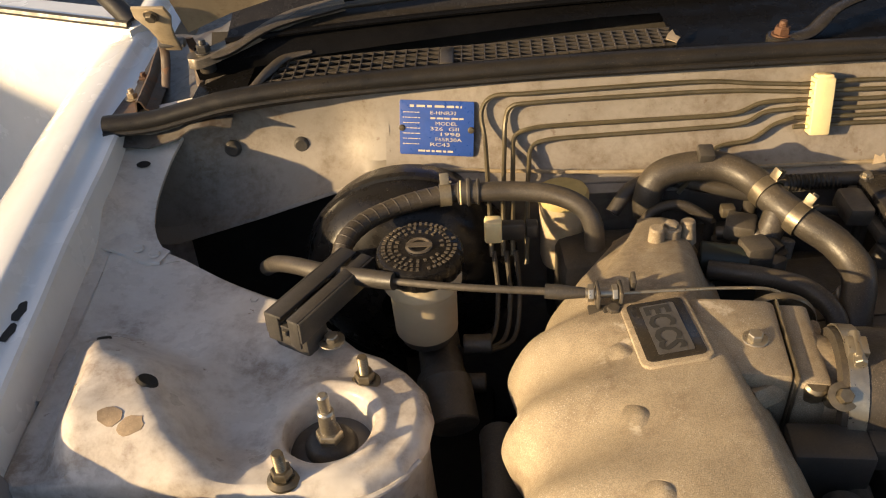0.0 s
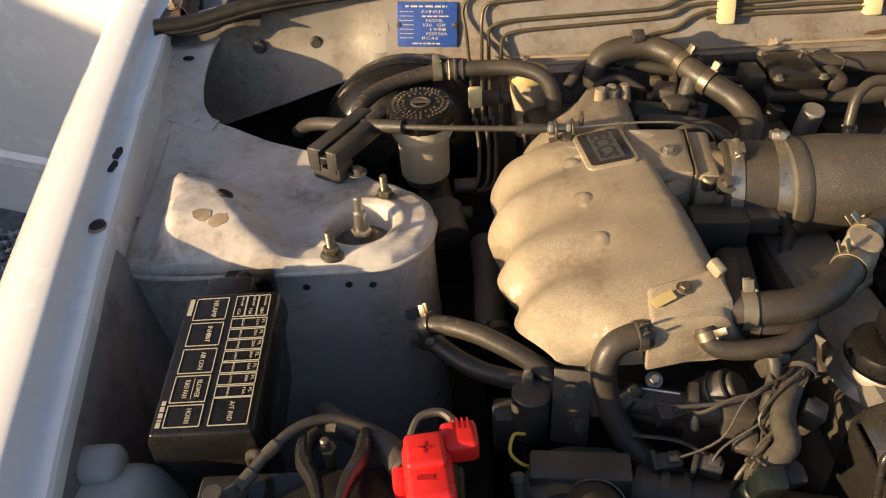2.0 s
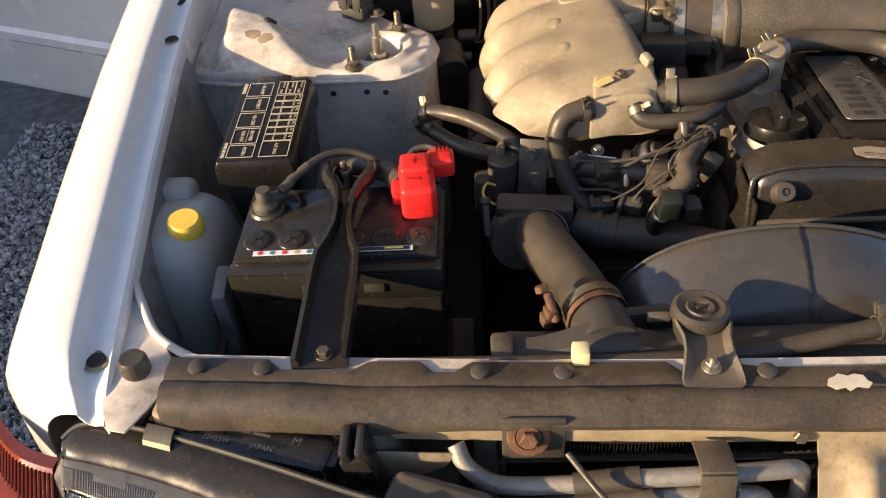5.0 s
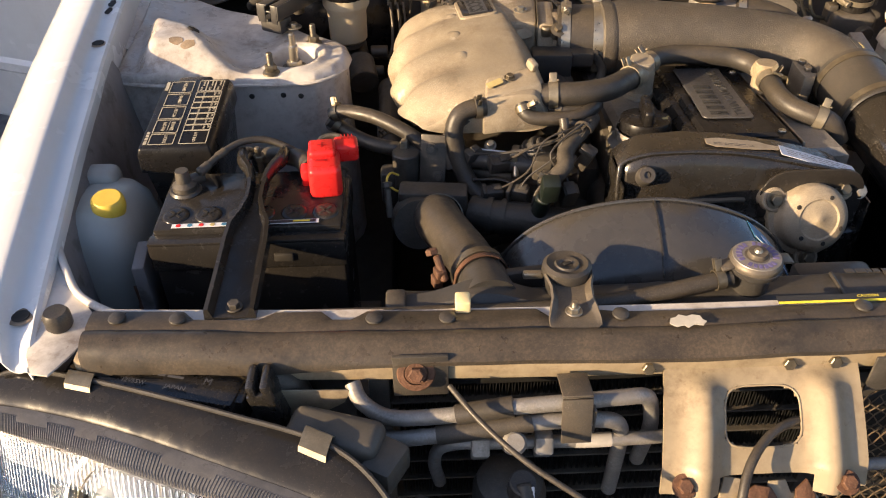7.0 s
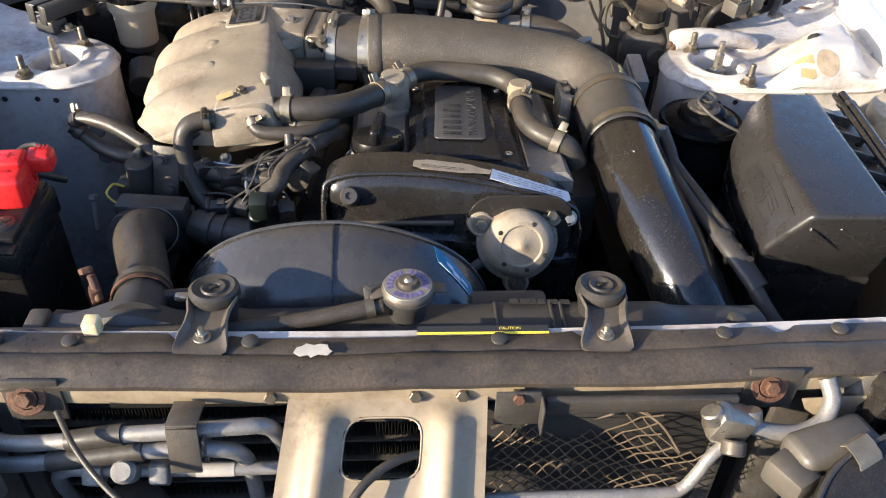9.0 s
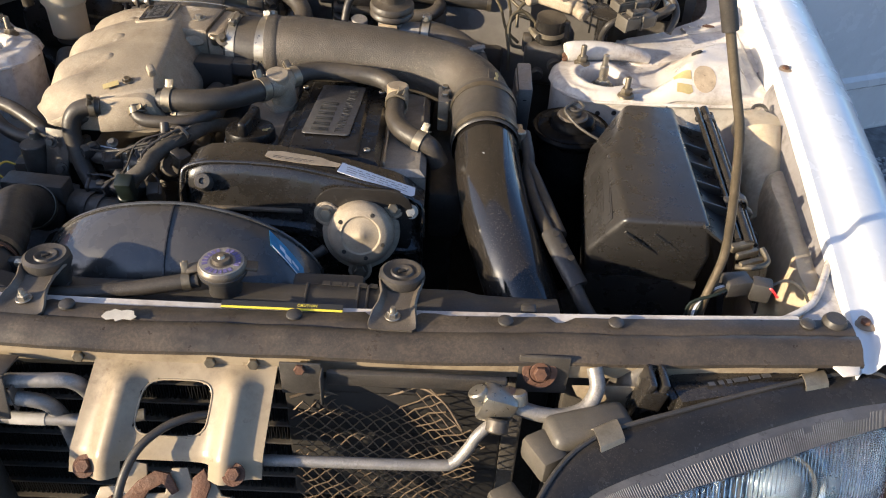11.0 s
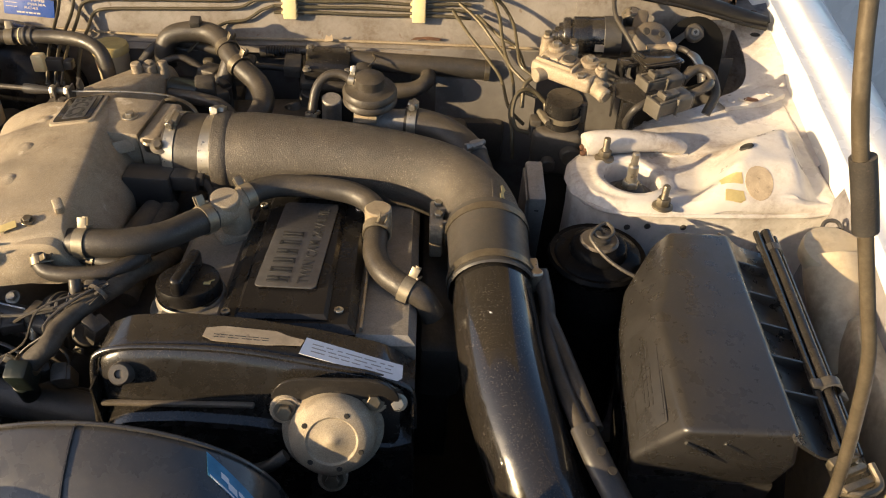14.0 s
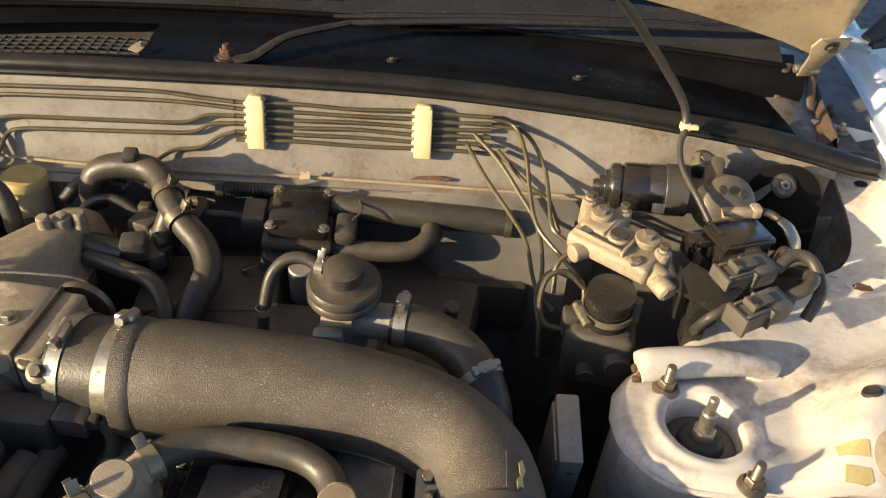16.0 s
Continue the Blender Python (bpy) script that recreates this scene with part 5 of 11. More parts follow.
cap = part("oil_filler_cap", join(lathe([(0, 0.010), (0.026, 0.010), (0.0315, 0.008), (0.033, 0.004), (0.033, -0.006), (0, -0.006)], (-0.020, -0.232, eng_z(-0.232) + 0.004), (0, 0.1, 1), 40),
    box((-0.020, -0.232, eng_z(-0.232) + 0.022), (0.013, 0.060, 0.022), rz=-8, rx=-5, b=0.005, seg=3)), M_ORN, engine, "black oil filler cap with grip bar")
part("oil_neck", lathe([(0.034, 0.0), (0.036, 0.003), (0.036, 0.012), (0.040, 0.016), (0.044, 0.02), (0, 0.02)], (-0.020, -0.232, eng_z(-0.232) - 0.003), (0, 0, -1), 36), M_ALU, engine)
part("oil_can_mark", join(box((0.002, -0.240, eng_z(-0.24) + 0.0145), (0.007, 0.004, 0.0005), b=0), box((0.006, -0.236, eng_z(-0.24) + 0.0145), (0.006, 0.0014, 0.0005), rz=30, b=0)), M_TAN, cap)

# timing cover: arched front casing, its top falling to one side
def tc_z(x):
    return float(np.interp(x, (-0.075, -0.05, 0.0, 0.06, 0.12, 0.18, 0.215), (0.808, 0.820, 0.8235, 0.818, 0.806, 0.790, 0.772)))


rows = []
for k in range(37):
    x = -0.078 + k * 0.296 / 36
    e = min(1.0, (k + 0.2) / 1.2, (36 - k + 0.35) / 3.0)
    z = tc_z(x) - 0.010 * (1 - e)
    f = 0.008 * (1 - e)
    lowz = 0.722
    rows.append([(x, -0.300, z - 0.06), (x, -0.301, z - 0.004), (x, -0.305, z), (x, -0.336, z + 0.0005), (x, -0.346 + f, z - 0.0012), (x, -0.3515 + f, z - 0.006), (x, -0.355 + f, z - 0.016),
                 (x, -0.362 + f, z - 0.042), (x, -0.369 + f, max(lowz, z - 0.066)), (x, -0.377 + f, max(lowz - 0.004, z - 0.070)), (x, -0.378 + f, max(lowz - 0.008, z - 0.077)), (x, -0.372 + f, max(lowz - 0.014, z - 0.083)), (x, -0.372, 0.60)])
tc = part("timing_cover", grid(rows, 0.0025), M_COVER, engine, "glossy black timing belt cover")
for sx in (-0.078, 0.218):
    part("cover_end", grid([[(sx, -0.300, z), (sx, -0.372, z)] for z in (0.60, 0.70, 0.79 if sx < 0 else 0.76)], 0.002), M_COVER, tc)
part("cover_rim", tube([(-0.080, -0.372, 0.735), (-0.080, -0.362, 0.770), (-0.079, -0.352, 0.797), (-0.074, -0.347, tc_z(-0.07) - 0.001)] + [(x, -0.3475, tc_z(x) - 0.0012) for x in (-0.05, -0.02, 0.02, 0.06, 0.10, 0.14, 0.18, 0.205)] + [(0.216, -0.350, 0.765), (0.218, -0.362, 0.73)], 0.0032, seg=10, per=4), M_COVER, tc)
# pale material paints the rib's edge highlight along with its dust
part("cover_rib", box((-0.002, -0.3685, 0.767), (0.142, 0.006, 0.005), b=0.002), M_MOUNT, tc, "raised rib, its edge highlight and dust in a pale colour")
part("cover_boss", lathe([(0.004, 0.006), (0.009, 0.006), (0.0105, 0.004), (0.011, -0.012)], (-0.050, -0.362, 0.800), (0, -0.75, 0.66), 24), M_BLACK, tc)
part("bolt", bolt_bm((-0.050, -0.3625, 0.8005), (0, -0.75, 0.66), 0.0045, 0.003), M_GREY, tc)
part("bolt", bolt_bm((0.203, -0.366, 0.772), (0, -0.85, 0.5), 0.0065, 0.006, 0.009), M_STEEL, tc)
fr = frame3((0.020, -0.340, tc_z(0.02) + 0.0028), (0.112, -0.335, tc_z(0.112) + 0.0028), (0.020, -0.320, tc_z(0.02) + 0.0028))
st = part("service_sticker", prism([(0.002, 0.004), (0.012, -0.001), (0.06, -0.001), (0.075, 0.001), (0.092, 0.002), (0.095, 0.010), (0.080, 0.013), (0.068, 0.018), (0.02, 0.019), (0.004, 0.015)], fr, 0.0005), M_OLDPAPER, tc, "old peeling brown service sticker")
part("sticker_print", bars(fr @ Matrix.Translation((0.012, 0.003, 0.0006)), 0.050, 0.006, 2, 4, 0.25, 0.0002), M_DARKPRINT, st)
fr = frame3((0.110, -0.344, tc_z(0.110) + 0.003), (0.208, -0.352, tc_z(0.208) + 0.0065), (0.112, -0.320, tc_z(0.112) + 0.0028))
st = part("service_sticker", prism([(0, 0.001), (0.096, 0.001), (0.100, 0.006), (0.099, 0.022), (0.003, 0.023)], fr, 0.0007), M_PAPER, tc, "white service record sticker")
part("sticker_print", bars(fr @ Matrix.Translation((0.010, 0.005, 0.0009)), 0.080, 0.014, 3, 9, 0.28, 0.0002), M_FADEPRINT, st)

# cam angle sensor
ax = (0.06, -0.90, 0.43)
cs = part("cam_sensor", lathe([(0, 0.0215), (0.004, 0.0215), (0.006, 0.020), (0.022, 0.0185), (0.024, 0.020), (0.031, 0.0185), (0.0375, 0.014), (0.040, 0.008), (0.0405, -0.003), (0.042, -0.005), (0.0475, -0.006), (0.048, -0.009), (0.0465, -0.011), (0.0465, -0.04), (0, -0.04)], (0.143, -0.386, 0.752), ax, 40), M_CAST, engine, "dusty alloy cam angle sensor")
m = axes_of(ax, (0.143, -0.386, 0.752))
for a in (38, 152, 268):
    c, s = math.cos(radians(a)), math.sin(radians(a))
    p = m @ Vector((0.049 * c, 0.049 * s, -0.001))
    q = m @ Vector((0.049 * c, 0.049 * s, -0.020))
    part("sensor_ear", join(cyl(q, p, 0.0145, seg=18), moved(box((0.040, 0, -0.009), (0.02, 0.026, 0.016), b=0.003), m @ Matrix.Rotation(radians(a), 4, 'Z'))), M_CAST, cs)
    part("bolt", bolt_bm(p, ax, 0.007, 0.006, 0.0105), M_BRASS, cs)
for dx, dy in ((-0.024, 0.016), (0.026, -0.012), (0.014, 0.024), (-0.020, -0.020), (0.006, -0.028)):
    part("sensor_screw", lathe([(0, 0.001), (0.0022, 0.001), (0.003, 0)], m @ Vector((dx, dy, 0.0188)), ax, 10), M_STEELDARK, cs)
part("sensor_backing", prism(round_rect(0.12, 0.10, 0.03), frame3((0.085, -0.370, 0.705), (0.205, -0.370, 0.705), (0.085, -0.366, 0.80)), 0.004, 0.001), M_GLOSS, tc)
part("sensor_lead", tube([(0.10, -0.40, 0.735), (0.085, -0.405, 0.725), (0.06, -0.395, 0.70)], 0.006), M_RUBBER, cs)

# intake plenum: lofted along the car, with four swollen runners on its outer shoulder
def lerp(y, ys, vs):
    return float(np.interp(y, ys, vs))


PY = (-0.235, -0.21, -0.15, -0.05, 0.02, 0.08, 0.14, 0.20, 0.258)
FINGERS = (-0.168, -0.092, -0.013, 0.066)
def finger(y, across):
    """How far a swollen runner stands out, across metres in from the outer shoulder; the runners lean back as they go in."""
    yy = y - 0.30 * across
    return sum(math.exp(-((yy - c) / (0.027 if yy < c else 0.022)) ** 2) for c in FINGERS) - 0.45
def plenum_ring(y):
    """The section at y, with the runners pressed out of its shoulder and upper face."""
    out = []
    for p in smooth_path(plenum_section(y), 3):
        across = max(0.0, p.x + 0.345)
        up = 0.0085 * finger(y, across) * sstep(0.0, 0.03, across) * (1 - sstep(0.055, 0.115, across)) * sstep(0.775, 0.80, p.z) * (1 - sstep(0.10, 0.15, y))
        out.append((p.x, p.y, p.z + up))
    return out
def plenum_section(y):
    crease_x = lerp(y, PY, (-0.158, -0.158, -0.162, -0.170, -0.178, -0.186, -0.176, -0.165, -0.165))
    crease_z = lerp(y, PY, (0.818, 0.830, 0.836, 0.840, 0.840, 0.832, 0.822, 0.808, 0.794))
    left_x = lerp(y, PY, (-0.285, -0.310, -0.331, -0.340, -0.342, -0.330, -0.300, -0.265, -0.225))
    top_l = lerp(y, PY, (0.800, 0.808, 0.814, 0.816, 0.815, 0.812, 0.808, 0.800, 0.790))
    sw = 0.017 * finger(y, 0.0) * (1 - sstep(0.09, 0.14, y))
    right_x = lerp(y, PY, (-0.142, -0.138, -0.132, -0.136, -0.142, -0.145, -0.145, -0.145, -0.150))
    pts = []
    zb = lerp(y, (-0.235, -0.20, -0.16, -0.10, 0.0, 0.26), (0.780, 0.776, 0.758, 0.722, 0.68, 0.66))
    zm = lambda z: zb + (z - 0.650) * (0.785 - zb) / 0.135 if z < 0.785 else z
    lx = left_x - sw
    w = crease_x - lx
    pts.append((lx + 0.030, y, zm(0.650)))
    pts.append((lx + 0.012, y, zm(0.700)))
    pts.append((lx + 0.002, y, zm(0.742)))
    pts.append((lx, y, zm(0.762)))
    pts.append((lx + 0.005, y, max(top_l - 0.030, zm(0.762) + 0.004)))
    pts.append((lx + 0.015, y, top_l - 0.015 + 0.12 * sw))
    pts.append((lx + 0.034, y, top_l - 0.003 + 0.25 * sw))
    pts.append((lx + 0.40 * w, y, top_l + 0.35 * (crease_z - top_l) + 0.002 + 0.22 * sw))
    pts.append((lx + 0.62 * w, y, top_l + 0.66 * (crease_z - top_l) + 0.003 + 0.1 * sw))
    pts.append((lx + 0.82 * w, y, top_l + 0.88 * (crease_z - top_l) + 0.002))
    pts.append((crease_x - 0.006, y, crease_z))
    pts.append((crease_x + 0.004, y, crease_z - 0.004))
    pts.append((crease_x + 0.010, y, crease_z - 0.014))
    pts.append(((crease_x + right_x) / 2 + 0.012, y, crease_z - 0.040))
    pts.append((right_x + 0.006, y, zm(0.765)))
    pts.append((right_x - 0.004, y, zm(0.700)))
    pts.append((right_x - 0.02, y, zm(0.650)))
    return pts


rings = [plenum_ring(-0.206 + k * 0.462 / 110) for k in range(111)]
first, last = rings[0], rings[-1]
def shrunk(ring, s, dy, dz=0.0):
    cx = sum(p[0] for p in ring) / len(ring)
    cz = sum(p[2] for p in ring) / len(ring)
    return [(cx + (p[0] - cx) * s, p[1] + dy, cz + (p[2] - cz) * s + dz) for p in ring]
rings = [shrunk(first, 0.86, -0.010, -0.004), shrunk(first, 0.95, -0.007, -0.001)] + rings + [shrunk(last, 0.95, 0.006), shrunk(last, 0.85, 0.009)]
plenum = part("intake_plenum", capped(rings), M_CAST, engine, "sand-cast alloy intake plenum, dusty and rough")
def plen_top(x, y):
    top = plenum_ring(y)[9:37]
    return float(np.interp(x, [p[0] for p in top], [p[2] for p in top]))
for x, y in ((-0.245, -0.101), (-0.250, -0.035), (-0.252, 0.029)):
    part("casting_nib", lathe([(0, 0.0036), (0.004, 0.0030), (0.008, 0.0012), (0.013, -0.0004)], (x, y, plen_top(x, y) - 0.0005), (0, 0, 1), 14), M_CAST, plenum)
# name plate
pa, pb, pc, pd = (-0.235, 0.085), (-0.189, 0.083), (-0.191, 0.014), (-0.237, 0.010)
lift = 0.0012
P3 = [(x, y, plen_top(x, y) + lift) for x, y in (pd, pc, pa)]
fr = frame3(P3[0], P3[1], P3[2])
ep = part("plate_frame", prism(round_rect(0.056, 0.084, 0.008, x0=-0.005, y0=-0.005), fr @ Matrix.Translation((0, 0, -0.004)), 0.0055, 0.0015), M_CAST, plenum)
part("name_plate", prism(round_rect(0.046, 0.074, 0.005), fr @ Matrix.Translation((0, 0, 0.0012)), 0.0012, 0.0003), M_GLOSS, ep, "black plate with raised silver panel")
part("plate_panel", prism(round_rect(0.028, 0.062, 0.0015), fr @ Matrix.Translation((0.010, 0.006, 0.0025)), 0.0005), M_BADGE, ep)
part("plate_letters", lettering("ECCS", fr @ pose(0.0135, 0.066, 0.0031, 0, 0, -90), 0.028, 0.0006, 0.057, 0.0008), M_DARKPRINT, ep)
# rear neck with two nipples and a wedge-shaped front housing
part("rear_nipple", cyl((-0.193, 0.205, 0.800), (-0.194, 0.203, 0.824), 0.0085, 0.007), M_CAST, plenum)
part("rear_nipple", cyl((-0.160, 0.215, 0.795), (-0.161, 0.219, 0.820), 0.0085, 0.007), M_CAST, plenum)
part("rear_boss", join(cyl((-0.178, 0.213, 0.79), (-0.178, 0.213, 0.818), 0.010), bolt_bm((-0.178, 0.213, 0.818), (0, 0, 1), 0.007, 0.004)), M_CAST, plenum)

wb = capped([[(-0.226, -0.228, 0.779), (-0.146, -0.214, 0.781), (-0.146, -0.17, 0.770), (-0.222, -0.17, 0.770)], [(-0.226, -0.226, 0.800), (-0.146, -0.212, 0.806), (-0.150, -0.165, 0.838), (-0.220, -0.175, 0.826)], [(-0.222, -0.214, 0.828), (-0.150, -0.200, 0.836), (-0.157, -0.168, 0.845), (-0.217, -0.180, 0.836)]])
wd = part("front_housing", bev(wb, 0.003), M_CAST, plenum)
part("bolt", bolt_bm((-0.190, -0.188, 0.8385), (0.05, -0.2, 1), 0.0048, 0.004, 0.007), M_BRASS, wd)
part("yellow_tag", prism(round_rect(0.021, 0.010, 0.001), frame3((-0.217, -0.206, 0.8335), (-0.195, -0.197, 0.838), (-0.222, -0.192, 0.8365)), 0.0008), M_TAN, wd)
part("housing_tab", box((-0.160, -0.176, 0.850), (0.010, 0.016, 0.012), rz=30, rx=20, b=0.003), M_CAST, wd)

# throttle body, its cable quadrant and sensor
tb = part("throttle_body", join(box((-0.160, 0.044, 0.793), (0.070, 0.090, 0.082), rz=-6, b=0.008), box((-0.113, 0.036, 0.792), (0.026, 0.090, 0.078), rz=-6, b=0.005)), M_CAST, engine, "cast throttle body between plenum and intake pipe")
part("outlet_flange", box((-0.096, 0.034, 0.790), (0.010, 0.074, 0.066), rz=-6, b=0.008), M_CAST, tb)
part("outlet", cyl((-0.110, 0.032, 0.792), (-0.066, 0.018, 0.796), 0.038), M_CAST, tb)
part("vacuum_port", cyl((-0.094, 0.006, 0.812), (-0.078, 0.003, 0.813), 0.0085), M_CAST, tb)
part("cable_lug", box((-0.150, -0.004, 0.815), (0.026, 0.012, 0.016), rz=25, rx=-30, b=0.002), M_CAST, tb)
part("throttle_quadrant", lathe([(0.0, -0.002), (0.028, -0.002), (0.030, -0.004), (0.031, -0.002), (0.031, 0.002), (0.030, 0.004), (0.028, 0.002), (0, 0.002)], (-0.110, 0.092, 0.800), (0.1, 1, 0), 40), M_BRASS, tb, "brass-coloured throttle quadrant")
part("gasket", box((-0.1247, 0.038, 0.793), (0.0016, 0.092, 0.084), rz=-6, b=0.0005), M_BRASS, tb, "brass-coloured gasket edge")
part("knurled_cap", lathe([(0, 0.003), (0.007, 0.003), (0.009, 0.001), (0.0092, -0.012)], (-0.116, -0.006, 0.826), (0, -0.3, 1), 24, lobes=12, lobe=0.05), M_BRASS, tb)
part("bolt", bolt_bm((-0.150, 0.036, 0.834), (0, 0, 1), 0.006, 0.005, 0.010), M_STEEL, tb)
part("idle_screw", join(cyl((-0.103, -0.008, 0.812), (-0.101, -0.018, 0.826), 0.0075), lathe([(0.006, 0), (0.011, 0.001), (0.011, 0.002), (0.006, 0.003)], (-0.101, -0.018, 0.826), (0, -0.6, 0.8), 20), hexa((-0.101, -0.019, 0.827), (0, -0.6, 0.8), 0.006, 0.008)), M_BRASS, tb)
ts = part("throttle_sensor", join(box((-0.112, -0.040, 0.782), (0.058, 0.034, 0.046), rz=-4, b=0.004), box((-0.068, -0.040, 0.794), (0.032, 0.026, 0.022), rz=-4, b=0.003), box((-0.050, -0.040, 0.797), (0.010, 0.020, 0.014), b=0.002)), M_BLACK, engine, "black throttle sensor with plug")
part("sensor_lead", tube([(-0.047, -0.040, 0.795), (-0.037, -0.045, 0.775), (-0.045, -0.060, 0.74), (-0.06, -0.08, 0.70)], 0.007), M_RUBBER, ts)

# ---- intake pipe ----
pipe = thing("intake_pipe", (0.12, -0.02, 0.70), "cast alloy crossover pipe, speckled with grey dust", "intake pipe")
IP = [(-0.030, 0.006, 0.800), (0.010, 0.006, 0.802), (0.07, 0.005, 0.801), (0.14, 0.002, 0.797), (0.20, -0.006, 0.792), (0.248, -0.024, 0.788), (0.278, -0.052, 0.785), (0.292, -0.085, 0.783), (0.297, -0.118, 0.781)]
part("casting", tube(IP, [0.052, 0.053, 0.050, 0.048, 0.047, 0.047, 0.046, 0.045, 0.044], seg=36, per=8), M_PIPE, pipe)
part("pipe_lip", lathe([(0.050, -0.012), (0.0545, -0.010), (0.0555, 0.0), (0.0545, 0.006), (0.052, 0.010)], (-0.026, 0.006, 0.800), (1, 0, 0), 40), M_PIPE, pipe)
part("casting_seam", tube([(x, y - 0.0435 * (1 if i < 5 else 0.75) , z - 0.018) for i, (x, y, z) in enumerate(IP[1:6])], 0.0016, seg=8), M_PIPE, pipe)
part("pipe_bracket", join(box((0.238, -0.094, 0.768), (0.016, 0.05, 0.05), b=0.003), box((0.252, -0.088, 0.788), (0.026, 0.006, 0.018), rz=15, b=0.002), box((0.252, -0.108, 0.783), (0.026, 0.006, 0.018), rz=15, b=0.002)), M_CAST, pipe)
for y in (-0.080, -0.102):
    part("bolt", bolt_bm((0.240, y, 0.794), (0, -0.1, 1), 0.0055, 0.005), M_STEEL, pipe)
part("paint_mark", prism([(0, 0), (0.003, 0.004), (0.006, 0.003), (0.005, 0.012), (0.008, 0.02), (0.005, 0.03), (0.002, 0.026), (0.003, 0.014), (0, 0.010)], frame3((0.310, -0.108, 0.8245), (0.318, -0.108, 0.821), (0.308, -0.090, 0.8255)), 0.0008), M_TAN, pipe, "yellow paint mark")
part("pipe_pad", prism(round_rect(0.018, 0.044, 0.002), frame3((0.301, -0.116, 0.8255), (0.322, -0.116, 0.8175), (0.298, -0.075, 0.828)), 0.0012, 0.0004), M_PIPE, pipe)
# couplers and clamps
cp = thing("throttle_coupler", (-0.055, 0.012, 0.74), "black rubber coupler with two steel clamps", "hose coupler")
part("sleeve", lathe([(0.040, -0.045), (0.047, -0.043), (0.0485, -0.02), (0.049, 0.0), (0.050, 0.018), (0.0505, 0.026), (0.048, 0.028)], (-0.052, 0.012, 0.799), (1, -0.14, 0.03), 40), M_DUSTHOSE, cp)
part("clamp", band((-0.084, 0.017, 0.798), (1, -0.14, 0.03), 0.0485, 0.013, 0.0014, 1, 100), M_STEEL, cp, "steel worm clamp")
part("clamp", band((-0.037, 0.010, 0.799), (1, -0.14, 0.03), 0.0512, 0.016, 0.0014, 1, 68), M_STEEL, cp, "steel worm clamp")
cp = thing("intake_coupler", (0.298, -0.165, 0.72), "ribbed black rubber coupler held by steel clamps", "hose coupler")
AX2 = (0.02, -1, -0.10)
part("sleeve", lathe([(0.043, -0.062), (0.048, -0.060), (0.0475, -0.045), (0.0465, -0.02), (0.047, 0.0), (0.0475, 0.030), (0.049, 0.040), (0.047, 0.042)], (0.298, -0.168, 0.777), AX2, 40), M_BLACK, cp)
part("clamp", band((0.297, -0.121, 0.781), AX2, 0.0482, 0.010, 0.0012, 1, -95), M_BRASS, cp, "dull steel worm clamp")
part("clamp", band((0.299, -0.197, 0.774), AX2, 0.0488, 0.010, 0.0012, 1, -95), M_BRASS, cp, "dull steel worm clamp")
bp = thing("intake_tube", (0.33, -0.35, 0.62), "glossy black steel intake tube, scuffed", "intake pipe")
part("tube", tube([(0.298, -0.188, 0.775), (0.301, -0.240, 0.769), (0.304, -0.290, 0.762), (0.312, -0.340, 0.750), (0.328, -0.395, 0.728), (0.350, -0.450, 0.690), (0.370, -0.490, 0.640), (0.375, -0.510, 0.56)], [0.044, 0.0445, 0.0445, 0.0445, 0.044, 0.043, 0.042, 0.040], seg=36), M_GLOSSTUBE, bp)
part("scuff", join(*[lathe([(0, 0.0003), (0.0012 + 0.0008 * (k % 3), 0)], (0.290 + 0.018 * random.Random(k).random(), -0.30 + 0.09 * random.Random(k + 50).random(), 0.8075 + 0.0), (0, 0.1, 1), 8) for k in range(3)]), M_PAPER, bp)
# side lead beside the tube
sl = thing("vacuum_line", (0.39, -0.40, 0.68), "perforated black line running beside the intake tube", "hose")
part("line", tube([(0.352, -0.195, 0.790), (0.357, -0.235, 0.775), (0.355, -0.265, 0.765), (0.362, -0.325, 0.762), (0.378, -0.395, 0.760), (0.396, -0.445, 0.745), (0.425, -0.485, 0.71), (0.47, -0.50, 0.68)], 0.0085), M_RUBBER, sl)
part("line", tube([(0.357, -0.245, 0.772), (0.366, -0.275, 0.766), (0.377, -0.33, 0.764), (0.389, -0.385, 0.760)], 0.0075), M_RUBBER, sl)
sg = part("line_guard", tube([(0.376, -0.385, 0.763), (0.387, -0.42, 0.757), (0.405, -0.455, 0.740)], 0.013, seg=16, flat=0.7), M_BLACK, sl)
for k in range(3):
    part("guard_hole", lathe([(0, 0.0004), (0.0038, 0.0004), (0.0042, 0)], (0.380 + 0.008 * k, -0.397 - 0.018 * k, 0.7725 - 0.004 * k), (0, -0.2, 1), 12), M_STEELDARK, sg)
part("line_clip", join(cyl((0.346, -0.205, 0.775), (0.346, -0.205, 0.80), 0.007), box((0.345, -0.190, 0.785), (0.010, 0.03, 0.02), b=0.003)), M_STEEL, sl)

# ---- breather hoses over the engine ----
bh = thing("breather_hose", (-0.07, -0.17, 0.76), "ribbed black breather hose with pinch clips", "hose")
part("hose", tube([(-0.150, -0.193, 0.815), (-0.125, -0.197, 0.818), (-0.09, -0.195, 0.818), (-0.055, -0.178, 0.815), (-0.030, -0.152, 0.812), (-0.014, -0.134, 0.808)], 0.0155, seg=20), M_RUBBER, bh)
part("pinch_clip", spring_clip((-0.134, -0.1965, 0.817), (1, -0.1, 0.05), 0.0160, 60), M_CLAMP, bh, "cream pinch clip")
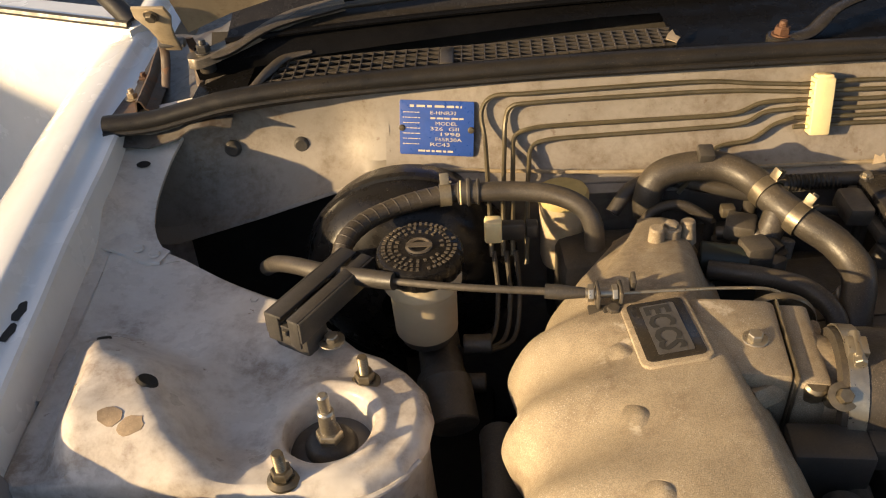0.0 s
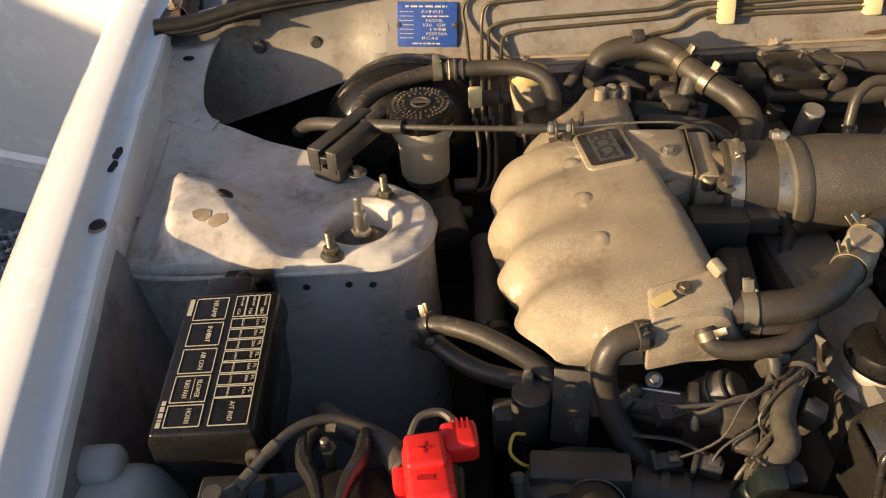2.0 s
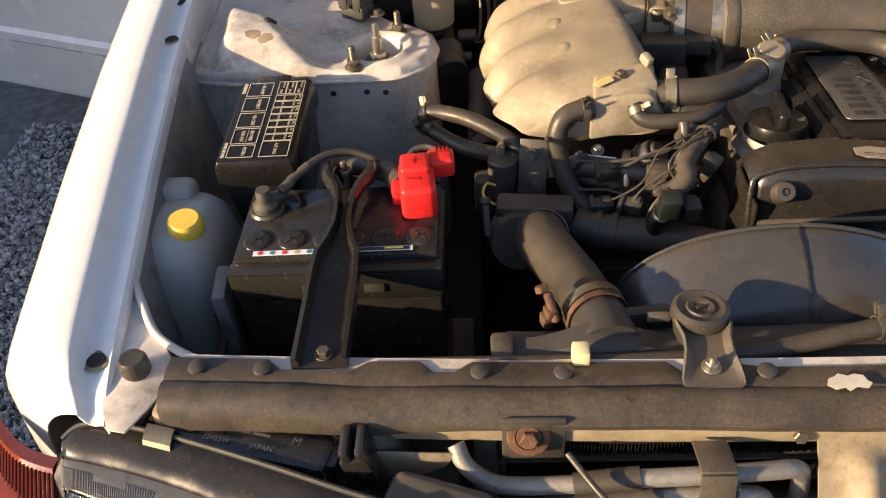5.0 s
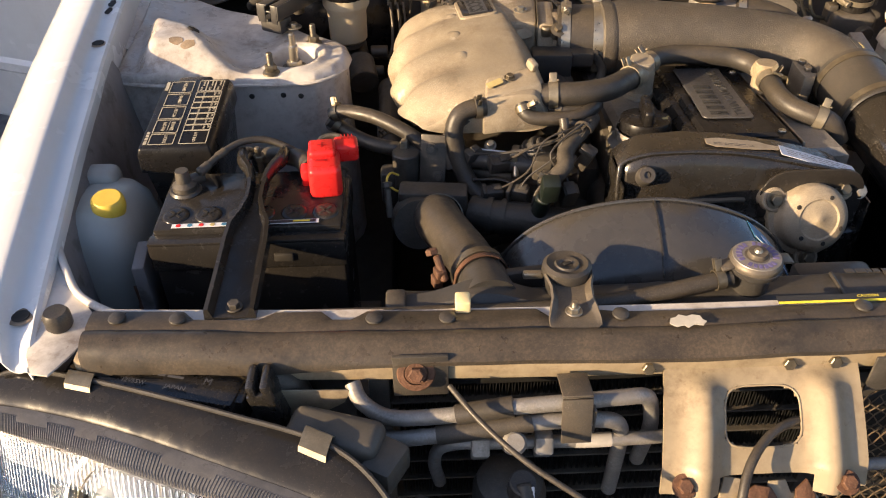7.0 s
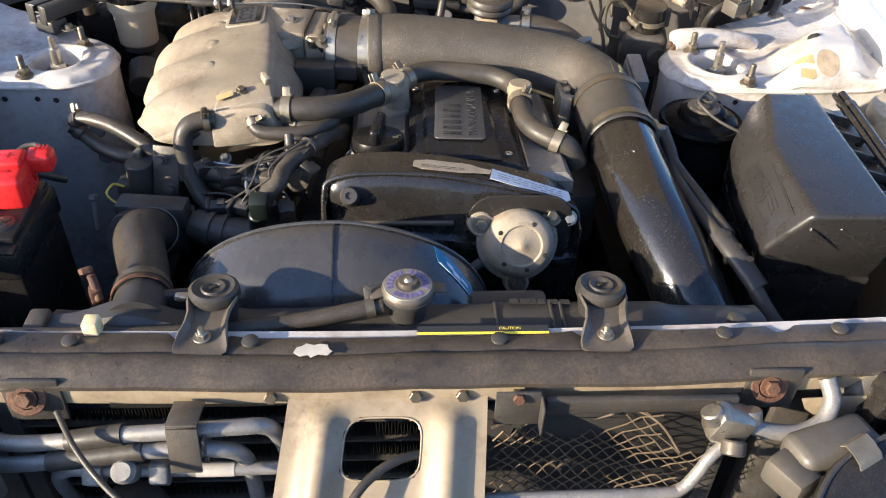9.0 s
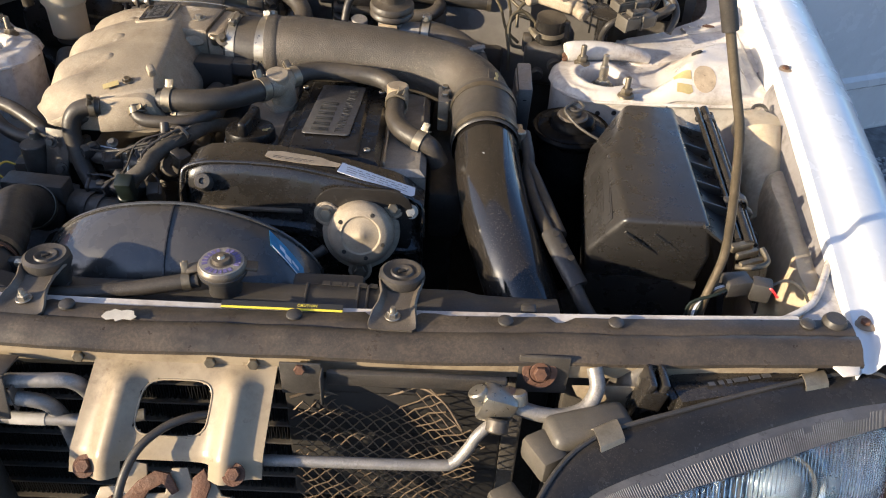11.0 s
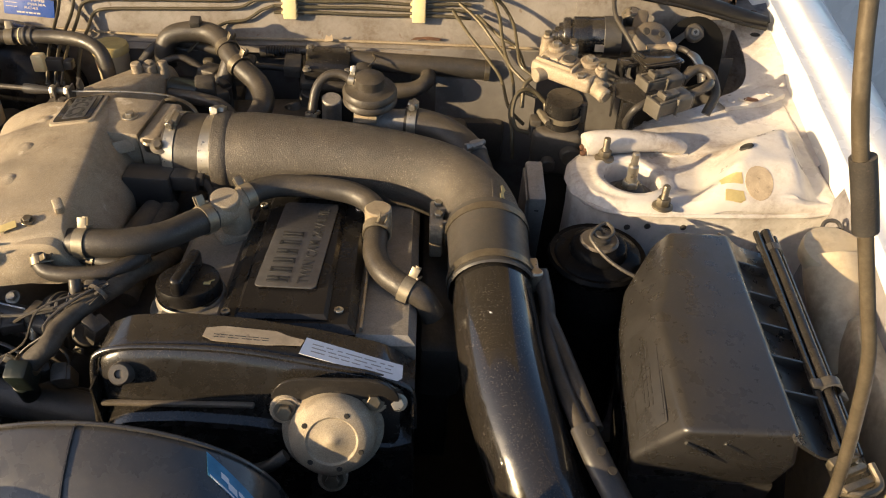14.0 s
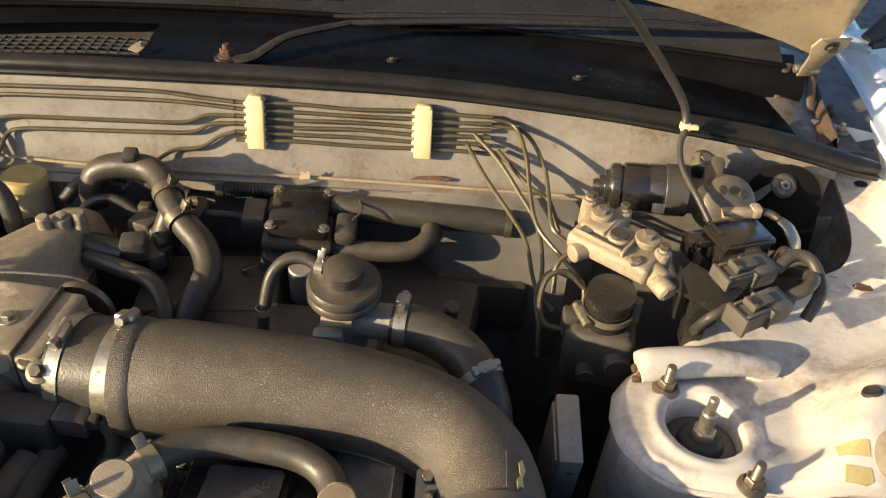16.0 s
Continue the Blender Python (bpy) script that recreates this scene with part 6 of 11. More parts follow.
part("pinch_clip", spring_clip((-0.020, -0.141, 0.810), (0.62, 0.75, -0.1), 0.0160, 60), M_CLAMP, bh, "cream pinch clip")
el = part("elbow", join(tube([(-0.022, -0.143, 0.809), (-0.008, -0.126, 0.808), (0.002, -0.112, 0.804), (0.004, -0.108, 0.770)], [0.0135, 0.0165, 0.0175, 0.0175], seg=20), cyl((-0.003, -0.116, 0.80), (-0.001, -0.120, 0.8265), 0.0165), tube([(0.000, -0.112, 0.805), (0.010, -0.098, 0.806), (0.018, -0.088, 0.806)], 0.0145, seg=18), box((0.0, -0.105, 0.770), (0.05, 0.05, 0.012), rz=35, b=0.005)), M_CAST, bh, "cast alloy breather elbow")
bh2 = thing("breather_hose", (0.10, -0.07, 0.76), "black breather hose across the cam covers", "hose")
part("hose", tube([(0.012, -0.096, 0.806), (0.028, -0.078, 0.807), (0.055, -0.066, 0.806), (0.10, -0.066, 0.804), (0.135, -0.073, 0.803), (0.158, -0.088, 0.801), (0.170, -0.110, 0.800)], 0.0135, seg=20), M_RUBBER, bh2)
part("pinch_clip", spring_clip((0.016, -0.091, 0.8065), (0.7, 0.7, 0), 0.0142, 40), M_CLAMP, bh2)
part("hose", tube([(0.171, -0.128, 0.800), (0.170, -0.150, 0.798), (0.171, -0.180, 0.796), (0.182, -0.205, 0.793), (0.203, -0.224, 0.790), (0.222, -0.232, 0.784), (0.236, -0.236, 0.76)], 0.0135, seg=20), M_DUSTHOSE, bh2, "dusty brown breather hose")
part("elbow", join(cyl((0.171, -0.122, 0.775), (0.171, -0.120, 0.8165), 0.0155), tube([(0.169, -0.105, 0.800), (0.171, -0.122, 0.802), (0.171, -0.140, 0.800)], 0.0145, seg=18)), M_CREAM, bh2, "dusty elbow with clamp")
part("pinch_clip", spring_clip((0.170, -0.141, 0.799), (0, -1, -0.1), 0.0145, 70), M_CLAMP, bh2)
part("pinch_clip", spring_clip((0.208, -0.2265, 0.789), (0.85, -0.42, -0.2), 0.0145, 60), M_CLAMP, bh2)

# ---- radiator and front end ----
rad = thing("radiator", (0.03, -0.545, 0.30), "black radiator with moulded top tank and pressure cap", "radiator")
rows = []
for k in range(49):
    x = -0.330 + k * 0.70 / 48
    e = min(1.0, (k + 0.4) / 2.5, (48 - k + 0.4) / 2.5)
    rib = 0.0012 * (k % 6 == 0)
    zt = 0.782 + 0.003 * math.sin(x * 7) + rib - 0.006 * (x > 0.27)
    rows.append([(x, -0.512, 0.715), (x, -0.5105 + 0.004 * (1 - e), zt - 0.022), (x, -0.514, zt - 0.008), (x, -0.523, zt - 0.001 * 1 - 0.004 * (1 - e)), (x, -0.540, zt), (x, -0.556, zt - 0.002), (x, -0.568, zt - 0.008), (x, -0.571, zt - 0.02), (x, -0.571, 0.715)])
tank = part("top_tank", grid(rows, 0.003), M_BLACK, rad, "black plastic top tank")
part("core", join(box((0.02, -0.541, 0.52), (0.70, 0.045, 0.40), b=0.004), box((0.02, -0.541, 0.722), (0.70, 0.064, 0.012), b=0.003)), M_FIN, rad)
part("tank_words", bars(pose(0.115, -0.5265, 0.7865, -8, 0, -2), 0.06, 0.010, 1, 12, 0.7, 0.0008), M_BLACK, tank)
for x in (0.10, 0.155, 0.165):
    part("tank_rib", box((x, -0.545, 0.785), (0.003, 0.045, 0.004), b=0.001), M_BLACK, tank)
part("tank_lug", box((0.335, -0.553, 0.786), (0.016, 0.014, 0.014), b=0.003), M_BLACK, tank)
part("filler_neck", lathe([(0.017, -0.05), (0.018, -0.01), (0.020, -0.006), (0.025, -0.003), (0.026, 0.002), (0.024, 0.003)], (0.014, -0.534, 0.809), (0, 0, 1), 32), M_BLACK, rad)
rcp = part("pressure_cap", join(lathe([(0, 0.0135), (0.009, 0.0135), (0.0095, 0.012), (0.0095, 0.0085), (0.0225, 0.0075), (0.0250, 0.005), (0.0255, 0.002), (0.0245, -0.002), (0.019, -0.004), (0.017, -0.012)], (0.014, -0.534, 0.812), (0, 0, 1), 36), box((0.0415, -0.531, 0.813), (0.018, 0.015, 0.0035), rz=8, ry=10, b=0.0015), box((-0.0135, -0.537, 0.813), (0.018, 0.015, 0.0035), rz=8, ry=-10, b=0.0015)), M_MOUNT, rad, "worn metal pressure cap with violet print")
part("cap_ring", lathe([(0.0115, 0.0), (0.012, 0.0007), (0.0228, 0.0003), (0.0232, -0.0004)], (0.014, -0.534, 0.8198), (0, 0, 1), 36), M_TUBE, rcp, "pale printed ring")
vio = []
for k in range(22):
    a = 2 * math.pi * k / 22
    if k % 7 != 6:
        vio.append(box((0.014 + 0.0172 * math.cos(a), -0.534 + 0.0172 * math.sin(a), 0.8206), (0.0034, 0.0058, 0.0004), rz=math.degrees(a) + 90, b=0))
part("cap_print", join(*vio), M_VIOLET, rcp)
part("cap_rivet", lathe([(0, 0.003), (0.003, 0.0026), (0.0045, 0)], (0.014, -0.534, 0.8252), (0, 0, 1), 16), M_STEEL, rcp)
oh = thing("overflow_hose", (-0.13, -0.555, 0.77), "dusty thin overflow hose lying along the radiator", "hose")
part("hose", tube([(-0.010, -0.541, 0.800), (-0.035, -0.545, 0.797), (-0.08, -0.552, 0.792), (-0.13, -0.560, 0.790), (-0.20, -0.566, 0.790), (-0.30, -0.568, 0.791), (-0.40, -0.566, 0.791), (-0.47, -0.565, 0.790)], [0.0085, 0.0085, 0.0085, 0.008, 0.0075, 0.0075, 0.0065, 0.005], seg=14), M_DUSTHOSE, oh)
part("clip", spring_clip((-0.022, -0.543, 0.799), (1, 0.15, 0.1), 0.009, 60, 0.009), M_BRASS, oh)
part("hose_holder", box((-0.272, -0.572, 0.803), (0.014, 0.016, 0.022), b=0.002), M_CLIP, oh, "cream plastic hose holder")
# radiator mounts
for mx, bx, by, tw in ((-0.169, -0.171, -0.588, 2), (0.201, 0.195, -0.590, -3)):
    mt = thing("radiator_mount", (mx, -0.56, 0.795), "grey steel radiator mount with round rubber bush", "mounting bracket", group="radiator mounts")
    secs = ((-0.512, 0.010, 0.8070), (-0.516, 0.017, 0.8075), (-0.530, 0.0225, 0.8080), (-0.546, 0.0215, 0.8075), (-0.560, 0.0180, 0.8065), (-0.574, 0.0180, 0.8055), (-0.586, 0.0205, 0.8048), (-0.598, 0.0235, 0.8042), (-0.604, 0.0235, 0.8038), (-0.607, 0.020, 0.8035))
    rows = []
    for y, w, z in secs:
        lip = 0.0065 * sstep(-0.52, -0.545, y) * (1 - sstep(-0.588, -0.604, y))
        rows.append([(mx + u * w + (bx - mx) * sstep(-0.55, -0.60, y), y, z + lip * max(0.0, abs(u) - 0.72) / 0.28) for u in (-1, -0.94, -0.84, -0.72, -0.3, 0.3, 0.72, 0.84, 0.94, 1)])
    part("bracket", grid(rows, 0.0026), M_MOUNT, mt)
    part("rubber_bush", lathe([(0, 0.004), (0.006, 0.004), (0.0075, 0.0055), (0.011, 0.006), (0.0125, 0.004), (0.015, 0.0045), (0.020, 0.0065), (0.0235, 0.004), (0.0245, -0.003), (0.021, -0.012), (0.018, -0.035), (0, -0.035)], (mx, -0.532, 0.811), (0, 0.08, 1), 36), M_RUBBER, mt, "round ribbed rubber bush")
    part("bush_slot", box((mx, -0.532, 0.8165), (0.008, 0.003, 0.002), rz=20, b=0.0005), M_STEELDARK, mt)
    part("bolt", bolt_bm((bx, by, 0.8055), (0, 0, 1), 0.0055, 0.005, 0.008, stud=0.005), M_STEEL, mt)
# fan shroud
sh = thing("fan_shroud", (-0.06, -0.47, 0.50), "dusty black plastic fan shroud, arched over the fan", "fan shroud")
def shroud_row(y, drop, s=1.0):
    """The arch at y, drop metres under its rim."""
    out = []
    for k in range(41):
        a = radians(180 - k * 180 / 40)
        c, si = math.cos(a), math.sin(a)
        x = -0.062 + (0.170 if c < 0 else 0.172) * s * (abs(c) ** 0.95) * (1 if c > 0 else -1)
        z = 0.650 + 0.167 * max(0.0, si) ** 0.60 * s - drop * (0.4 + 0.6 * si)
        out.append((x, y, z - 0.012 * max(0.0, x + 0.05) / 0.15))
    return out
part("shell", grid([shroud_row(-0.512, 0.060), shroud_row(-0.508, 0.047), shroud_row(-0.496, 0.031), shroud_row(-0.476, 0.016), shroud_row(-0.455, 0.006), shroud_row(-0.440, 0.001), shroud_row(-0.435, 0.0), shroud_row(-0.431, 0.002), shroud_row(-0.430, 0.008), shroud_row(-0.432, 0.02, 0.985)], 0.003), M_SHROUD, sh)
part("rim_bead", tube([(q[0], -0.4335, q[2] + 0.001) for q in shroud_row(-0.434, 0.0)[3:-3:2]], 0.0022, seg=8, per=3), M_SHROUD, sh)
part("seam_flange", grid([[(-0.062 + dx, y, z) for dx in (-0.0008, 0.0008)] for y, z in ((-0.508, 0.773), (-0.496, 0.7895), (-0.476, 0.8035), (-0.455, 0.8135), (-0.437, 0.8190))], 0.0022), M_COVER, sh)
part("shroud_foot", box((-0.215, -0.508, 0.73), (0.06, 0.012, 0.12), rz=8, b=0.004), M_BLACK, sh)
part("shroud_foot", box((0.118, -0.500, 0.735), (0.08, 0.03, 0.07), b=0.006), M_BLACK, sh)
def shroud_z(x, y):
    c = min(1.0, abs(x + 0.062) / 0.172) ** (1 / 0.95)
    si = math.sqrt(max(0.0, 1 - c * c))
    drop = float(np.interp(y, (-0.512, -0.508, -0.496, -0.476, -0.455, -0.440, -0.435), (0.060, 0.047, 0.031, 0.016, 0.006, 0.001, 0.0)))
    return 0.650 + 0.167 * si ** 0.60 - drop * (0.4 + 0.6 * si) - 0.012 * max(0.0, x + 0.05) / 0.15


def shroud_patch(u0, u1, v0, v1, lift):
    """A thin label that lies on the shroud; u runs outward along it, v down it."""
    rows = []
    for i in range(7):
        u = u0 + (u1 - u0) * i / 6
        row = []
        for j in range(4):
            v = v0 + (v1 - v0) * j / 3
            x, y = 0.043 + 0.040 * u + 0.004 * v, -0.4385 - 0.020 * u - 0.018 * v
            row.append((x, y, shroud_z(x, y) + lift))
        rows.append(row)
    return grid(rows, 0.0004)


sk = part("blue_sticker", shroud_patch(0, 1, 0, 1, 0.0012), M_BLUEST, sh, "peeling blue and white sticker")
for u0, u1, v0, v1 in ((0.30, 0.46, 0.35, 0.60), (0.44, 0.62, 0.50, 0.78), (0.66, 0.84, 0.45, 0.62), (0.05, 0.95, 0.90, 0.97)):
    part("sticker_white", shroud_patch(u0, u1, v0, v1, 0.0018), M_PAPER, sk)
part("cooling_fan", join(cyl((-0.06, -0.47, 0.60), (-0.06, -0.40, 0.60), 0.06), *[box((-0.06 + 0.1 * math.cos(k * math.pi / 3.5), -0.455, 0.60 + 0.1 * math.sin(k * math.pi / 3.5)), (0.13, 0.012, 0.05), ry=-math.degrees(k * math.pi / 3.5), rx=0, b=0.003) for k in range(7)]), M_BLACK, engine, "black engine fan")
# upper radiator hose with thermostat housing
uh = thing("radiator_hose", (-0.28, -0.45, 0.70), "thick dusty black upper radiator hose", "hose")
part("hose", tube([(-0.280, -0.312, 0.705), (-0.286, -0.332, 0.727), (-0.289, -0.356, 0.746), (-0.285, -0.386, 0.757), (-0.273, -0.420, 0.762), (-0.260, -0.456, 0.768), (-0.252, -0.490, 0.774), (-0.248, -0.512, 0.778)], [0.026, 0.027, 0.0275, 0.0275, 0.0265, 0.0255, 0.0255, 0.026], seg=28), M_DUSTHOSE, uh)
part("hose_clamp", band((-0.251, -0.495, 0.776), (0.25, -0.95, 0.15), 0.0280, 0.010, 0.0013), M_BRASS, uh, "tarnished clamp band")
part("hose_clamp", band((-0.249, -0.506, 0.7775), (0.25, -0.95, 0.15), 0.0282, 0.006, 0.0013), M_RUST, uh, "rusty clamp band")
part("clamp_screw", join(cyl((-0.286, -0.514, 0.783), (-0.294, -0.500, 0.806), 0.0042, seg=12), hexa((-0.298, -0.499, 0.806), (-0.25, 0.5, 0.85), 0.0065, 0.006), box((-0.291, -0.508, 0.790), (0.011, 0.013, 0.010), rz=20, b=0.002), box((-0.294, -0.503, 0.775), (0.010, 0.012, 0.014), rz=20, b=0.002)), M_RUST, uh, "rusty clamp screw")
part("neck", tube([(-0.249, -0.505, 0.777), (-0.246, -0.525, 0.780), (-0.244, -0.545, 0.780)], [0.0262, 0.0262, 0.030], seg=28), M_BLACK, rad, "black tank neck")
part("neck_saddle", grid([[(x, -0.5715, 0.745), (x, -0.5705, 0.772 + 0.012 * math.exp(-((x + 0.25) / 0.05) ** 2)), (x, -0.555, 0.784 + 0.018 * math.exp(-((x + 0.25) / 0.045) ** 2)), (x, -0.535, 0.785 + 0.020 * math.exp(-((x + 0.25) / 0.04) ** 2)), (x, -0.52, 0.770)] for x in np.linspace(-0.345, -0.15, 21)], 0.003), M_BLACK, tank)
part("tank_clip", box((-0.335, -0.545, 0.780), (0.02, 0.03, 0.022), b=0.004), M_GREY, rad)
part("tank_clip", box((-0.20, -0.523, 0.796), (0.020, 0.008, 0.007), b=0.002), M_STEEL, rad)
th = part("thermostat_housing", join(tube([(-0.310, -0.338, 0.722), (-0.312, -0.312, 0.712), (-0.300, -0.290, 0.705), (-0.26, -0.280, 0.690)], [0.031, 0.033, 0.034, 0.032], seg=26), box((-0.292, -0.300, 0.735), (0.085, 0.03, 0.03), rz=-6, b=0.004)), M_GREY, engine, "grimy alloy water outlet")
part("hose_clamp", band((-0.286, -0.334, 0.729), (0.12, -0.7, 0.7), 0.0282, 0.008, 0.0014), M_BRASS, uh)
part("clamp_screw", join(cyl((-0.345, -0.345, 0.74), (-0.347, -0.330, 0.772), 0.004, seg=10), hexa((-0.347, -0.329, 0.773), (0, 0.5, 0.85), 0.006, 0.006)), M_GREY, uh)
wp = part("water_pipe", tube([(-0.245, -0.300, 0.712), (-0.215, -0.312, 0.712), (-0.17, -0.322, 0.712), (-0.12, -0.330, 0.705), (-0.08, -0.335, 0.70)], 0.021, seg=20), M_GREY, engine, "grimy alloy water pipe")
for x, y in ((-0.222, -0.309), (-0.205, -0.314)):
    part("hose_clamp", band((x, y, 0.712), (1, -0.3, 0), 0.0222, 0.007), M_GREY, wp)
part("temperature_sensor", join(cyl((-0.165, -0.325, 0.72), (-0.160, -0.338, 0.758), 0.010), box((-0.155, -0.342, 0.772), (0.022, 0.020, 0.034), rx=20, b=0.004)), M_GREEN, engine, "dark green plug on the water outlet")
part("dipstick", tube([(-0.335, -0.262, 0.745), (-0.345, -0.268, 0.752), (-0.349, -0.285, 0.750), (-0.338, -0.292, 0.742), (-0.327, -0.286, 0.736), (-0.329, -0.275, 0.738)], 0.0015, seg=8), M_YELLOW, engine, "yellow dipstick loop")

# condenser with fins, in front of the radiator
cond = thing("condenser", (0.0, -0.60, 0.30), "black air conditioning condenser with rows of thin fins", "condenser")
part("condenser_tube", box((0.0, -0.606, 0.747), (0.66, 0.018, 0.012), b=0.003), M_FIN, cond)
fins = []
for r in range(11):
    z = 0.735 - r * 0.030
    part("condenser_tube", box((-0.02, -0.606, z - 0.015), (0.66, 0.020, 0.0030), b=0.001), M_GREY, cond)
    if r < 8:
        for k in range(220):
            x = -0.335 + k * 0.003
            fins.append(box((x, -0.602, z), (0.0006, 0.018, 0.0272), rz=0, ry=(3.2 if k % 2 else -3.2), b=0))
tagged(part("fin_pack", join(*fins), M_FIN, cond), kind="stuff")
part("condenser_side", box((0.325, -0.606, 0.56), (0.02, 0.024, 0.40), b=0.003), M_GREY, cond)
part("condenser_side", box((-0.352, -0.606, 0.56), (0.02, 0.024, 0.40), b=0.003), M_GREY, cond)
# torn expanded mesh in front of the horn side
mesh = thing("wire_mesh", (0.19, -0.63, 0.60), "rusty expanded wire mesh, bent, in front of the condenser", "mesh screen")
def net(u, v):
    """u across, v down the screen."""
    bulge = 0.012 * math.sin(u * 21) * math.sin(v * 17 + 1)
    return Vector((0.090 + u, -0.622 - 0.10 * v + bulge - 0.02 * sstep(0.13, 0.2, u) * (1 - v * 3), 0.748 - v - 0.01 * math.sin(u * 16)))
strands = []
for i in range(-14, 24):
    for sgn in (1, -1):
        pts = []
        for k in range(19):
            v = k * 0.012
            u = i * 0.0145 + sgn * (v * 1.15 + (0.002 if k % 2 else -0.002))
            if 0 <= u <= 0.205 and v < 0.215 and not (u > 0.165 and v < 0.035) and not (0.0 < u < 0.13 and v < 0.02 + 0.012 * math.sin(u * 70)):
                pts.append(net(u, v))
            else:
                if len(pts) > 1:
                    strands.append(tube(pts, 0.0008, seg=5, per=1))
                pts = []
        if len(pts) > 1:
            strands.append(tube(pts, 0.0008, seg=5, per=1))
part("screen_edge", tube([net(0.002, 0.03), net(0.03, 0.022), net(0.07, 0.03), net(0.11, 0.018), net(0.135, 0.004), net(0.16, 0.012), net(0.18, 0.04)], 0.0016, seg=6), M_NET, mesh, "torn bent edge wire")
tagged(part("screen", join(*strands), M_NET, mesh, "thin twisted steel strands"), kind="stuff")
part("mesh_backing", box((0.20, -0.612, 0.64), (0.23, 0.008, 0.20), b=0.003), M_STEELDARK, cond)
# air conditioning pipes
def pipe_run(label, pts, r, mat=None, n="pipe"):
    t = thing("cooling_pipe", pts[0], label, "pipe")
    part(n, tube(pts, r, seg=16), mat or M_TUBE, t)
    return t
p1 = pipe_run("corroded alloy air conditioning pipe", [(-0.375, -0.628, 0.765), (-0.368, -0.640, 0.755), (-0.352, -0.648, 0.745), (-0.33, -0.652, 0.742), (-0.28, -0.655, 0.748), (-0.24, -0.657, 0.757), (-0.19, -0.658, 0.762), (-0.135, -0.655, 0.763), (-0.112, -0.650, 0.757), (-0.103, -0.644, 0.735), (-0.098, -0.640, 0.70), (-0.10, -0.63, 0.64)], 0.0074)
part("foam_sleeve", tube([(-0.282, -0.655, 0.7475), (-0.26, -0.656, 0.753), (-0.232, -0.657, 0.7585)], 0.0096, seg=16), M_RUBBER, p1)
p2 = pipe_run("corroded alloy air conditioning pipe", [(-0.40, -0.64, 0.70), (-0.36, -0.657, 0.722), (-0.33, -0.662, 0.726), (-0.28, -0.664, 0.734), (-0.23, -0.665, 0.744), (-0.18, -0.665, 0.747), (-0.155, -0.664, 0.745), (-0.136, -0.660, 0.733), (-0.130, -0.655, 0.70), (-0.13, -0.65, 0.62)], 0.0074)
part("foam_sleeve", tube([(-0.30, -0.6635, 0.731), (-0.26, -0.6645, 0.738), (-0.215, -0.665, 0.746)], 0.0092, seg=16), M_RUBBER, p2)
pc = thing("pipe_clamp", (-0.178, -0.665, 0.735), "grey steel clamp over two pipes", "clamp")
part("strap", join(box((-0.178, -0.674, 0.756), (0.027, 0.003, 0.046), rx=-14, b=0.001), box((-0.178, -0.652, 0.7775), (0.027, 0.034, 0.003), rx=-12, b=0.001), box((-0.162, -0.662, 0.75), (0.003, 0.02, 0.03), b=0.001)), M_MOUNT, pc)
p3 = pipe_run("corroded alloy pipe with hexagon fittings", [(-0.298, -0.648, 0.64), (-0.303, -0.655, 0.68), (-0.298, -0.662, 0.71), (-0.280, -0.666, 0.722), (-0.255, -0.667, 0.722), (-0.20, -0.666, 0.719), (-0.15, -0.664, 0.716), (-0.09, -0.660, 0.713), (-0.05, -0.65, 0.712)], 0.0062)
for x in (-0.262, -0.205):
    part("hex_fitting", lathe([(0.006, -0.008), (0.0135, -0.008), (0.015, -0.006), (0.015, 0.006), (0.0135, 0.008), (0.006, 0.008)], (x, -0.667, 0.721), (1, 0, -0.03), 6), M_TUBE, p3, "steel hexagon fitting")
part("white_band", tube([(-0.175, -0.665, 0.7175), (-0.16, -0.6645, 0.7165), (-0.142, -0.6635, 0.7155)], 0.0068, seg=14), M_BOOT, p3)
part("service_port", join(cyl((-0.232, -0.667, 0.72), (-0.232, -0.680, 0.737), 0.011), lathe([(0.0, 0.003), (0.008, 0.003), (0.010, 0)], (-0.232, -0.681, 0.738), (0, -0.6, 0.8), 20)), M_TUBE, p3)
dr = thing("receiver_drier", (-0.235, -0.69, 0.45), "grimy round receiver drier with pressure switch", "drier")
part("canister", lathe([(0, 0.245), (0.018, 0.245), (0.030, 0.238), (0.034, 0.225), (0.034, 0.0), (0, 0.0)], (-0.235, -0.683, 0.45), (0, 0, 1), 28), M_GREY, dr)
part("pressure_switch", join(cyl((-0.228, -0.697, 0.685), (-0.226, -0.703, 0.712), 0.0125), cyl((-0.226, -0.704, 0.712), (-0.224, -0.715, 0.70), 0.007)), M_BLACK, dr)
part("switch_mark", box((-0.222, -0.711, 0.7075), (0.010, 0.002, 0.010), rx=-30, b=0.0005), M_PAPER, dr)
part("switch_lead", tube([(-0.224, -0.715, 0.70), (-0.220, -0.718, 0.66), (-0.222, -0.71, 0.60)], 0.0035, seg=8), M_RUBBER, dr)
rc2 = thing("release_cable", (-0.286, -0.65, 0.70), "thin black bonnet release cable", "cable")
part("cable", tube([(-0.288, -0.646, 0.776), (-0.262, -0.682, 0.768), (-0.228, -0.715, 0.757), (-0.185, -0.742, 0.742), (-0.12, -0.765, 0.70), (-0.06, -0.765, 0.66), (-0.03, -0.755, 0.65)], 0.0026, seg=10), M_RUBBER, rc2)
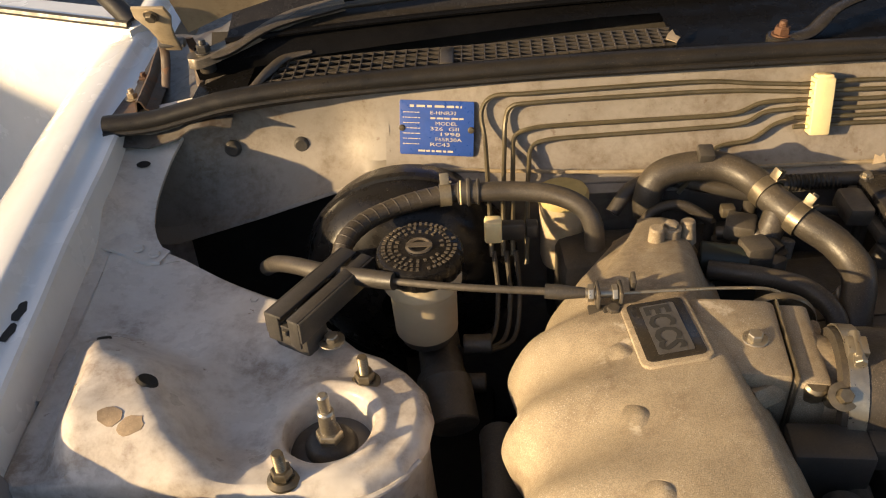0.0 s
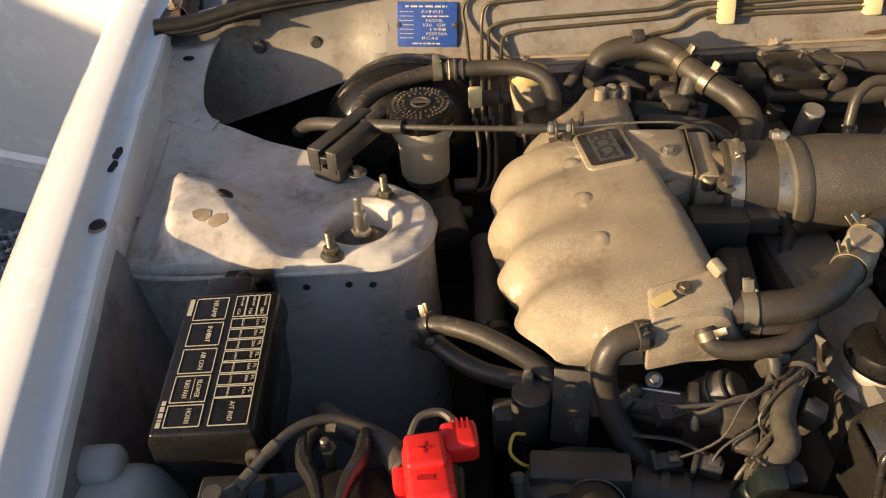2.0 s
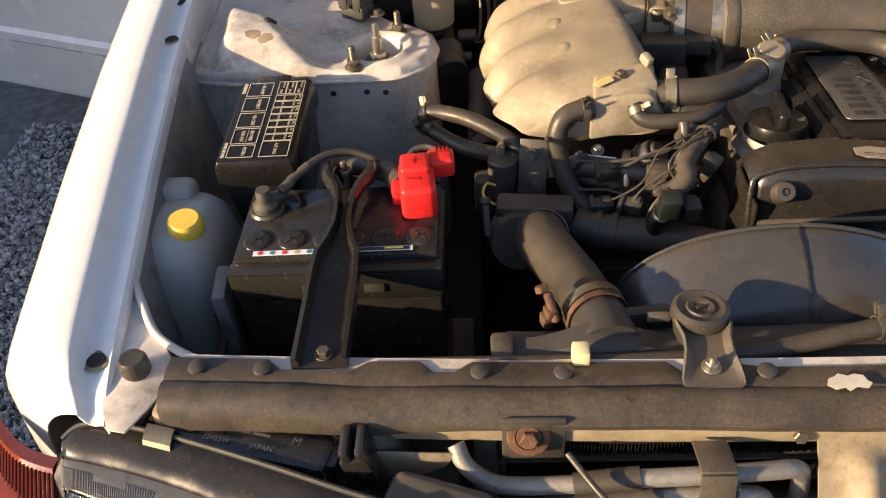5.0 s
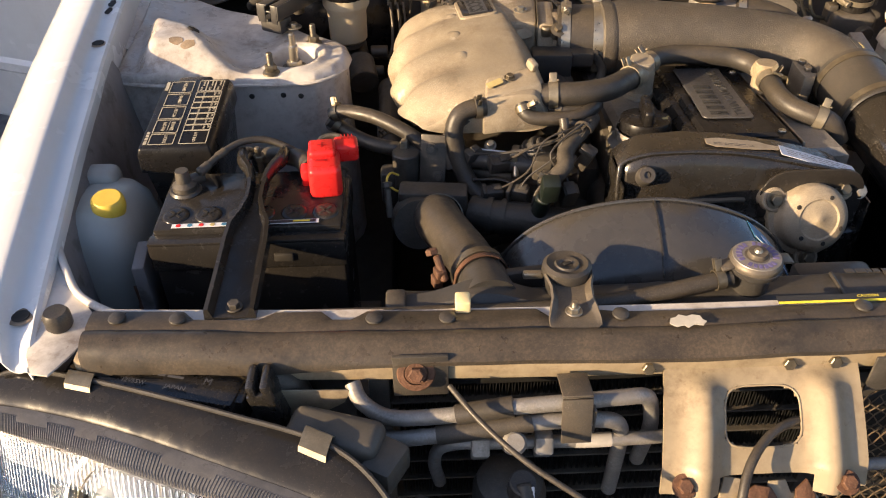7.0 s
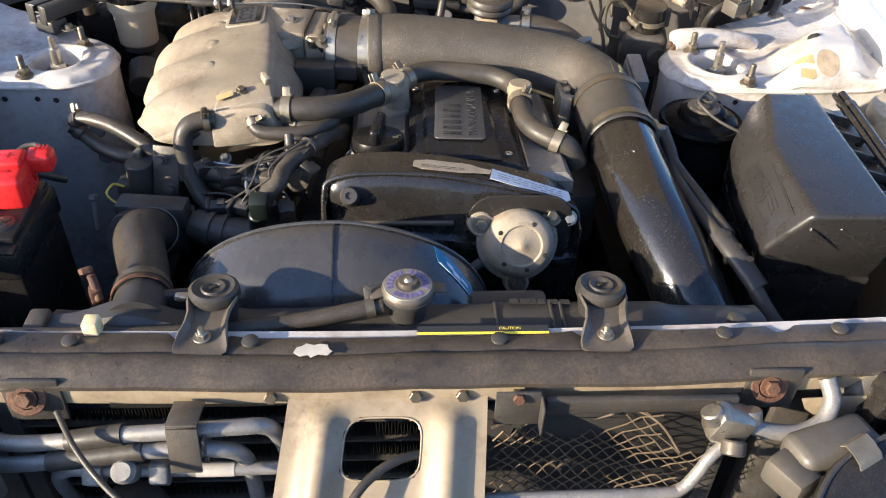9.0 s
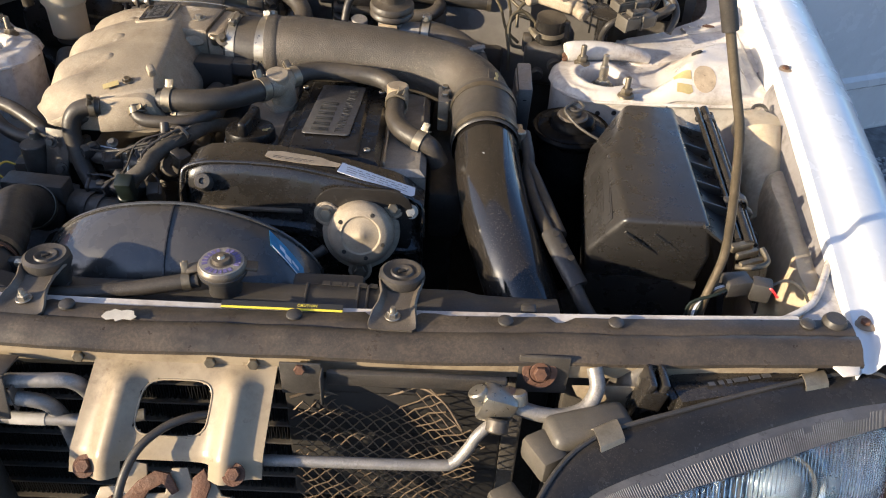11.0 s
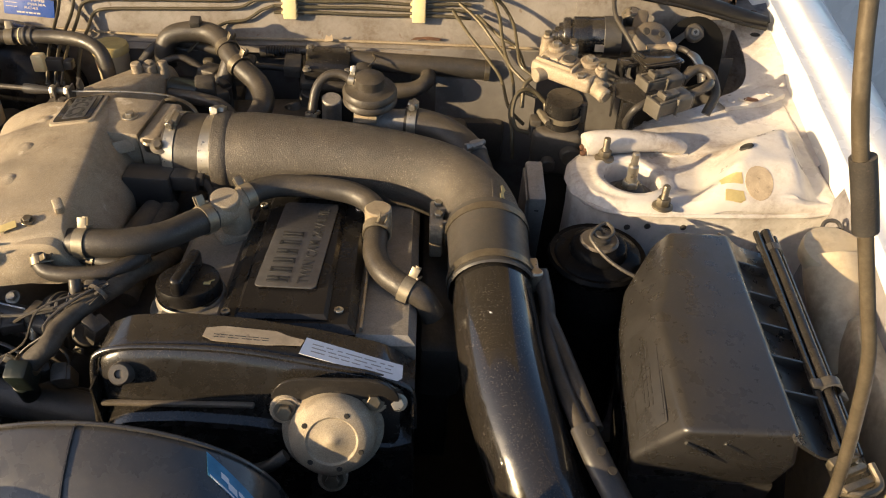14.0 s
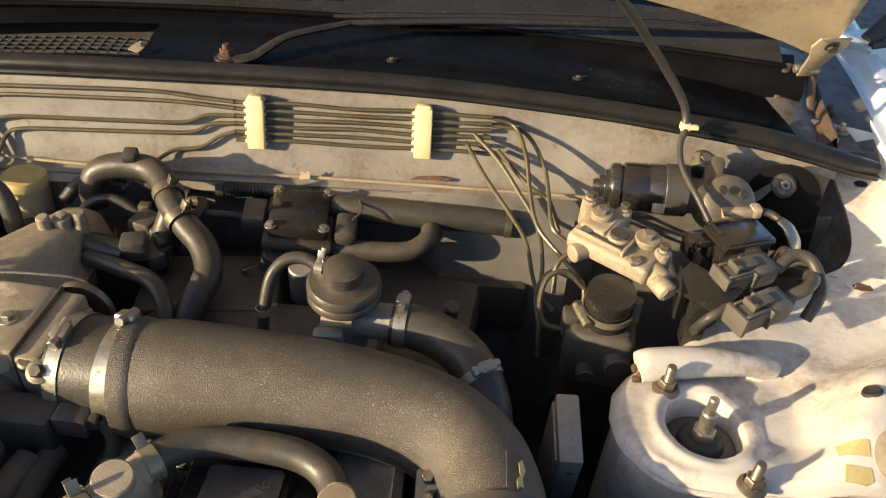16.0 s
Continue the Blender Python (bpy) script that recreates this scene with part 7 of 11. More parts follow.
p4 = pipe_run("grey air conditioning pipe with bends", [(0.04, -0.690, 0.698), (0.09, -0.690, 0.700), (0.16, -0.689, 0.700), (0.245, -0.687, 0.699), (0.262, -0.685, 0.702), (0.274, -0.680, 0.716), (0.284, -0.674, 0.732), (0.296, -0.668, 0.742)], 0.0058, M_TUBE)
vb = thing("expansion_fitting", (0.305, -0.655, 0.74), "dusty alloy pipe block with cap", "pipe fitting")
part("block", join(box((0.300, -0.657, 0.760), (0.036, 0.028, 0.034), ry=18, b=0.006), cyl((0.286, -0.660, 0.766), (0.280, -0.657, 0.778), 0.010), cyl((0.322, -0.657, 0.760), (0.320, -0.652, 0.772), 0.009)), M_STEEL, vb)
part("block_cap", cyl((0.302, -0.672, 0.755), (0.300, -0.681, 0.745), 0.011), M_GREY, vb)
part("outlet", tube([(0.318, -0.657, 0.757), (0.34, -0.660, 0.751), (0.365, -0.661, 0.750), (0.388, -0.655, 0.757), (0.398, -0.642, 0.772), (0.395, -0.628, 0.785)], 0.0078, seg=16), M_TUBE, vb)
# bonnet latch bracket: pressed plate with a window, and the latch on it
lb = thing("latch_bracket", (-0.005, -0.66, 0.68), "pale pressed steel bonnet latch bracket with square window", "latch bracket")
def lat(u, v):
    """u across the bracket, v down it; a pressed rib stands on each side."""
    top, bot = 0.089, 0.092
    half = top + (bot - top) * v
    x = -0.004 - 0.010 * v + u * half
    rib = 0.013 * (math.exp(-((abs(u) - 0.62) / 0.16) ** 2))
    rib *= sstep(0.02, 0.20, v)
    y = -0.629 - 0.083 * v - rib - 0.004 * math.sin(v * 3.1)
    z = 0.771 - 0.060 * v + rib * 0.5 - 0.012 * max(0.0, v - 0.85) / 0.15
    return Vector((x, y, z))
bm = bmesh.new()
NU, NV = 44, 30
vv = [[bm.verts.new(lat(-1 + 2 * i / NU, j / NV)) for i in range(NU + 1)] for j in range(NV + 1)]
for j in range(NV):
    for i in range(NU):
        u, v = -1 + 2 * (i + 0.5) / NU, (j + 0.5) / NV
        a = max(abs(u + 0.02) / 0.38, abs(v - 0.43) / 0.26)
        corner = (abs(u + 0.02) / 0.38) ** 4 + (abs(v - 0.43) / 0.26) ** 4
        if corner < 1.0 or (abs(u) < 0.45 and v > 0.90):
            continue
        bm.faces.new((vv[j][i], vv[j][i + 1], vv[j + 1][i + 1], vv[j + 1][i]))
for v in [v for v in bm.verts if not v.link_faces]:
    bm.verts.remove(v)
bmesh.ops.recalc_face_normals(bm, faces=bm.faces[:])
bmesh.ops.solidify(bm, geom=bm.faces[:], thickness=0.003)
part("plate", bm, M_CREAM, lb)
part("window_lip", tube([lat(-0.02 + 0.38 * (abs(math.cos(t)) ** 0.5) * (1 if math.cos(t) > 0 else -1), 0.43 + 0.26 * (abs(math.sin(t)) ** 0.5) * (1 if math.sin(t) > 0 else -1)) for t in np.linspace(0, 2 * math.pi, 41)], 0.0010, seg=8, per=2), M_CREAM, lb)
for u in (-0.80, 0.74):
    p = lat(u, 0.95)
    part("bolt", bolt_bm(p + Vector((0, -0.002, 0.004)), (0, -0.6, 0.8), 0.007, 0.006, 0.011), M_RUST, lb)
lt = thing("bonnet_latch", (0.0, -0.735, 0.66), "rusty bonnet latch with hooks and return spring", "latch")
latm = frame3((-0.080, -0.726, 0.678), (0.092, -0.730, 0.670), (-0.080, -0.703, 0.706))
part("latch_plate", prism([(0, 0), (0.02, -0.006), (0.05, -0.002), (0.08, -0.010), (0.12, -0.012), (0.15, -0.006), (0.155, 0.010), (0.12, 0.014), (0.11, 0.030), (0.09, 0.026), (0.085, 0.038), (0.07, 0.036), (0.066, 0.012), (0.05, 0.010), (0.046, 0.038), (0.03, 0.040), (0.024, 0.016), (0.004, 0.012)], latm, 0.0035, 0.0008), M_CREAM, lt, "cream latch plate")
part("latch_hook", prism([(0, 0), (0.012, 0.004), (0.018, 0.018), (0.030, 0.026), (0.040, 0.016), (0.046, 0.020), (0.036, 0.036), (0.022, 0.038), (0.006, 0.026), (-0.006, 0.010)], latm @ Matrix.Translation((0.034, -0.004, 0.005)), 0.004, 0.001), M_RUST, lt, "rusty hook")
part("latch_hook", prism([(0, 0), (0.012, 0.0), (0.018, 0.025), (0.010, 0.040), (0.0, 0.030)], latm @ Matrix.Translation((0.092, 0.0, 0.005)), 0.004, 0.001), M_RUST, lt)
part("latch_lever", join(prism([(0, 0), (0.05, -0.012), (0.062, -0.008), (0.062, 0.004), (0.012, 0.012)], latm @ Matrix.Translation((0.11, -0.006, 0.006)), 0.003, 0.0008), box(latm @ Vector((0.168, -0.018, -0.01)), (0.016, 0.006, 0.05), b=0.001)), M_CREAM, lt)
sp = [latm @ Vector((0.10 + 0.0009 * k, -0.018 + 0.0045 * math.cos(k * 1.3), 0.008 + 0.0045 * math.sin(k * 1.3))) for k in range(44)]
part("return_spring", tube(sp, 0.0009, seg=5, per=2), M_STEEL, lt)
for x in (0.02, 0.078, 0.118):
    part("pivot", bolt_bm(latm @ Vector((x, -0.001, 0.004)), (0, -0.75, 0.65), 0.0055, 0.004, 0.008), M_RUST, lt)
part("latch_cable", tube([(0.035, -0.665, 0.728), (0.018, -0.672, 0.742), (-0.012, -0.690, 0.745), (-0.036, -0.716, 0.735), (-0.048, -0.745, 0.705), (-0.050, -0.757, 0.66), (-0.045, -0.757, 0.60)], 0.0042, seg=10), M_RUBBER, lt)
part("yellow_sleeve", tube([(-0.098, -0.748, 0.690), (-0.094, -0.754, 0.678), (-0.088, -0.759, 0.668)], 0.0032, seg=8), M_YELLOW, lt)
hb_ = thing("beam_bracket", (0.098, -0.645, 0.75), "small dark steel bracket under the beam", "bracket")
part("plate", join(box((0.110, -0.6445, 0.770), (0.040, 0.003, 0.042), b=0.001), box((0.131, -0.652, 0.768), (0.002, 0.016, 0.036), b=0.0008)), M_GREY, hb_)
part("bolt", bolt_bm((0.110, -0.646, 0.785), (0, -1, 0.3), 0.0055, 0.005), M_RUST, hb_)
fstrip = thing("foam_strip", (0.22, -0.643, 0.755), "perished black foam strip under the beam", "foam strip")
part("foam", box((0.222, -0.644, 0.773), (0.175, 0.008, 0.018), b=0.003), M_RUBBER, fstrip)

# ---- headlamps ----
LAMP_BACK = ((0.704, -0.616, 0.764), (0.690, -0.606, 0.770), (0.66, -0.607, 0.773), (0.607, -0.621, 0.774), (0.54, -0.643, 0.774), (0.469, -0.668, 0.773), (0.400, -0.693, 0.770), (0.360, -0.722, 0.765), (0.332, -0.762, 0.757), (0.314, -0.802, 0.742), (0.306, -0.840, 0.715))
LAMP_EDGE = ((0.702, -0.630, 0.758), (0.694, -0.634, 0.761), (0.66, -0.642, 0.762), (0.607, -0.658, 0.762), (0.546, -0.681, 0.762), (0.470, -0.713, 0.760), (0.410, -0.738, 0.757), (0.375, -0.757, 0.752), (0.350, -0.783, 0.744), (0.335, -0.812, 0.730), (0.328, -0.845, 0.705))
LAMP_CLEAR = ((0.698, -0.650, 0.748), (0.690, -0.655, 0.750), (0.655, -0.668, 0.751), (0.607, -0.686, 0.752), (0.55, -0.710, 0.751), (0.481, -0.736, 0.750), (0.42, -0.757, 0.747), (0.385, -0.772, 0.743), (0.362, -0.796, 0.735), (0.352, -0.820, 0.722), (0.346, -0.850, 0.700))
LAMP_LOW = ((0.672, -0.730, 0.640), (0.664, -0.738, 0.640), (0.63, -0.752, 0.640), (0.585, -0.770, 0.640), (0.53, -0.790, 0.640), (0.47, -0.810, 0.640), (0.42, -0.828, 0.640), (0.39, -0.840, 0.640), (0.375, -0.850, 0.640), (0.366, -0.858, 0.640), (0.360, -0.866, 0.640))


def headlamp(side):
    h = thing("headlamp", (side * 0.52, -0.68, 0.60), "clear ribbed glass headlamp in a broad black housing", "headlamp", group="headlamps")
    def curve(pts):
        return [Vector((side * p.x, p.y, p.z)) for p in smooth_path(pts, 6)]
    back, edge, clear, lowr = curve(LAMP_BACK), curve(LAMP_EDGE), curve(LAMP_CLEAR), curve(LAMP_LOW)
    n = len(back)
    up = Vector((0, 0, 1))
    rows = []
    for b, e in zip(back, edge):
        away = (b - e).normalized()
        rows.append([b + away * 0.002 - up * 0.09, b + away * 0.003 - up * 0.008, b - up * 0.001, b.lerp(e, 0.12) + up * 0.0025, b.lerp(e, 0.4) + up * 0.0045, b.lerp(e, 0.7) + up * 0.0035, b.lerp(e, 0.94) + up * 0.001, e - up * 0.002])
    hs = part("housing", grid(rows, 0.003), M_GLOSS, h, "black plastic lamp housing")
    part("housing_seam", tube([b.lerp(e, 0.06) + up * 0.002 for b, e in list(zip(back, edge))[::3]], 0.0026, seg=8), M_BLACK, hs)
    part("housing_end", grid([[Vector((side * 0.711, -0.612, 0.752)), Vector((side * 0.711, -0.640, 0.745)), Vector((side * 0.700, -0.690, 0.69)), Vector((side * 0.688, -0.742, 0.632))], [back[0], edge[0] + up * 0.001, clear[0].lerp(lowr[0], 0.45), lowr[0]]], 0.003), M_GLOSS, hs)
    ln = part("lens", grid([[c.lerp(lo, v) - Vector((0, 0.010 * math.sin(v * math.pi), 0)) for v in [k / 8 for k in range(9)]] for c, lo in zip(clear, lowr)], 0.003), M_GLASS, h, "ribbed clear glass lens")
    ln.visible_shadow = False
    part("lens_border", grid([[e - up * 0.001, e.lerp(c, 0.35) + Vector((0, -0.001, 0.0015)), e.lerp(c, 0.75) + Vector((0, -0.001, 0.0015)), c] for e, c in zip(edge, clear)], 0.0015), M_HAZE, ln, "hazed border of the lens")
    fringe = []
    for k in range(0, (n - 1) * 4):
        a, f = divmod(k, 4)
        e, c = edge[a].lerp(edge[a + 1], f / 4), clear[a].lerp(clear[a + 1], f / 4)
        fringe.append(tube([e.lerp(c, 0.30 + 0.2 * (noise.noise((k * 0.05, side, 0)) > 0.1)) + Vector((0, -0.001, 0.0018)), e.lerp(c, 0.98) + Vector((0, -0.001, 0.0016))], 0.0004, seg=4, per=1))
    tagged(part("border_ribbing", join(*fringe), M_HAZEFLUTE, ln, "fine pale ribs of the lens border"), kind="stuff")
    flutes = []
    for k in range(0, (n - 1) * 2):
        a, f = divmod(k, 2)
        c, lo = clear[a].lerp(clear[a + 1], f / 2), lowr[a].lerp(lowr[a + 1], f / 2)
        x = abs(c.x)
        vs = (0.02, 0.2) if 0.53 < x < 0.64 else (0.02, 0.35, 0.65, 0.98)
        flutes.append(tube([c.lerp(lo, v) - Vector((0, 0.010 * math.sin(v * math.pi) - 0.0016, 0.0012)) for v in vs], 0.0013, seg=5, per=1))
    fl_ = part("lens_ribbing", join(*flutes), M_GLASS, ln)
    tagged(fl_, kind="stuff")
    fl_.visible_shadow = False
    part("reflector_bowl", grid([[c.lerp(lo, v) + Vector((0, 0.014 + 0.045 * math.sin(v * math.pi) ** 0.7 * math.sin(min(1.0, i / (n * 0.92)) * math.pi) ** 0.5, -0.004)) for v in [k / 8 for k in range(9)]] for i, (c, lo) in enumerate(zip(clear, lowr))], 0.001), M_CHROME, h, "silvered reflector")
    c = Vector((side * 0.570, -0.708, 0.715))
    axp = Vector((0, -0.86, 0.51))
    part("projector_lens", lathe([(0, 0.016), (0.012, 0.0145), (0.022, 0.010), (0.029, 0.003), (0.031, -0.004), (0.031, -0.02), (0, -0.02)], c, axp, 40), M_PROJ, h, "round projector lens")
    part("projector_ring", lathe([(0.0315, -0.004), (0.033, 0.004), (0.037, 0.005), (0.039, 0.001), (0.039, -0.02)], c, axp, 40), M_BLACK, h, "black ring round the projector")
    part("projector_shroud", lathe([(0.040, -0.004), (0.044, 0.002), (0.052, 0.006), (0.056, 0.004), (0.057, -0.012)], c + Vector((-side * 0.004, 0.004, -0.006)), axp, 40), M_CHROME, h, "silvered ring round the projector")
    ratio = lambda x: min(range(n), key=lambda q: abs(abs(back[q].x) - x))
    for x in (0.618, 0.400):
        q = ratio(x)
        t_ = (back[q + 1] - back[q - 1]).normalized() * 0.013
        f_ = (edge[q] - back[q])
        prof = ((-0.22, -0.006), (-0.10, 0.003), (0.10, 0.0065), (0.34, 0.0075), (0.42, 0.004))
        part("spring_clip", grid([[back[q] + s_ * t_ + f_ * d + up * z for d, z in prof] for s_ in (-1, 1)], 0.0012), M_CLAMP, h, "dull steel spring clip")
    bx = part("lamp_back", join(box((side * 0.555, -0.618, 0.748), (0.17, 0.040, 0.05), rz=side * 14, b=0.008), box((side * 0.50, -0.628, 0.760), (0.07, 0.030, 0.018), rz=side * 14, b=0.003)), M_COVER, h, "black moulded lamp back")
    fr = frame3((side * 0.545 - 0.048, -0.630 - side * 0.012, 0.7745), (side * 0.545 + 0.05, -0.630 + side * 0.012, 0.7745), (side * 0.545 - 0.048, -0.605 - side * 0.012, 0.7755))
    if side < 0:
        part("lamp_words", join(lettering("12V55W", fr @ pose(0.015, -0.004, 0.0016, 0, 0, 0), 0.0062, 0.0004, 0.022), lettering("JAPAN", fr @ pose(0.055, -0.004, 0.0016, 0, 0, 0), 0.0062, 0.0004, 0.020), lettering("M", fr @ pose(0.088, 0.006, 0.0016, 0, 0, 0), 0.010, 0.0004), bars(fr @ Matrix.Translation((0.002, 0.007, 0.0016)), 0.07, 0.0042, 1, 3, 0.55)), M_BADGE, bx)
    else:
        part("lamp_words", bars(fr @ Matrix.Translation((0.012, 0.0, 0.0016)), 0.07, 0.008, 1, 8, 0.6), M_BADGE, bx)
    part("aim_post", join(box((side * 0.442, -0.640, 0.765), (0.008, 0.03, 0.055), ry=side * 14, b=0.003), box((side * 0.456, -0.640, 0.765), (0.008, 0.03, 0.055), ry=side * 10, b=0.003), box((side * 0.449, -0.652, 0.757), (0.022, 0.006, 0.05), ry=side * 12, b=0.002)), M_COVER, h)
    ib = part("inner_bracket", box((side * 0.388, -0.678, 0.752), (0.085, 0.040, 0.030), rz=side * 18, b=0.010, seg=3), M_CONN, h, "dusty black plastic lamp bracket")
    part("bracket_lug", box((side * 0.345, -0.702, 0.742), (0.030, 0.04, 0.030), rz=side * 30, b=0.006), M_CONN, ib)
    part("bracket_lug", box((side * 0.318, -0.735, 0.700), (0.030, 0.05, 0.020), rz=side * 30, b=0.005), M_CONN, ib)
    part("bracket_foot", box((side * 0.294, -0.765, 0.672), (0.05, 0.05, 0.030), rz=side * 12, b=0.004), M_CONN, ib)
    ind = thing("indicator_lamp", (side * 0.76, -0.66, 0.62), "orange corner indicator lens", "indicator lamp", group="corner indicators")
    rows = []
    for k in range(22):
        a = k / 21
        t_ = Vector((0.713 + 0.094 * a - 0.006 * a * a, -0.634 + 0.064 * a - 0.012 * math.sin(a * math.pi), 0.748 - 0.004 * a))
        b_ = Vector((0.692 + 0.108 * a, -0.738 + 0.090 * a - 0.020 * math.sin(a * math.pi), 0.655))
        rows.append([(side * q.x, q.y, q.z) for q in (t_ + Vector((0, 0.012, -0.002)), *[t_.lerp(b_, v) - Vector((0, 0.006 * math.sin(v * math.pi), -0.003 * math.sin(v * math.pi))) for v in (0.0, 0.03, 0.2, 0.4, 0.6, 0.8, 0.97, 1.0)])])
    part("lens", grid(rows, 0.004), M_ORANGE, ind)
    part("lens_ribs", join(*[tube([Vector(q) + Vector((0, -0.0004, 0.0008)) for q in r[2:-1]], 0.0011, seg=5, per=1) for r in rows]), M_ORANGE, ind)
    part("lamp_body", box((side * 0.742, -0.630, 0.685), (0.085, 0.05, 0.09), b=0.01), M_ORANGE, ind)
    part("bumper_corner", grid([[(side * x, y + dy, z) for z, dy in ((0.652, 0.012), (0.650, -0.004), (0.635, -0.012), (0.56, -0.016), (0.50, -0.006))] for x, y in ((0.60, -0.772), (0.66, -0.758), (0.72, -0.728), (0.765, -0.690), (0.795, -0.650), (0.806, -0.60))], 0.003), M_WHITE, car, "white bumper corner under the indicator")


for side in (-1, 1):
    headlamp(side)

# ---- left of the bay: fuse box, battery, washer tank, brake parts ----
fb = thing("fuse_box", (-0.60, -0.225, 0.70), "glossy black fuse box with white printed lid", "fuse box")
fr = frame3((-0.635, -0.302, 0.8195), (-0.553, -0.303, 0.8205), (-0.641, -0.151, 0.829))
W, H = 0.082, 0.152
def ring(ins, z, grow=0.0):
    return [fr @ Vector(p) for p in ((ins - grow, ins - grow, z), (W - ins + grow, ins - grow, z), (W - ins + grow, H - ins + grow, z), (ins - grow, H - ins + grow, z))]
lid = part("lid", bev(capped([ring(-0.004, -0.034), ring(-0.003, -0.010), ring(0.0, 0.0)]), 0.0028, 3), M_ORN, fb)
part("lid_body", bev(capped([ring(0.008, -0.12), ring(0.001, -0.040), ring(0.001, -0.030)]), 0.002), M_GLOSS, fb)
part("box_bracket", join(box((-0.607, -0.128, 0.800), (0.045, 0.05, 0.022), b=0.004), box((-0.60, -0.075, 0.772), (0.05, 0.02, 0.03), b=0.004), bolt_bm((-0.600, -0.090, 0.794), (0, -0.3, 1), 0.006, 0.005, 0.009)), M_ORN, fb)
part("box_foot", box((-0.61, -0.20, 0.56), (0.05, 0.08, 0.30), b=0.008), M_STEELDARK, fb)
def outline(x0, y0, w, h, t=0.0009):
    b = []
    for cx, cy, sx, sy in ((x0 + w / 2, y0, w, t), (x0 + w / 2, y0 + h, w, t), (x0, y0 + h / 2, t, h), (x0 + w, y0 + h / 2, t, h)):
        b.append(moved(box((cx, cy, 0.0006), (sx, sy, 0.0003), b=0), fr))
    return join(*b)
def word(txt, x, y, size, width):
    """Words that run down the lid, towards the front of the car."""
    return lettering(txt, fr @ pose(x, y, 0.0005, 0, 0, -90), size, 0.0003, width)
cells = ((0.120, 0.026, "H/LAMP", 0.020), (0.090, 0.026, "INHIBIT", 0.018), (0.060, 0.026, "AIR CON", 0.019), (0.030, 0.027, "BLOWER", 0.018), (0.006, 0.021, "HORN", 0.014))
for y, h, txt, wd in cells:
    part("cell_frame", outline(0.010, y, 0.029, h), M_PRINT, lid)
    part("cell_word", word(txt, 0.026 if txt != "BLOWER" else 0.029, y + h / 2 + wd / 2, 0.0062, wd), M_PRINT, lid)
part("cell_word", word("RAD FAN", 0.019, 0.030 + 0.0135 + 0.009, 0.0062, 0.018), M_PRINT, lid)
part("cell_rule", moved(box((0.0265, 0.0435, 0.0006), (0.0006, 0.021, 0.0003), b=0), fr), M_PRINT, lid)
for k in range(3):
    part("cell_frame", outline(0.046 + k * 0.0105, 0.122, 0.0098, 0.025), M_PRINT, lid)
    part("cell_word", word(("15A", "15A", "10A")[k], 0.049 + k * 0.0105, 0.131, 0.0042, 0.0075), M_PRINT, lid)
    part("cell_word", word(("H/LAMP", "H/LAMP", "HORN")[k], 0.051 + k * 0.0105, 0.1455, 0.0030, 0.011), M_PRINT, lid)
for k, amp in enumerate(("25A", "25A", "25A", "30A", "30A", "30A", "75A")):
    y = 0.1085 - k * 0.0125
    part("cell_frame", outline(0.046, y, 0.0315, 0.0108), M_PRINT, lid)
    part("cell_word", word("FL", 0.0735, y + 0.0085, 0.0036, 0.005), M_PRINT, lid)
    part("cell_word", word(amp, 0.0685, y + 0.0095, 0.0036, 0.0075), M_PRINT, lid)
    part("cell_word", word(("RAD", "BKG", "POWER", "ABS", "IGN", "ANTI", "MAIN")[k], 0.0555, y + 0.0095, 0.0030, 0.0082), M_PRINT, lid)
part("cell_frame", outline(0.046, 0.006, 0.0315, 0.0265), M_PRINT, lid)
part("cell_word", word("A/T IND", 0.0605, 0.029, 0.0058, 0.019), M_PRINT, lid)
part("cell_mark", moved(box((0.0055, 0.136, 0.0006), (0.0042, 0.020, 0.0003), b=0), fr), M_PRINT, lid)
part("cell_mark", moved(bars(Matrix.Translation((0, 0, 0)) @ pose(0.0035, 0.032, 0.0006, 0, 0, -90), 0.026, 0.0045, 1, 5, 0.8, 0.0003), fr), M_PRINT, lid)

bt = thing("battery", (-0.49, -0.39, 0.58), "black starter battery with red terminal cover", "battery")
bx0, bx1, by0, by1, bz = -0.597, -0.388, -0.452, -0.322, 0.797
case = part("case", join(box(((bx0 + bx1) / 2, (by0 + by1) / 2, 0.665), (bx1 - bx0 - 0.006, by1 - by0 - 0.008, 0.18), b=0.004), box(((bx0 + bx1) / 2, (by0 + by1) / 2, 0.772), (bx1 - bx0, by1 - by0, 0.036), b=0.005)), M_GLOSS, bt, "black moulded battery case")
part("lid", join(box(((bx0 + bx1) / 2, -0.381, 0.793), (bx1 - bx0 - 0.010, 0.108, 0.012), b=0.003), box(((bx0 + bx1) / 2, -0.443, 0.7905), (bx1 - bx0 - 0.002, 0.016, 0.004), b=0.0015)), M_GLOSS, bt)
for x in (-0.572, -0.537, -0.502, -0.480, -0.445, -0.411):
    cpn = part("vent_cap", lathe([(0, 0.0015), (0.011, 0.0015), (0.0135, 0.001), (0.0145, 0.0), (0.0150, -0.002)], (x, -0.410, 0.7995), (0, 0, 1), 26), M_GLOSS, bt, "round vent cap with cross slot")
    part("cross_slot", join(box((x, -0.410, 0.8012), (0.017, 0.0026, 0.0008), rz=45, b=0), box((x, -0.410, 0.8012), (0.017, 0.0026, 0.0008), rz=-45, b=0)), M_STEELDARK, cpn)
lbm = frame3((-0.572, -0.434, 0.8003), (-0.45, -0.432, 0.8003), (-0.572, -0.40, 0.8003))
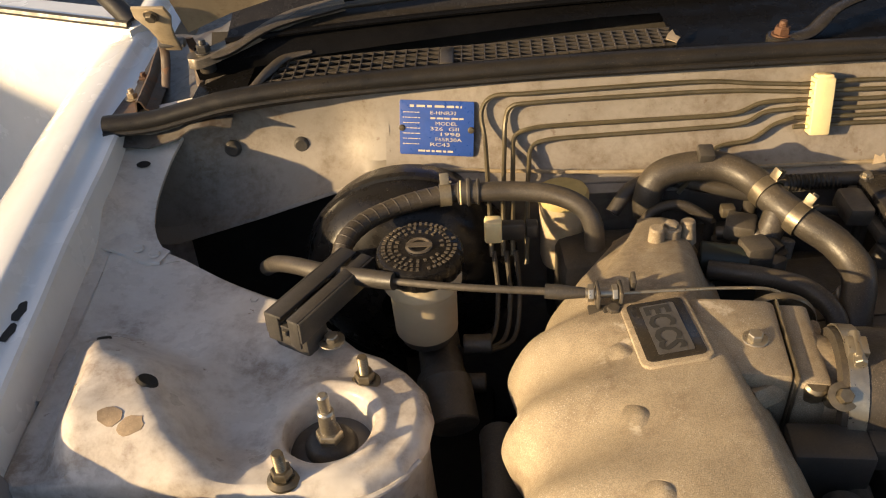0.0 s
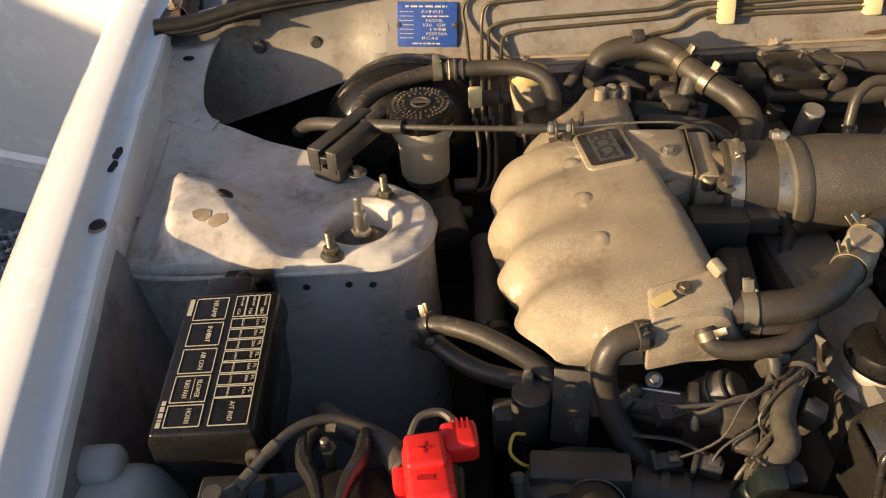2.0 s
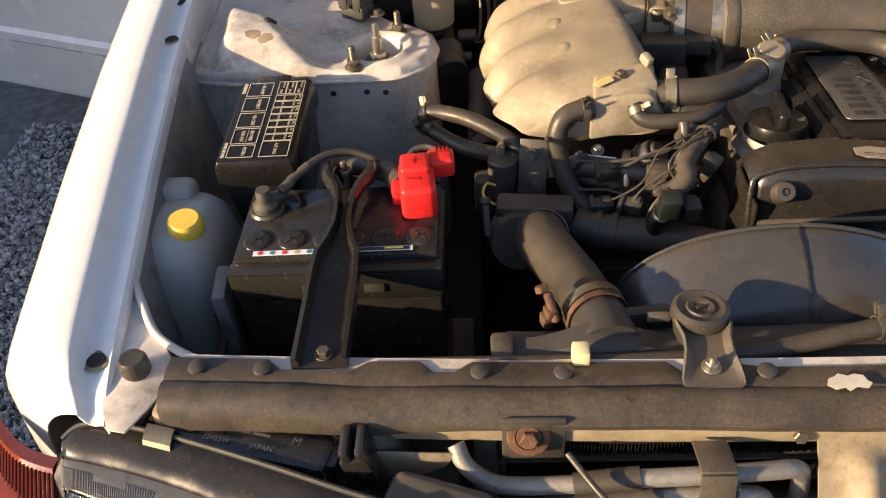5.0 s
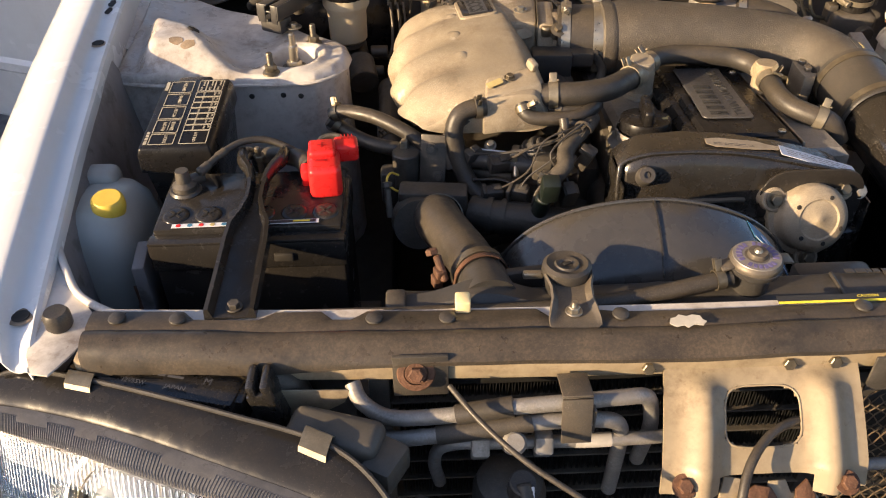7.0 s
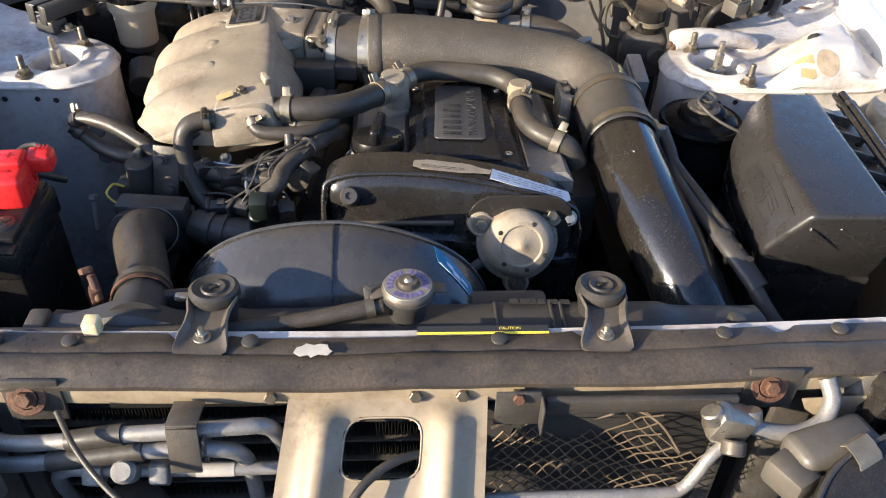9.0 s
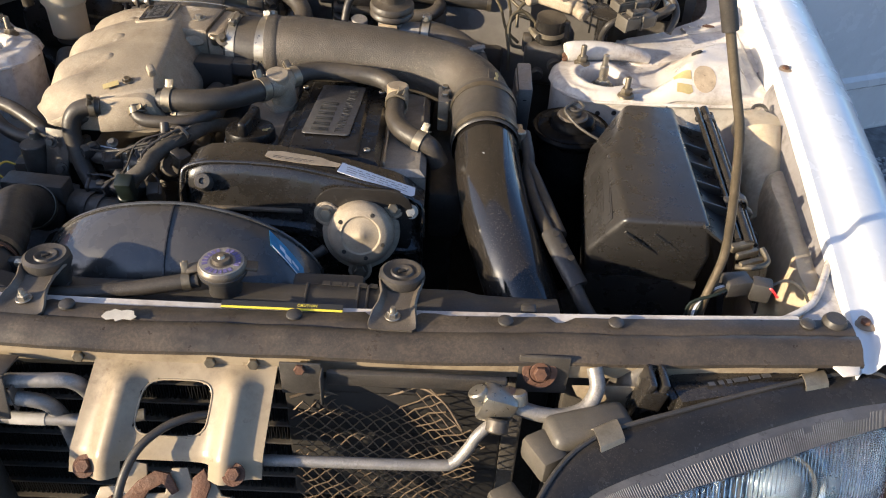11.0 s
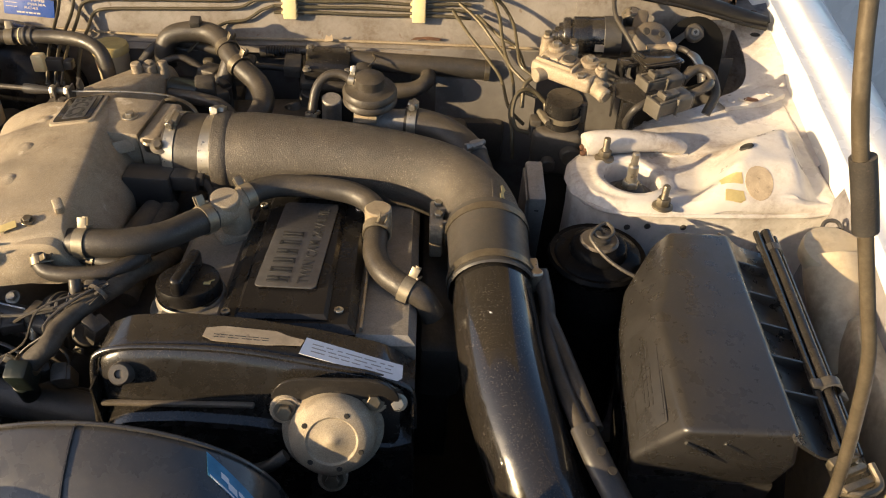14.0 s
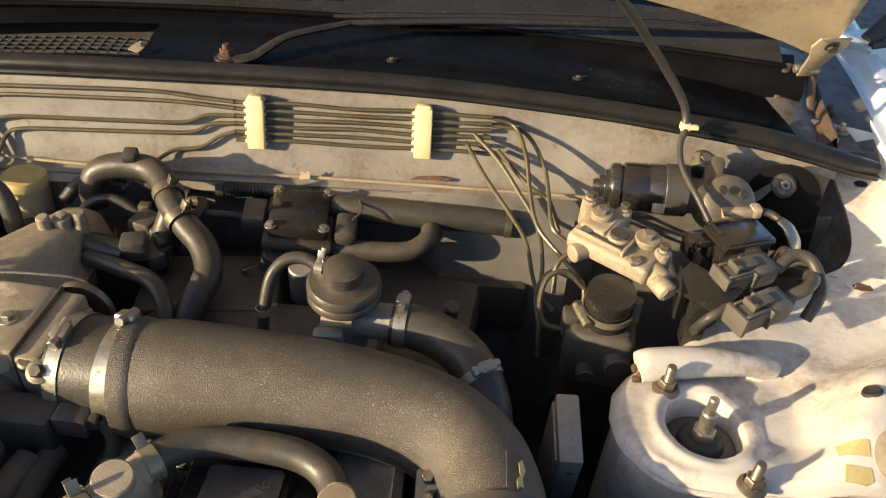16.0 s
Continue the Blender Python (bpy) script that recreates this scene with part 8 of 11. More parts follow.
ls = part("label_strip", prism([(0, 0), (0.155, 0), (0.155, 0.0065), (0, 0.0065)], lbm, 0.0005), M_PAPER, bt, "white strip of warning signs")
for k, mt_ in enumerate((M_RED, M_BLUEST, M_RED, M_TAN, M_BLUEST, M_TAN)):
    part("sign", lathe([(0, 0.0003), (0.0026, 0.0003), (0.0028, 0)], lbm @ Vector((0.007 + 0.012 * k, 0.0033, 0.0006)), (0, 0, 1), 14), mt_, ls)
part("dark_print", prism([(0.080, 0.001), (0.152, 0.001), (0.152, 0.0055), (0.080, 0.0055)], lbm @ Matrix.Translation((0, 0, 0.0006)), 0.0003), M_DARKPRINT, ls)
part("print_bar", prism([(0.128, 0.002), (0.146, 0.002), (0.146, 0.0045), (0.128, 0.0045)], lbm @ Matrix.Translation((0, 0, 0.001)), 0.0003), M_WARN, ls)
for x in (-0.515, -0.455):
    part("handle_slot", box((x, -0.4528, 0.772), (0.02, 0.004, 0.010), b=0.001), M_STEELDARK, case)
neg = part("negative_clamp", join(lathe([(0, 0.018), (0.007, 0.018), (0.0075, 0.016), (0.0085, 0.004), (0.011, 0.002), (0.0135, 0.0), (0.014, -0.010), (0, -0.010)], (-0.571, -0.362, 0.808), (0, 0, 1), 26), box((-0.561, -0.352, 0.808), (0.022, 0.013, 0.011), rz=40, b=0.003), cyl((-0.556, -0.352, 0.815), (-0.546, -0.339, 0.818), 0.0055)), M_GREY, bt, "grey metal earth clamp")
part("terminal_foot", lathe([(0.016, 0), (0.018, 0.001), (0.016, 0.004), (0, 0.004)], (-0.571, -0.362, 0.7985), (0, 0, 1), 24), M_BLACK, bt)
pos_cover = part("terminal_cover", join(box((-0.414, -0.357, 0.816), (0.036, 0.056, 0.040), rz=6, b=0.007, seg=3), box((-0.391, -0.330, 0.828), (0.028, 0.026, 0.022), rz=6, b=0.005, seg=3), box((-0.416, -0.345, 0.838), (0.030, 0.030, 0.010), rz=6, b=0.004, seg=3), box((-0.411, -0.377, 0.810), (0.030, 0.014, 0.026), rz=6, b=0.006, seg=3), box((-0.436, -0.350, 0.806), (0.012, 0.02, 0.026), rz=6, b=0.004)), M_RED, bt, "bright red terminal cover")
part("cover_hatch", join(*[box((-0.396 + 0.004 * k, -0.322, 0.8396), (0.0014, 0.010, 0.0006), rz=6, b=0) for k in range(4)]), make_mat("red_relief", (0.55, 0.02, 0.016), 0.4, var=0.1), pos_cover)
part("cover_print", join(box((-0.416, -0.345, 0.8434), (0.010, 0.0016, 0.0005), b=0), box((-0.416, -0.345, 0.8434), (0.0016, 0.010, 0.0005), b=0), box((-0.416, -0.366, 0.8364), (0.012, 0.004, 0.0005), b=0)), make_mat("red_shadow_print", (0.40, 0.012, 0.012), 0.4, var=0.1), pos_cover)
ear = thing("earth_cable", (-0.53, -0.33, 0.79), "black battery earth cables with taped ends", "cable")
part("cable", tube([(-0.550, -0.345, 0.817), (-0.535, -0.325, 0.822), (-0.515, -0.307, 0.826), (-0.488, -0.298, 0.824), (-0.46, -0.303, 0.815), (-0.44, -0.312, 0.805), (-0.42, -0.300, 0.79), (-0.40, -0.27, 0.76)], 0.0042, seg=10), M_RUBBER, ear)
part("cable", tube([(-0.550, -0.345, 0.815), (-0.545, -0.322, 0.812), (-0.560, -0.305, 0.790), (-0.56, -0.30, 0.75)], 0.0042, seg=10), M_RUBBER, ear)
part("tape", tube([(-0.538, -0.328, 0.821), (-0.530, -0.320, 0.8235)], 0.0052, seg=10), M_WIRE, ear)
pos = thing("positive_cable", (-0.44, -0.29, 0.78), "black corrugated positive cable with grey sleeve", "cable")
part("cable", tube([(-0.435, -0.338, 0.810), (-0.447, -0.317, 0.808), (-0.470, -0.296, 0.800), (-0.495, -0.272, 0.785), (-0.51, -0.24, 0.76), (-0.51, -0.20, 0.70)], 0.011, seg=14), M_RUBBER, pos)
part("sleeve", tube([(-0.432, -0.341, 0.811), (-0.440, -0.328, 0.810), (-0.448, -0.315, 0.808)], 0.0105, seg=14), M_WIRE, pos, "grey taped sleeve")
part("loop", tube([(-0.430, -0.318, 0.816), (-0.421, -0.304, 0.826), (-0.405, -0.302, 0.829), (-0.394, -0.312, 0.828), (-0.388, -0.325, 0.825)], 0.0035, seg=8), M_RUBBER, pos)
hd = thing("battery_clamp", (-0.487, -0.44, 0.79), "black pressed steel hold-down bar across the battery", "battery clamp")
sec = lambda y, w, z: [(-0.487 - w, y, z + 0.012), (-0.487 - w + 0.004, y, z + 0.0125), (-0.487 - w + 0.007, y, z + 0.002), (-0.487 + w - 0.007, y, z + 0.002), (-0.487 + w - 0.004, y, z + 0.0125), (-0.487 + w, y, z + 0.012), (-0.487 + w + 0.001, y, z), (-0.487 - w - 0.001, y, z)]
part("channel", capped([sec(-0.575, 0.023, 0.799), sec(-0.52, 0.023, 0.800), sec(-0.47, 0.023, 0.802), sec(-0.445, 0.0215, 0.8035), sec(-0.425, 0.014, 0.805), sec(-0.405, 0.0095, 0.806), sec(-0.385, 0.0095, 0.807), sec(-0.37, 0.011, 0.808)]), M_GLOSS, hd)
for s in (-1, 1):
    part("fork", tube([(-0.487 + s * 0.006, -0.375, 0.813), (-0.487 + s * 0.012, -0.352, 0.816), (-0.487 + s * 0.021, -0.335, 0.818), (-0.487 + s * 0.023, -0.315, 0.815), (-0.487 + s * 0.018, -0.298, 0.806)], [0.004, 0.006, 0.007, 0.0065, 0.005], seg=10, flat=1.4), M_GLOSS, hd)
part("threaded_rod", join(cyl((-0.490, -0.318, 0.60), (-0.493, -0.322, 0.829), 0.0036, seg=12), hexa((-0.492, -0.321, 0.812), (0, 0, 1), 0.007, 0.006)), M_BRASS, hd)
part("bolt", bolt_bm((-0.485, -0.562, 0.8015), (0, 0, 1), 0.0058, 0.005, 0.008), M_GREY, hd)
part("battery_tray", box((-0.49, -0.39, 0.565), (0.25, 0.17, 0.016), b=0.004), M_GREY, car)
part("tray_leg", box((-0.48, -0.39, 0.42), (0.14, 0.10, 0.28), b=0.01), M_STEELDARK, car)
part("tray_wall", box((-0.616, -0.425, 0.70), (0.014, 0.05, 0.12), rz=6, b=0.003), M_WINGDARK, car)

wt = thing("washer_tank", (-0.68, -0.37, 0.42), "milky plastic washer tank with yellow cap", "washer tank")
body = []
for z, sx, sy, ox, oy in ((0.42, 0.050, 0.070, 0.010, -0.01), (0.55, 0.055, 0.085, 0.006, -0.006), (0.66, 0.058, 0.088, 0.0, 0.0), (0.72, 0.058, 0.082, -0.002, 0.004), (0.755, 0.053, 0.072, -0.003, 0.006), (0.775, 0.044, 0.058, -0.002, 0.004), (0.784, 0.030, 0.036, 0.002, -0.004), (0.788, 0.022, 0.022, 0.006, -0.010)):
    body.append([(-0.678 + ox + sx * (abs(math.cos(a)) ** 0.65) * (1 if math.cos(a) > 0 else -1), -0.356 + oy + sy * (abs(math.sin(a)) ** 0.65) * (1 if math.sin(a) > 0 else -1), z) for a in np.linspace(0, 2 * math.pi, 33)[:-1]])
part("tank", capped(body), M_PEBLUE, wt)
part("tank_shoulder", box((-0.690, -0.298, 0.775), (0.045, 0.04, 0.03), b=0.012, seg=3), M_PEBLUE, wt)
part("filler_cap", lathe([(0, 0.014), (0.015, 0.014), (0.0175, 0.0115), (0.0185, 0.005), (0.0185, 0.0), (0.017, -0.004), (0.016, -0.012)], (-0.657, -0.372, 0.787), (0.05, -0.1, 1), 40), M_YELLOW, wt, "yellow screw cap")
part("hose", tube([(-0.628, -0.43, 0.72), (-0.622, -0.445, 0.70), (-0.63, -0.47, 0.68), (-0.645, -0.485, 0.66)], 0.004, seg=10), M_RUST, wt, "brown washer hose")

# brake master cylinder, reservoir and booster
bm_ = thing("brake_master", (-0.42, 0.20, 0.60), "brake master cylinder with milky fluid reservoir", "brake master cylinder")
part("reservoir", join(lathe([(0, 0.0), (0.027, 0.0), (0.031, 0.004), (0.032, 0.05), (0.0335, 0.055), (0.0375, 0.062), (0.0375, 0.085), (0.030, 0.09), (0, 0.09)], (-0.419, 0.166, 0.738), (0, 0, 1), 32), lathe([(0.036, 0.0), (0.038, 0.002), (0.038, 0.022), (0.035, 0.024)], (-0.419, 0.166, 0.799), (0, 0, 1), 36)), M_PE, bm_, "milky plastic reservoir")
part("reservoir_neck", lathe([(0.020, 0), (0.026, 0.004), (0.026, 0.014), (0, 0.014)], (-0.419, 0.166, 0.726), (0, 0, 1), 24), M_GREY, bm_)
cpb = part("cap", lathe([(0, 0.020), (0.012, 0.020), (0.0125, 0.0195), (0.034, 0.0195), (0.0385, 0.017), (0.0400, 0.013), (0.0400, 0.0), (0.038, -0.003), (0.036, -0.003)], (-0.419, 0.166, 0.820), (0, -0.04, 1), 96, lobes=24, lobe=0.02), M_ORN, bm_, "ribbed black cap with raised words")
bits = []
rnd = random.Random(4)
for rr, n in ((0.0335, 40), (0.0275, 32), (0.0215, 20)):
    for k in range(n):
        if rnd.random() < 0.16:
            continue
        a = 2 * math.pi * k / n
        bits.append(box((-0.419 + rr * math.cos(a), 0.166 + rr * math.sin(a), 0.840 - 0.04 * -rr * math.sin(a) * 1.0), (0.0026, 0.0036, 0.0012), rz=math.degrees(a) + 90, b=0))
bits.append(lathe([(0.008, 0), (0.0105, 0.001), (0.0125, 0)], (-0.419, 0.166, 0.8405), (0, -0.04, 1), 30))
bits.append(box((-0.419, 0.166, 0.8415), (0.024, 0.006, 0.0012), b=0))
part("cap_relief", join(*bits), M_MOUNT, cpb)
part("yellow_tab", box((-0.430, 0.212, 0.823), (0.030, 0.012, 0.004), rz=4, b=0.001), M_YELLOW, bm_)
part("cylinder", join(cyl((-0.43, 0.34, 0.70), (-0.40, 0.10, 0.70), 0.022), cyl((-0.405, 0.13, 0.70), (-0.403, 0.11, 0.70), 0.026)), M_GREY, bm_)
for p0, p1, r in (((-0.384, 0.165, 0.715), (-0.355, 0.165, 0.715), 0.010), ((-0.390, 0.13, 0.695), (-0.362, 0.13, 0.695), 0.010)):
    part("pipe_union", cyl(p0, p1, r), M_GREY, bm_)
part("end_plug", cyl((-0.400, 0.105, 0.725), (-0.392, 0.062, 0.71), 0.024), M_GREY, bm_)
# darker black than other plastic: the booster's shade is put into its colour
part("booster", lathe([(0.03, -0.085), (0.06, -0.075), (0.10, -0.06), (0.115, -0.045), (0.120, -0.03), (0.122, 0.0), (0.115, 0.03), (0.08, 0.06)], (-0.445, 0.325, 0.700), (0, 1, 0), 48), M_ORN, bm_, "round black brake booster")
part("booster_rim", lathe([(0.119, -0.006), (0.1245, -0.004), (0.1245, 0.004), (0.119, 0.006)], (-0.445, 0.318, 0.700), (0, 1, 0), 48), M_ORN, bm_)
yc = thing("clutch_reservoir", (-0.275, 0.325, 0.68), "small milky reservoir with orange-yellow lid", "fluid reservoir")
part("reservoir", lathe([(0, 0.0), (0.022, 0.0), (0.024, 0.01), (0.0245, 0.055), (0.026, 0.07), (0.026, 0.088)], (-0.272, 0.318, 0.700), (0, 0, 1), 28), M_PE, yc)
part("lid", lathe([(0, 0.012), (0.020, 0.012), (0.026, 0.010), (0.0285, 0.006), (0.0285, -0.002), (0.026, -0.003)], (-0.272, 0.318, 0.787), (0, 0, 1), 36), M_TAN, yc, "dusty yellow lid")
part("reservoir_foot", box((-0.272, 0.335, 0.66), (0.03, 0.05, 0.09), b=0.006), M_STEELDARK, yc)
# angled bracket over the cable, on the tower
ab = thing("cable_bracket", (-0.515, 0.12, 0.79), "angular black steel bracket beside the strut tower", "bracket")
dirb = Vector((0.050, 0.092, -0.006)).normalized()
cbm = frame3((-0.540, 0.080, 0.815), Vector((-0.540, 0.080, 0.815)) + dirb, Vector((-0.560, 0.090, 0.815)))
for name_, c_, s_ in (("top_strip", (0.055, 0.0, 0.020), (0.112, 0.016, 0.003)), ("top_strip", (0.055, -0.020, 0.020), (0.112, 0.012, 0.003)), ("side_wall", (0.055, 0.0092, 0.010), (0.112, 0.003, 0.022)), ("side_wall", (0.055, -0.0272, 0.010), (0.112, 0.003, 0.022)), ("floor_strip", (0.055, -0.009, 0.010), (0.110, 0.012, 0.003)), ("end_leg", (0.0, 0.002, 0.007), (0.003, 0.014, 0.028)), ("end_leg", (0.0, -0.021, 0.007), (0.003, 0.011, 0.028))):
    part(name_, moved(box(c_, s_, b=0.001), cbm), M_BLACK, ab)
part("bracket_foot", box((-0.525, 0.10, 0.797), (0.03, 0.04, 0.022), rz=60, b=0.004), M_BLACK, ab)
part("bolt", bolt_bm((-0.497, 0.092, 0.793), (0, 0, 1), 0.0065, 0.006, 0.012), M_STEEL, ab)
thc = thing("throttle_cable", (-0.40, 0.13, 0.80), "black accelerator cable with rubber end sleeve", "cable")
part("cable", tube([(-0.585, 0.225, 0.775), (-0.568, 0.205, 0.795), (-0.545, 0.185, 0.808), (-0.51, 0.160, 0.818), (-0.47, 0.140, 0.826), (-0.44, 0.128, 0.830)], 0.0085, seg=14), M_RUBBER, thc)
part("casing", tube([(-0.50, 0.155, 0.820), (-0.44, 0.128, 0.830), (-0.38, 0.113, 0.833), (-0.31, 0.104, 0.833), (-0.275, 0.100, 0.833)], 0.0034, seg=12), M_GREY, thc)
part("sleeve", tube([(-0.308, 0.104, 0.833), (-0.294, 0.102, 0.833), (-0.274, 0.1, 0.833)], [0.0066, 0.0066, 0.0045], seg=12), M_BLACK, thc)
part("adjuster", join(cyl((-0.275, 0.100, 0.833), (-0.245, 0.097, 0.834), 0.0045), hexa((-0.272, 0.0998, 0.833), (1, 0, 0), 0.0078, 0.005), hexa((-0.252, 0.098, 0.8335), (1, 0, 0), 0.0078, 0.005)), M_STEEL, thc)
part("inner_wire", tube([(-0.245, 0.097, 0.834), (-0.20, 0.096, 0.836), (-0.155, 0.099, 0.834), (-0.115, 0.104, 0.826), (-0.098, 0.100, 0.812)], 0.0014, seg=8), M_STEEL, thc)
part("cable_stay", join(box((-0.256, 0.083, 0.824), (0.034, 0.020, 0.003), b=0.001), box((-0.264, 0.097, 0.830), (0.003, 0.020, 0.022), b=0.001), box((-0.245, 0.097, 0.830), (0.003, 0.020, 0.022), b=0.001), box((-0.234, 0.104, 0.840), (0.004, 0.012, 0.016), rx=20, b=0.001), bolt_bm((-0.252, 0.083, 0.8255), (0, 0, 1), 0.006, 0.004, 0.009)), M_GREY, thc, "dull grey cable stay")
# heater hose over the booster
hh = thing("vacuum_hose", (-0.40, 0.26, 0.76), "braided rubber vacuum hose to the booster", "hose")
va = [(-0.503, 0.205, 0.770), (-0.504, 0.207, 0.792), (-0.498, 0.222, 0.808), (-0.480, 0.244, 0.815), (-0.450, 0.262, 0.819), (-0.415, 0.272, 0.823), (-0.385, 0.276, 0.825)]
part("hose", tube(va, 0.0100, seg=18), M_DUSTHOSE, hh)
for k, q in enumerate(smooth_path(va, 6)[8:-2:2]):
    part("braid_ring", lathe([(0.0098, -0.0014), (0.0106, 0.0), (0.0098, 0.0014)], q, (smooth_path(va, 6)[9 + 2 * k] - q) + Vector((0, 0.002, 0)), 16), M_DUSTHOSE, hh)
part("hose", tube([(-0.362, 0.274, 0.826), (-0.33, 0.272, 0.827), (-0.29, 0.262, 0.828), (-0.262, 0.248, 0.822), (-0.250, 0.238, 0.806), (-0.247, 0.232, 0.78)], 0.0102, seg=18), M_RUBBER, hh)
part("check_valve", join(cyl((-0.385, 0.276, 0.825), (-0.362, 0.275, 0.826), 0.0125), cyl((-0.376, 0.276, 0.8255), (-0.371, 0.276, 0.8255), 0.0150), cyl((-0.366, 0.276, 0.8255), (-0.362, 0.276, 0.8255), 0.0140)), M_BLACK, hh)
part("valve_ring", cyl((-0.384, 0.276, 0.825), (-0.380, 0.276, 0.825), 0.0130), M_CLIP, hh)
part("pinch_clip", spring_clip((-0.398, 0.2745, 0.824), (1, 0.1, 0), 0.0106, 60), M_CLAMP, hh)
# brake lines along the bulkhead, in two cream clips
bl = thing("brake_lines", (0.0, 0.36, 0.82), "olive coated brake lines held along the bulkhead", "brake lines")
def on_fw(x, z, off=0.007):
    return (x, fw_y(x, z) - off, z)
ZL = (0.882, 0.873, 0.864, 0.855, 0.846, 0.837)
lines = [
    [(-0.352, 0.25, 0.76), (-0.353, 0.29, 0.80), (-0.355, 0.36, 0.835), on_fw(-0.358, 0.862), on_fw(-0.345, 0.880), on_fw(-0.31, 0.8835), on_fw(-0.22, 0.8865), on_fw(-0.12, 0.888), on_fw(-0.07, 0.884), on_fw(-0.02, 0.882, 0.010)],
    [(-0.340, 0.25, 0.76), (-0.338, 0.29, 0.80), (-0.334, 0.355, 0.83), on_fw(-0.332, 0.852), on_fw(-0.325, 0.869), on_fw(-0.30, 0.8735), on_fw(-0.2, 0.876), on_fw(-0.1, 0.877), on_fw(-0.02, 0.874, 0.010)],
    [(-0.330, 0.25, 0.76), (-0.328, 0.29, 0.795), (-0.325, 0.345, 0.82), on_fw(-0.322, 0.836), on_fw(-0.305, 0.845), on_fw(-0.27, 0.848), on_fw(-0.15, 0.850), on_fw(-0.085, 0.852), on_fw(-0.055, 0.862), on_fw(-0.02, 0.865, 0.010)],
    [(-0.315, 0.26, 0.74), (-0.312, 0.30, 0.79), (-0.308, 0.342, 0.812), on_fw(-0.303, 0.826), on_fw(-0.285, 0.833), on_fw(-0.24, 0.835), on_fw(-0.13, 0.838), on_fw(-0.075, 0.841), on_fw(-0.050, 0.852), on_fw(-0.02, 0.856, 0.010)],
    [(-0.15, 0.31, 0.79), (-0.13, 0.325, 0.805), on_fw(-0.10, 0.818), on_fw(-0.065, 0.824), on_fw(-0.040, 0.838), on_fw(-0.02, 0.846, 0.010)],
]
for pts in lines:
    part("brake_line", tube(pts, 0.0026, seg=8), M_LINE, bl)
ends = [
    [on_fw(0.29, 0.879), on_fw(0.318, 0.872, 0.012), (0.331, 0.325, 0.858), (0.336, 0.29, 0.835), (0.345, 0.25, 0.815), (0.372, 0.215, 0.800), (0.392, 0.180, 0.795), (0.395, 0.165, 0.775)],
    [on_fw(0.29, 0.870), on_fw(0.33, 0.866, 0.012), (0.352, 0.325, 0.850), (0.358, 0.285, 0.832), (0.362, 0.25, 0.815), (0.380, 0.235, 0.805)],
    [on_fw(0.27, 0.858), (0.300, 0.335, 0.845), (0.325, 0.30, 0.825), (0.345, 0.265, 0.808), (0.352, 0.22, 0.79), (0.35, 0.19, 0.755)],
    [on_fw(0.26, 0.848), (0.285, 0.325, 0.828), (0.315, 0.285, 0.806), (0.335, 0.25, 0.79), (0.345, 0.20, 0.77), (0.365, 0.17, 0.76)],
    [on_fw(0.30, 0.84), (0.335, 0.31, 0.83), (0.360, 0.295, 0.82), (0.372, 0.26, 0.80)],
]
for k, z in enumerate(ZL):
    part("brake_line", tube([on_fw(x, z + 0.0012 * math.sin(x * 40 + k), 0.009) for x in (-0.02, 0.05, 0.12, 0.2, 0.25, 0.29)], 0.0026, seg=8), M_LINE, bl)
for pts in ends:
    part("brake_line", tube(pts, 0.0026, seg=8), M_LINE, bl)
for x in (0.006, 0.208):
    z = 0.858
    part("line_clip", join(box((x, fw_y(x, z) - 0.010, z), (0.021, 0.018, 0.062), rx=-13, b=0.002), box((x, fw_y(x, z + 0.03) - 0.010, z + 0.031), (0.017, 0.014, 0.006), rx=-13, b=0.002), *[box((x - 0.0115, fw_y(x, zz_) - 0.010, zz_), (0.0045, 0.011, 0.004), rx=-13, b=0.001) for zz_ in ZL]), M_CLIP, bl, "cream plastic line clip")
part("line_clip", join(box((-0.350, 0.243, 0.800), (0.018, 0.016, 0.026), b=0.003)), M_CLIP, bl, "cream plastic line clip")
part("line_clip", join(box((-0.330, 0.248, 0.795), (0.026, 0.012, 0.020), b=0.003), box((-0.31, 0.25, 0.795), (0.012, 0.016, 0.014), b=0.002)), M_BLACK, bl)
for x0 in (-0.350, -0.337, -0.327):
    part("brake_line", tube([(x0, 0.252, 0.765), (x0 + 0.003, 0.235, 0.72), (x0 - 0.004, 0.20, 0.69), (x0 - 0.03, 0.17, 0.70), (x0 - 0.04, 0.165, 0.712)], 0.0026, seg=8), M_GREY, bl)
# blue maker's plate
pf = frame3((-0.4535, fw_y(-0.45, 0.813) - 0.0022, 0.813), (-0.3685, fw_y(-0.368, 0.813) - 0.0022, 0.813), (-0.4535, fw_y(-0.45, 0.871) - 0.0022, 0.871))
mp = thing("identification_plate", (-0.407, 0.40, 0.81), "blue enamel plate with white lines of print", "plate")
pl_ = part("plate", prism(round_rect(0.086, 0.062, 0.002), pf, 0.001, 0.0003), M_PLATE, mp)
part("print", bars(pf @ Matrix.Translation((0.012, 0.0535, 0.0012)), 0.060, 0.0042, 1, 21, 0.6, 0.0002), M_PRINT, pl_)
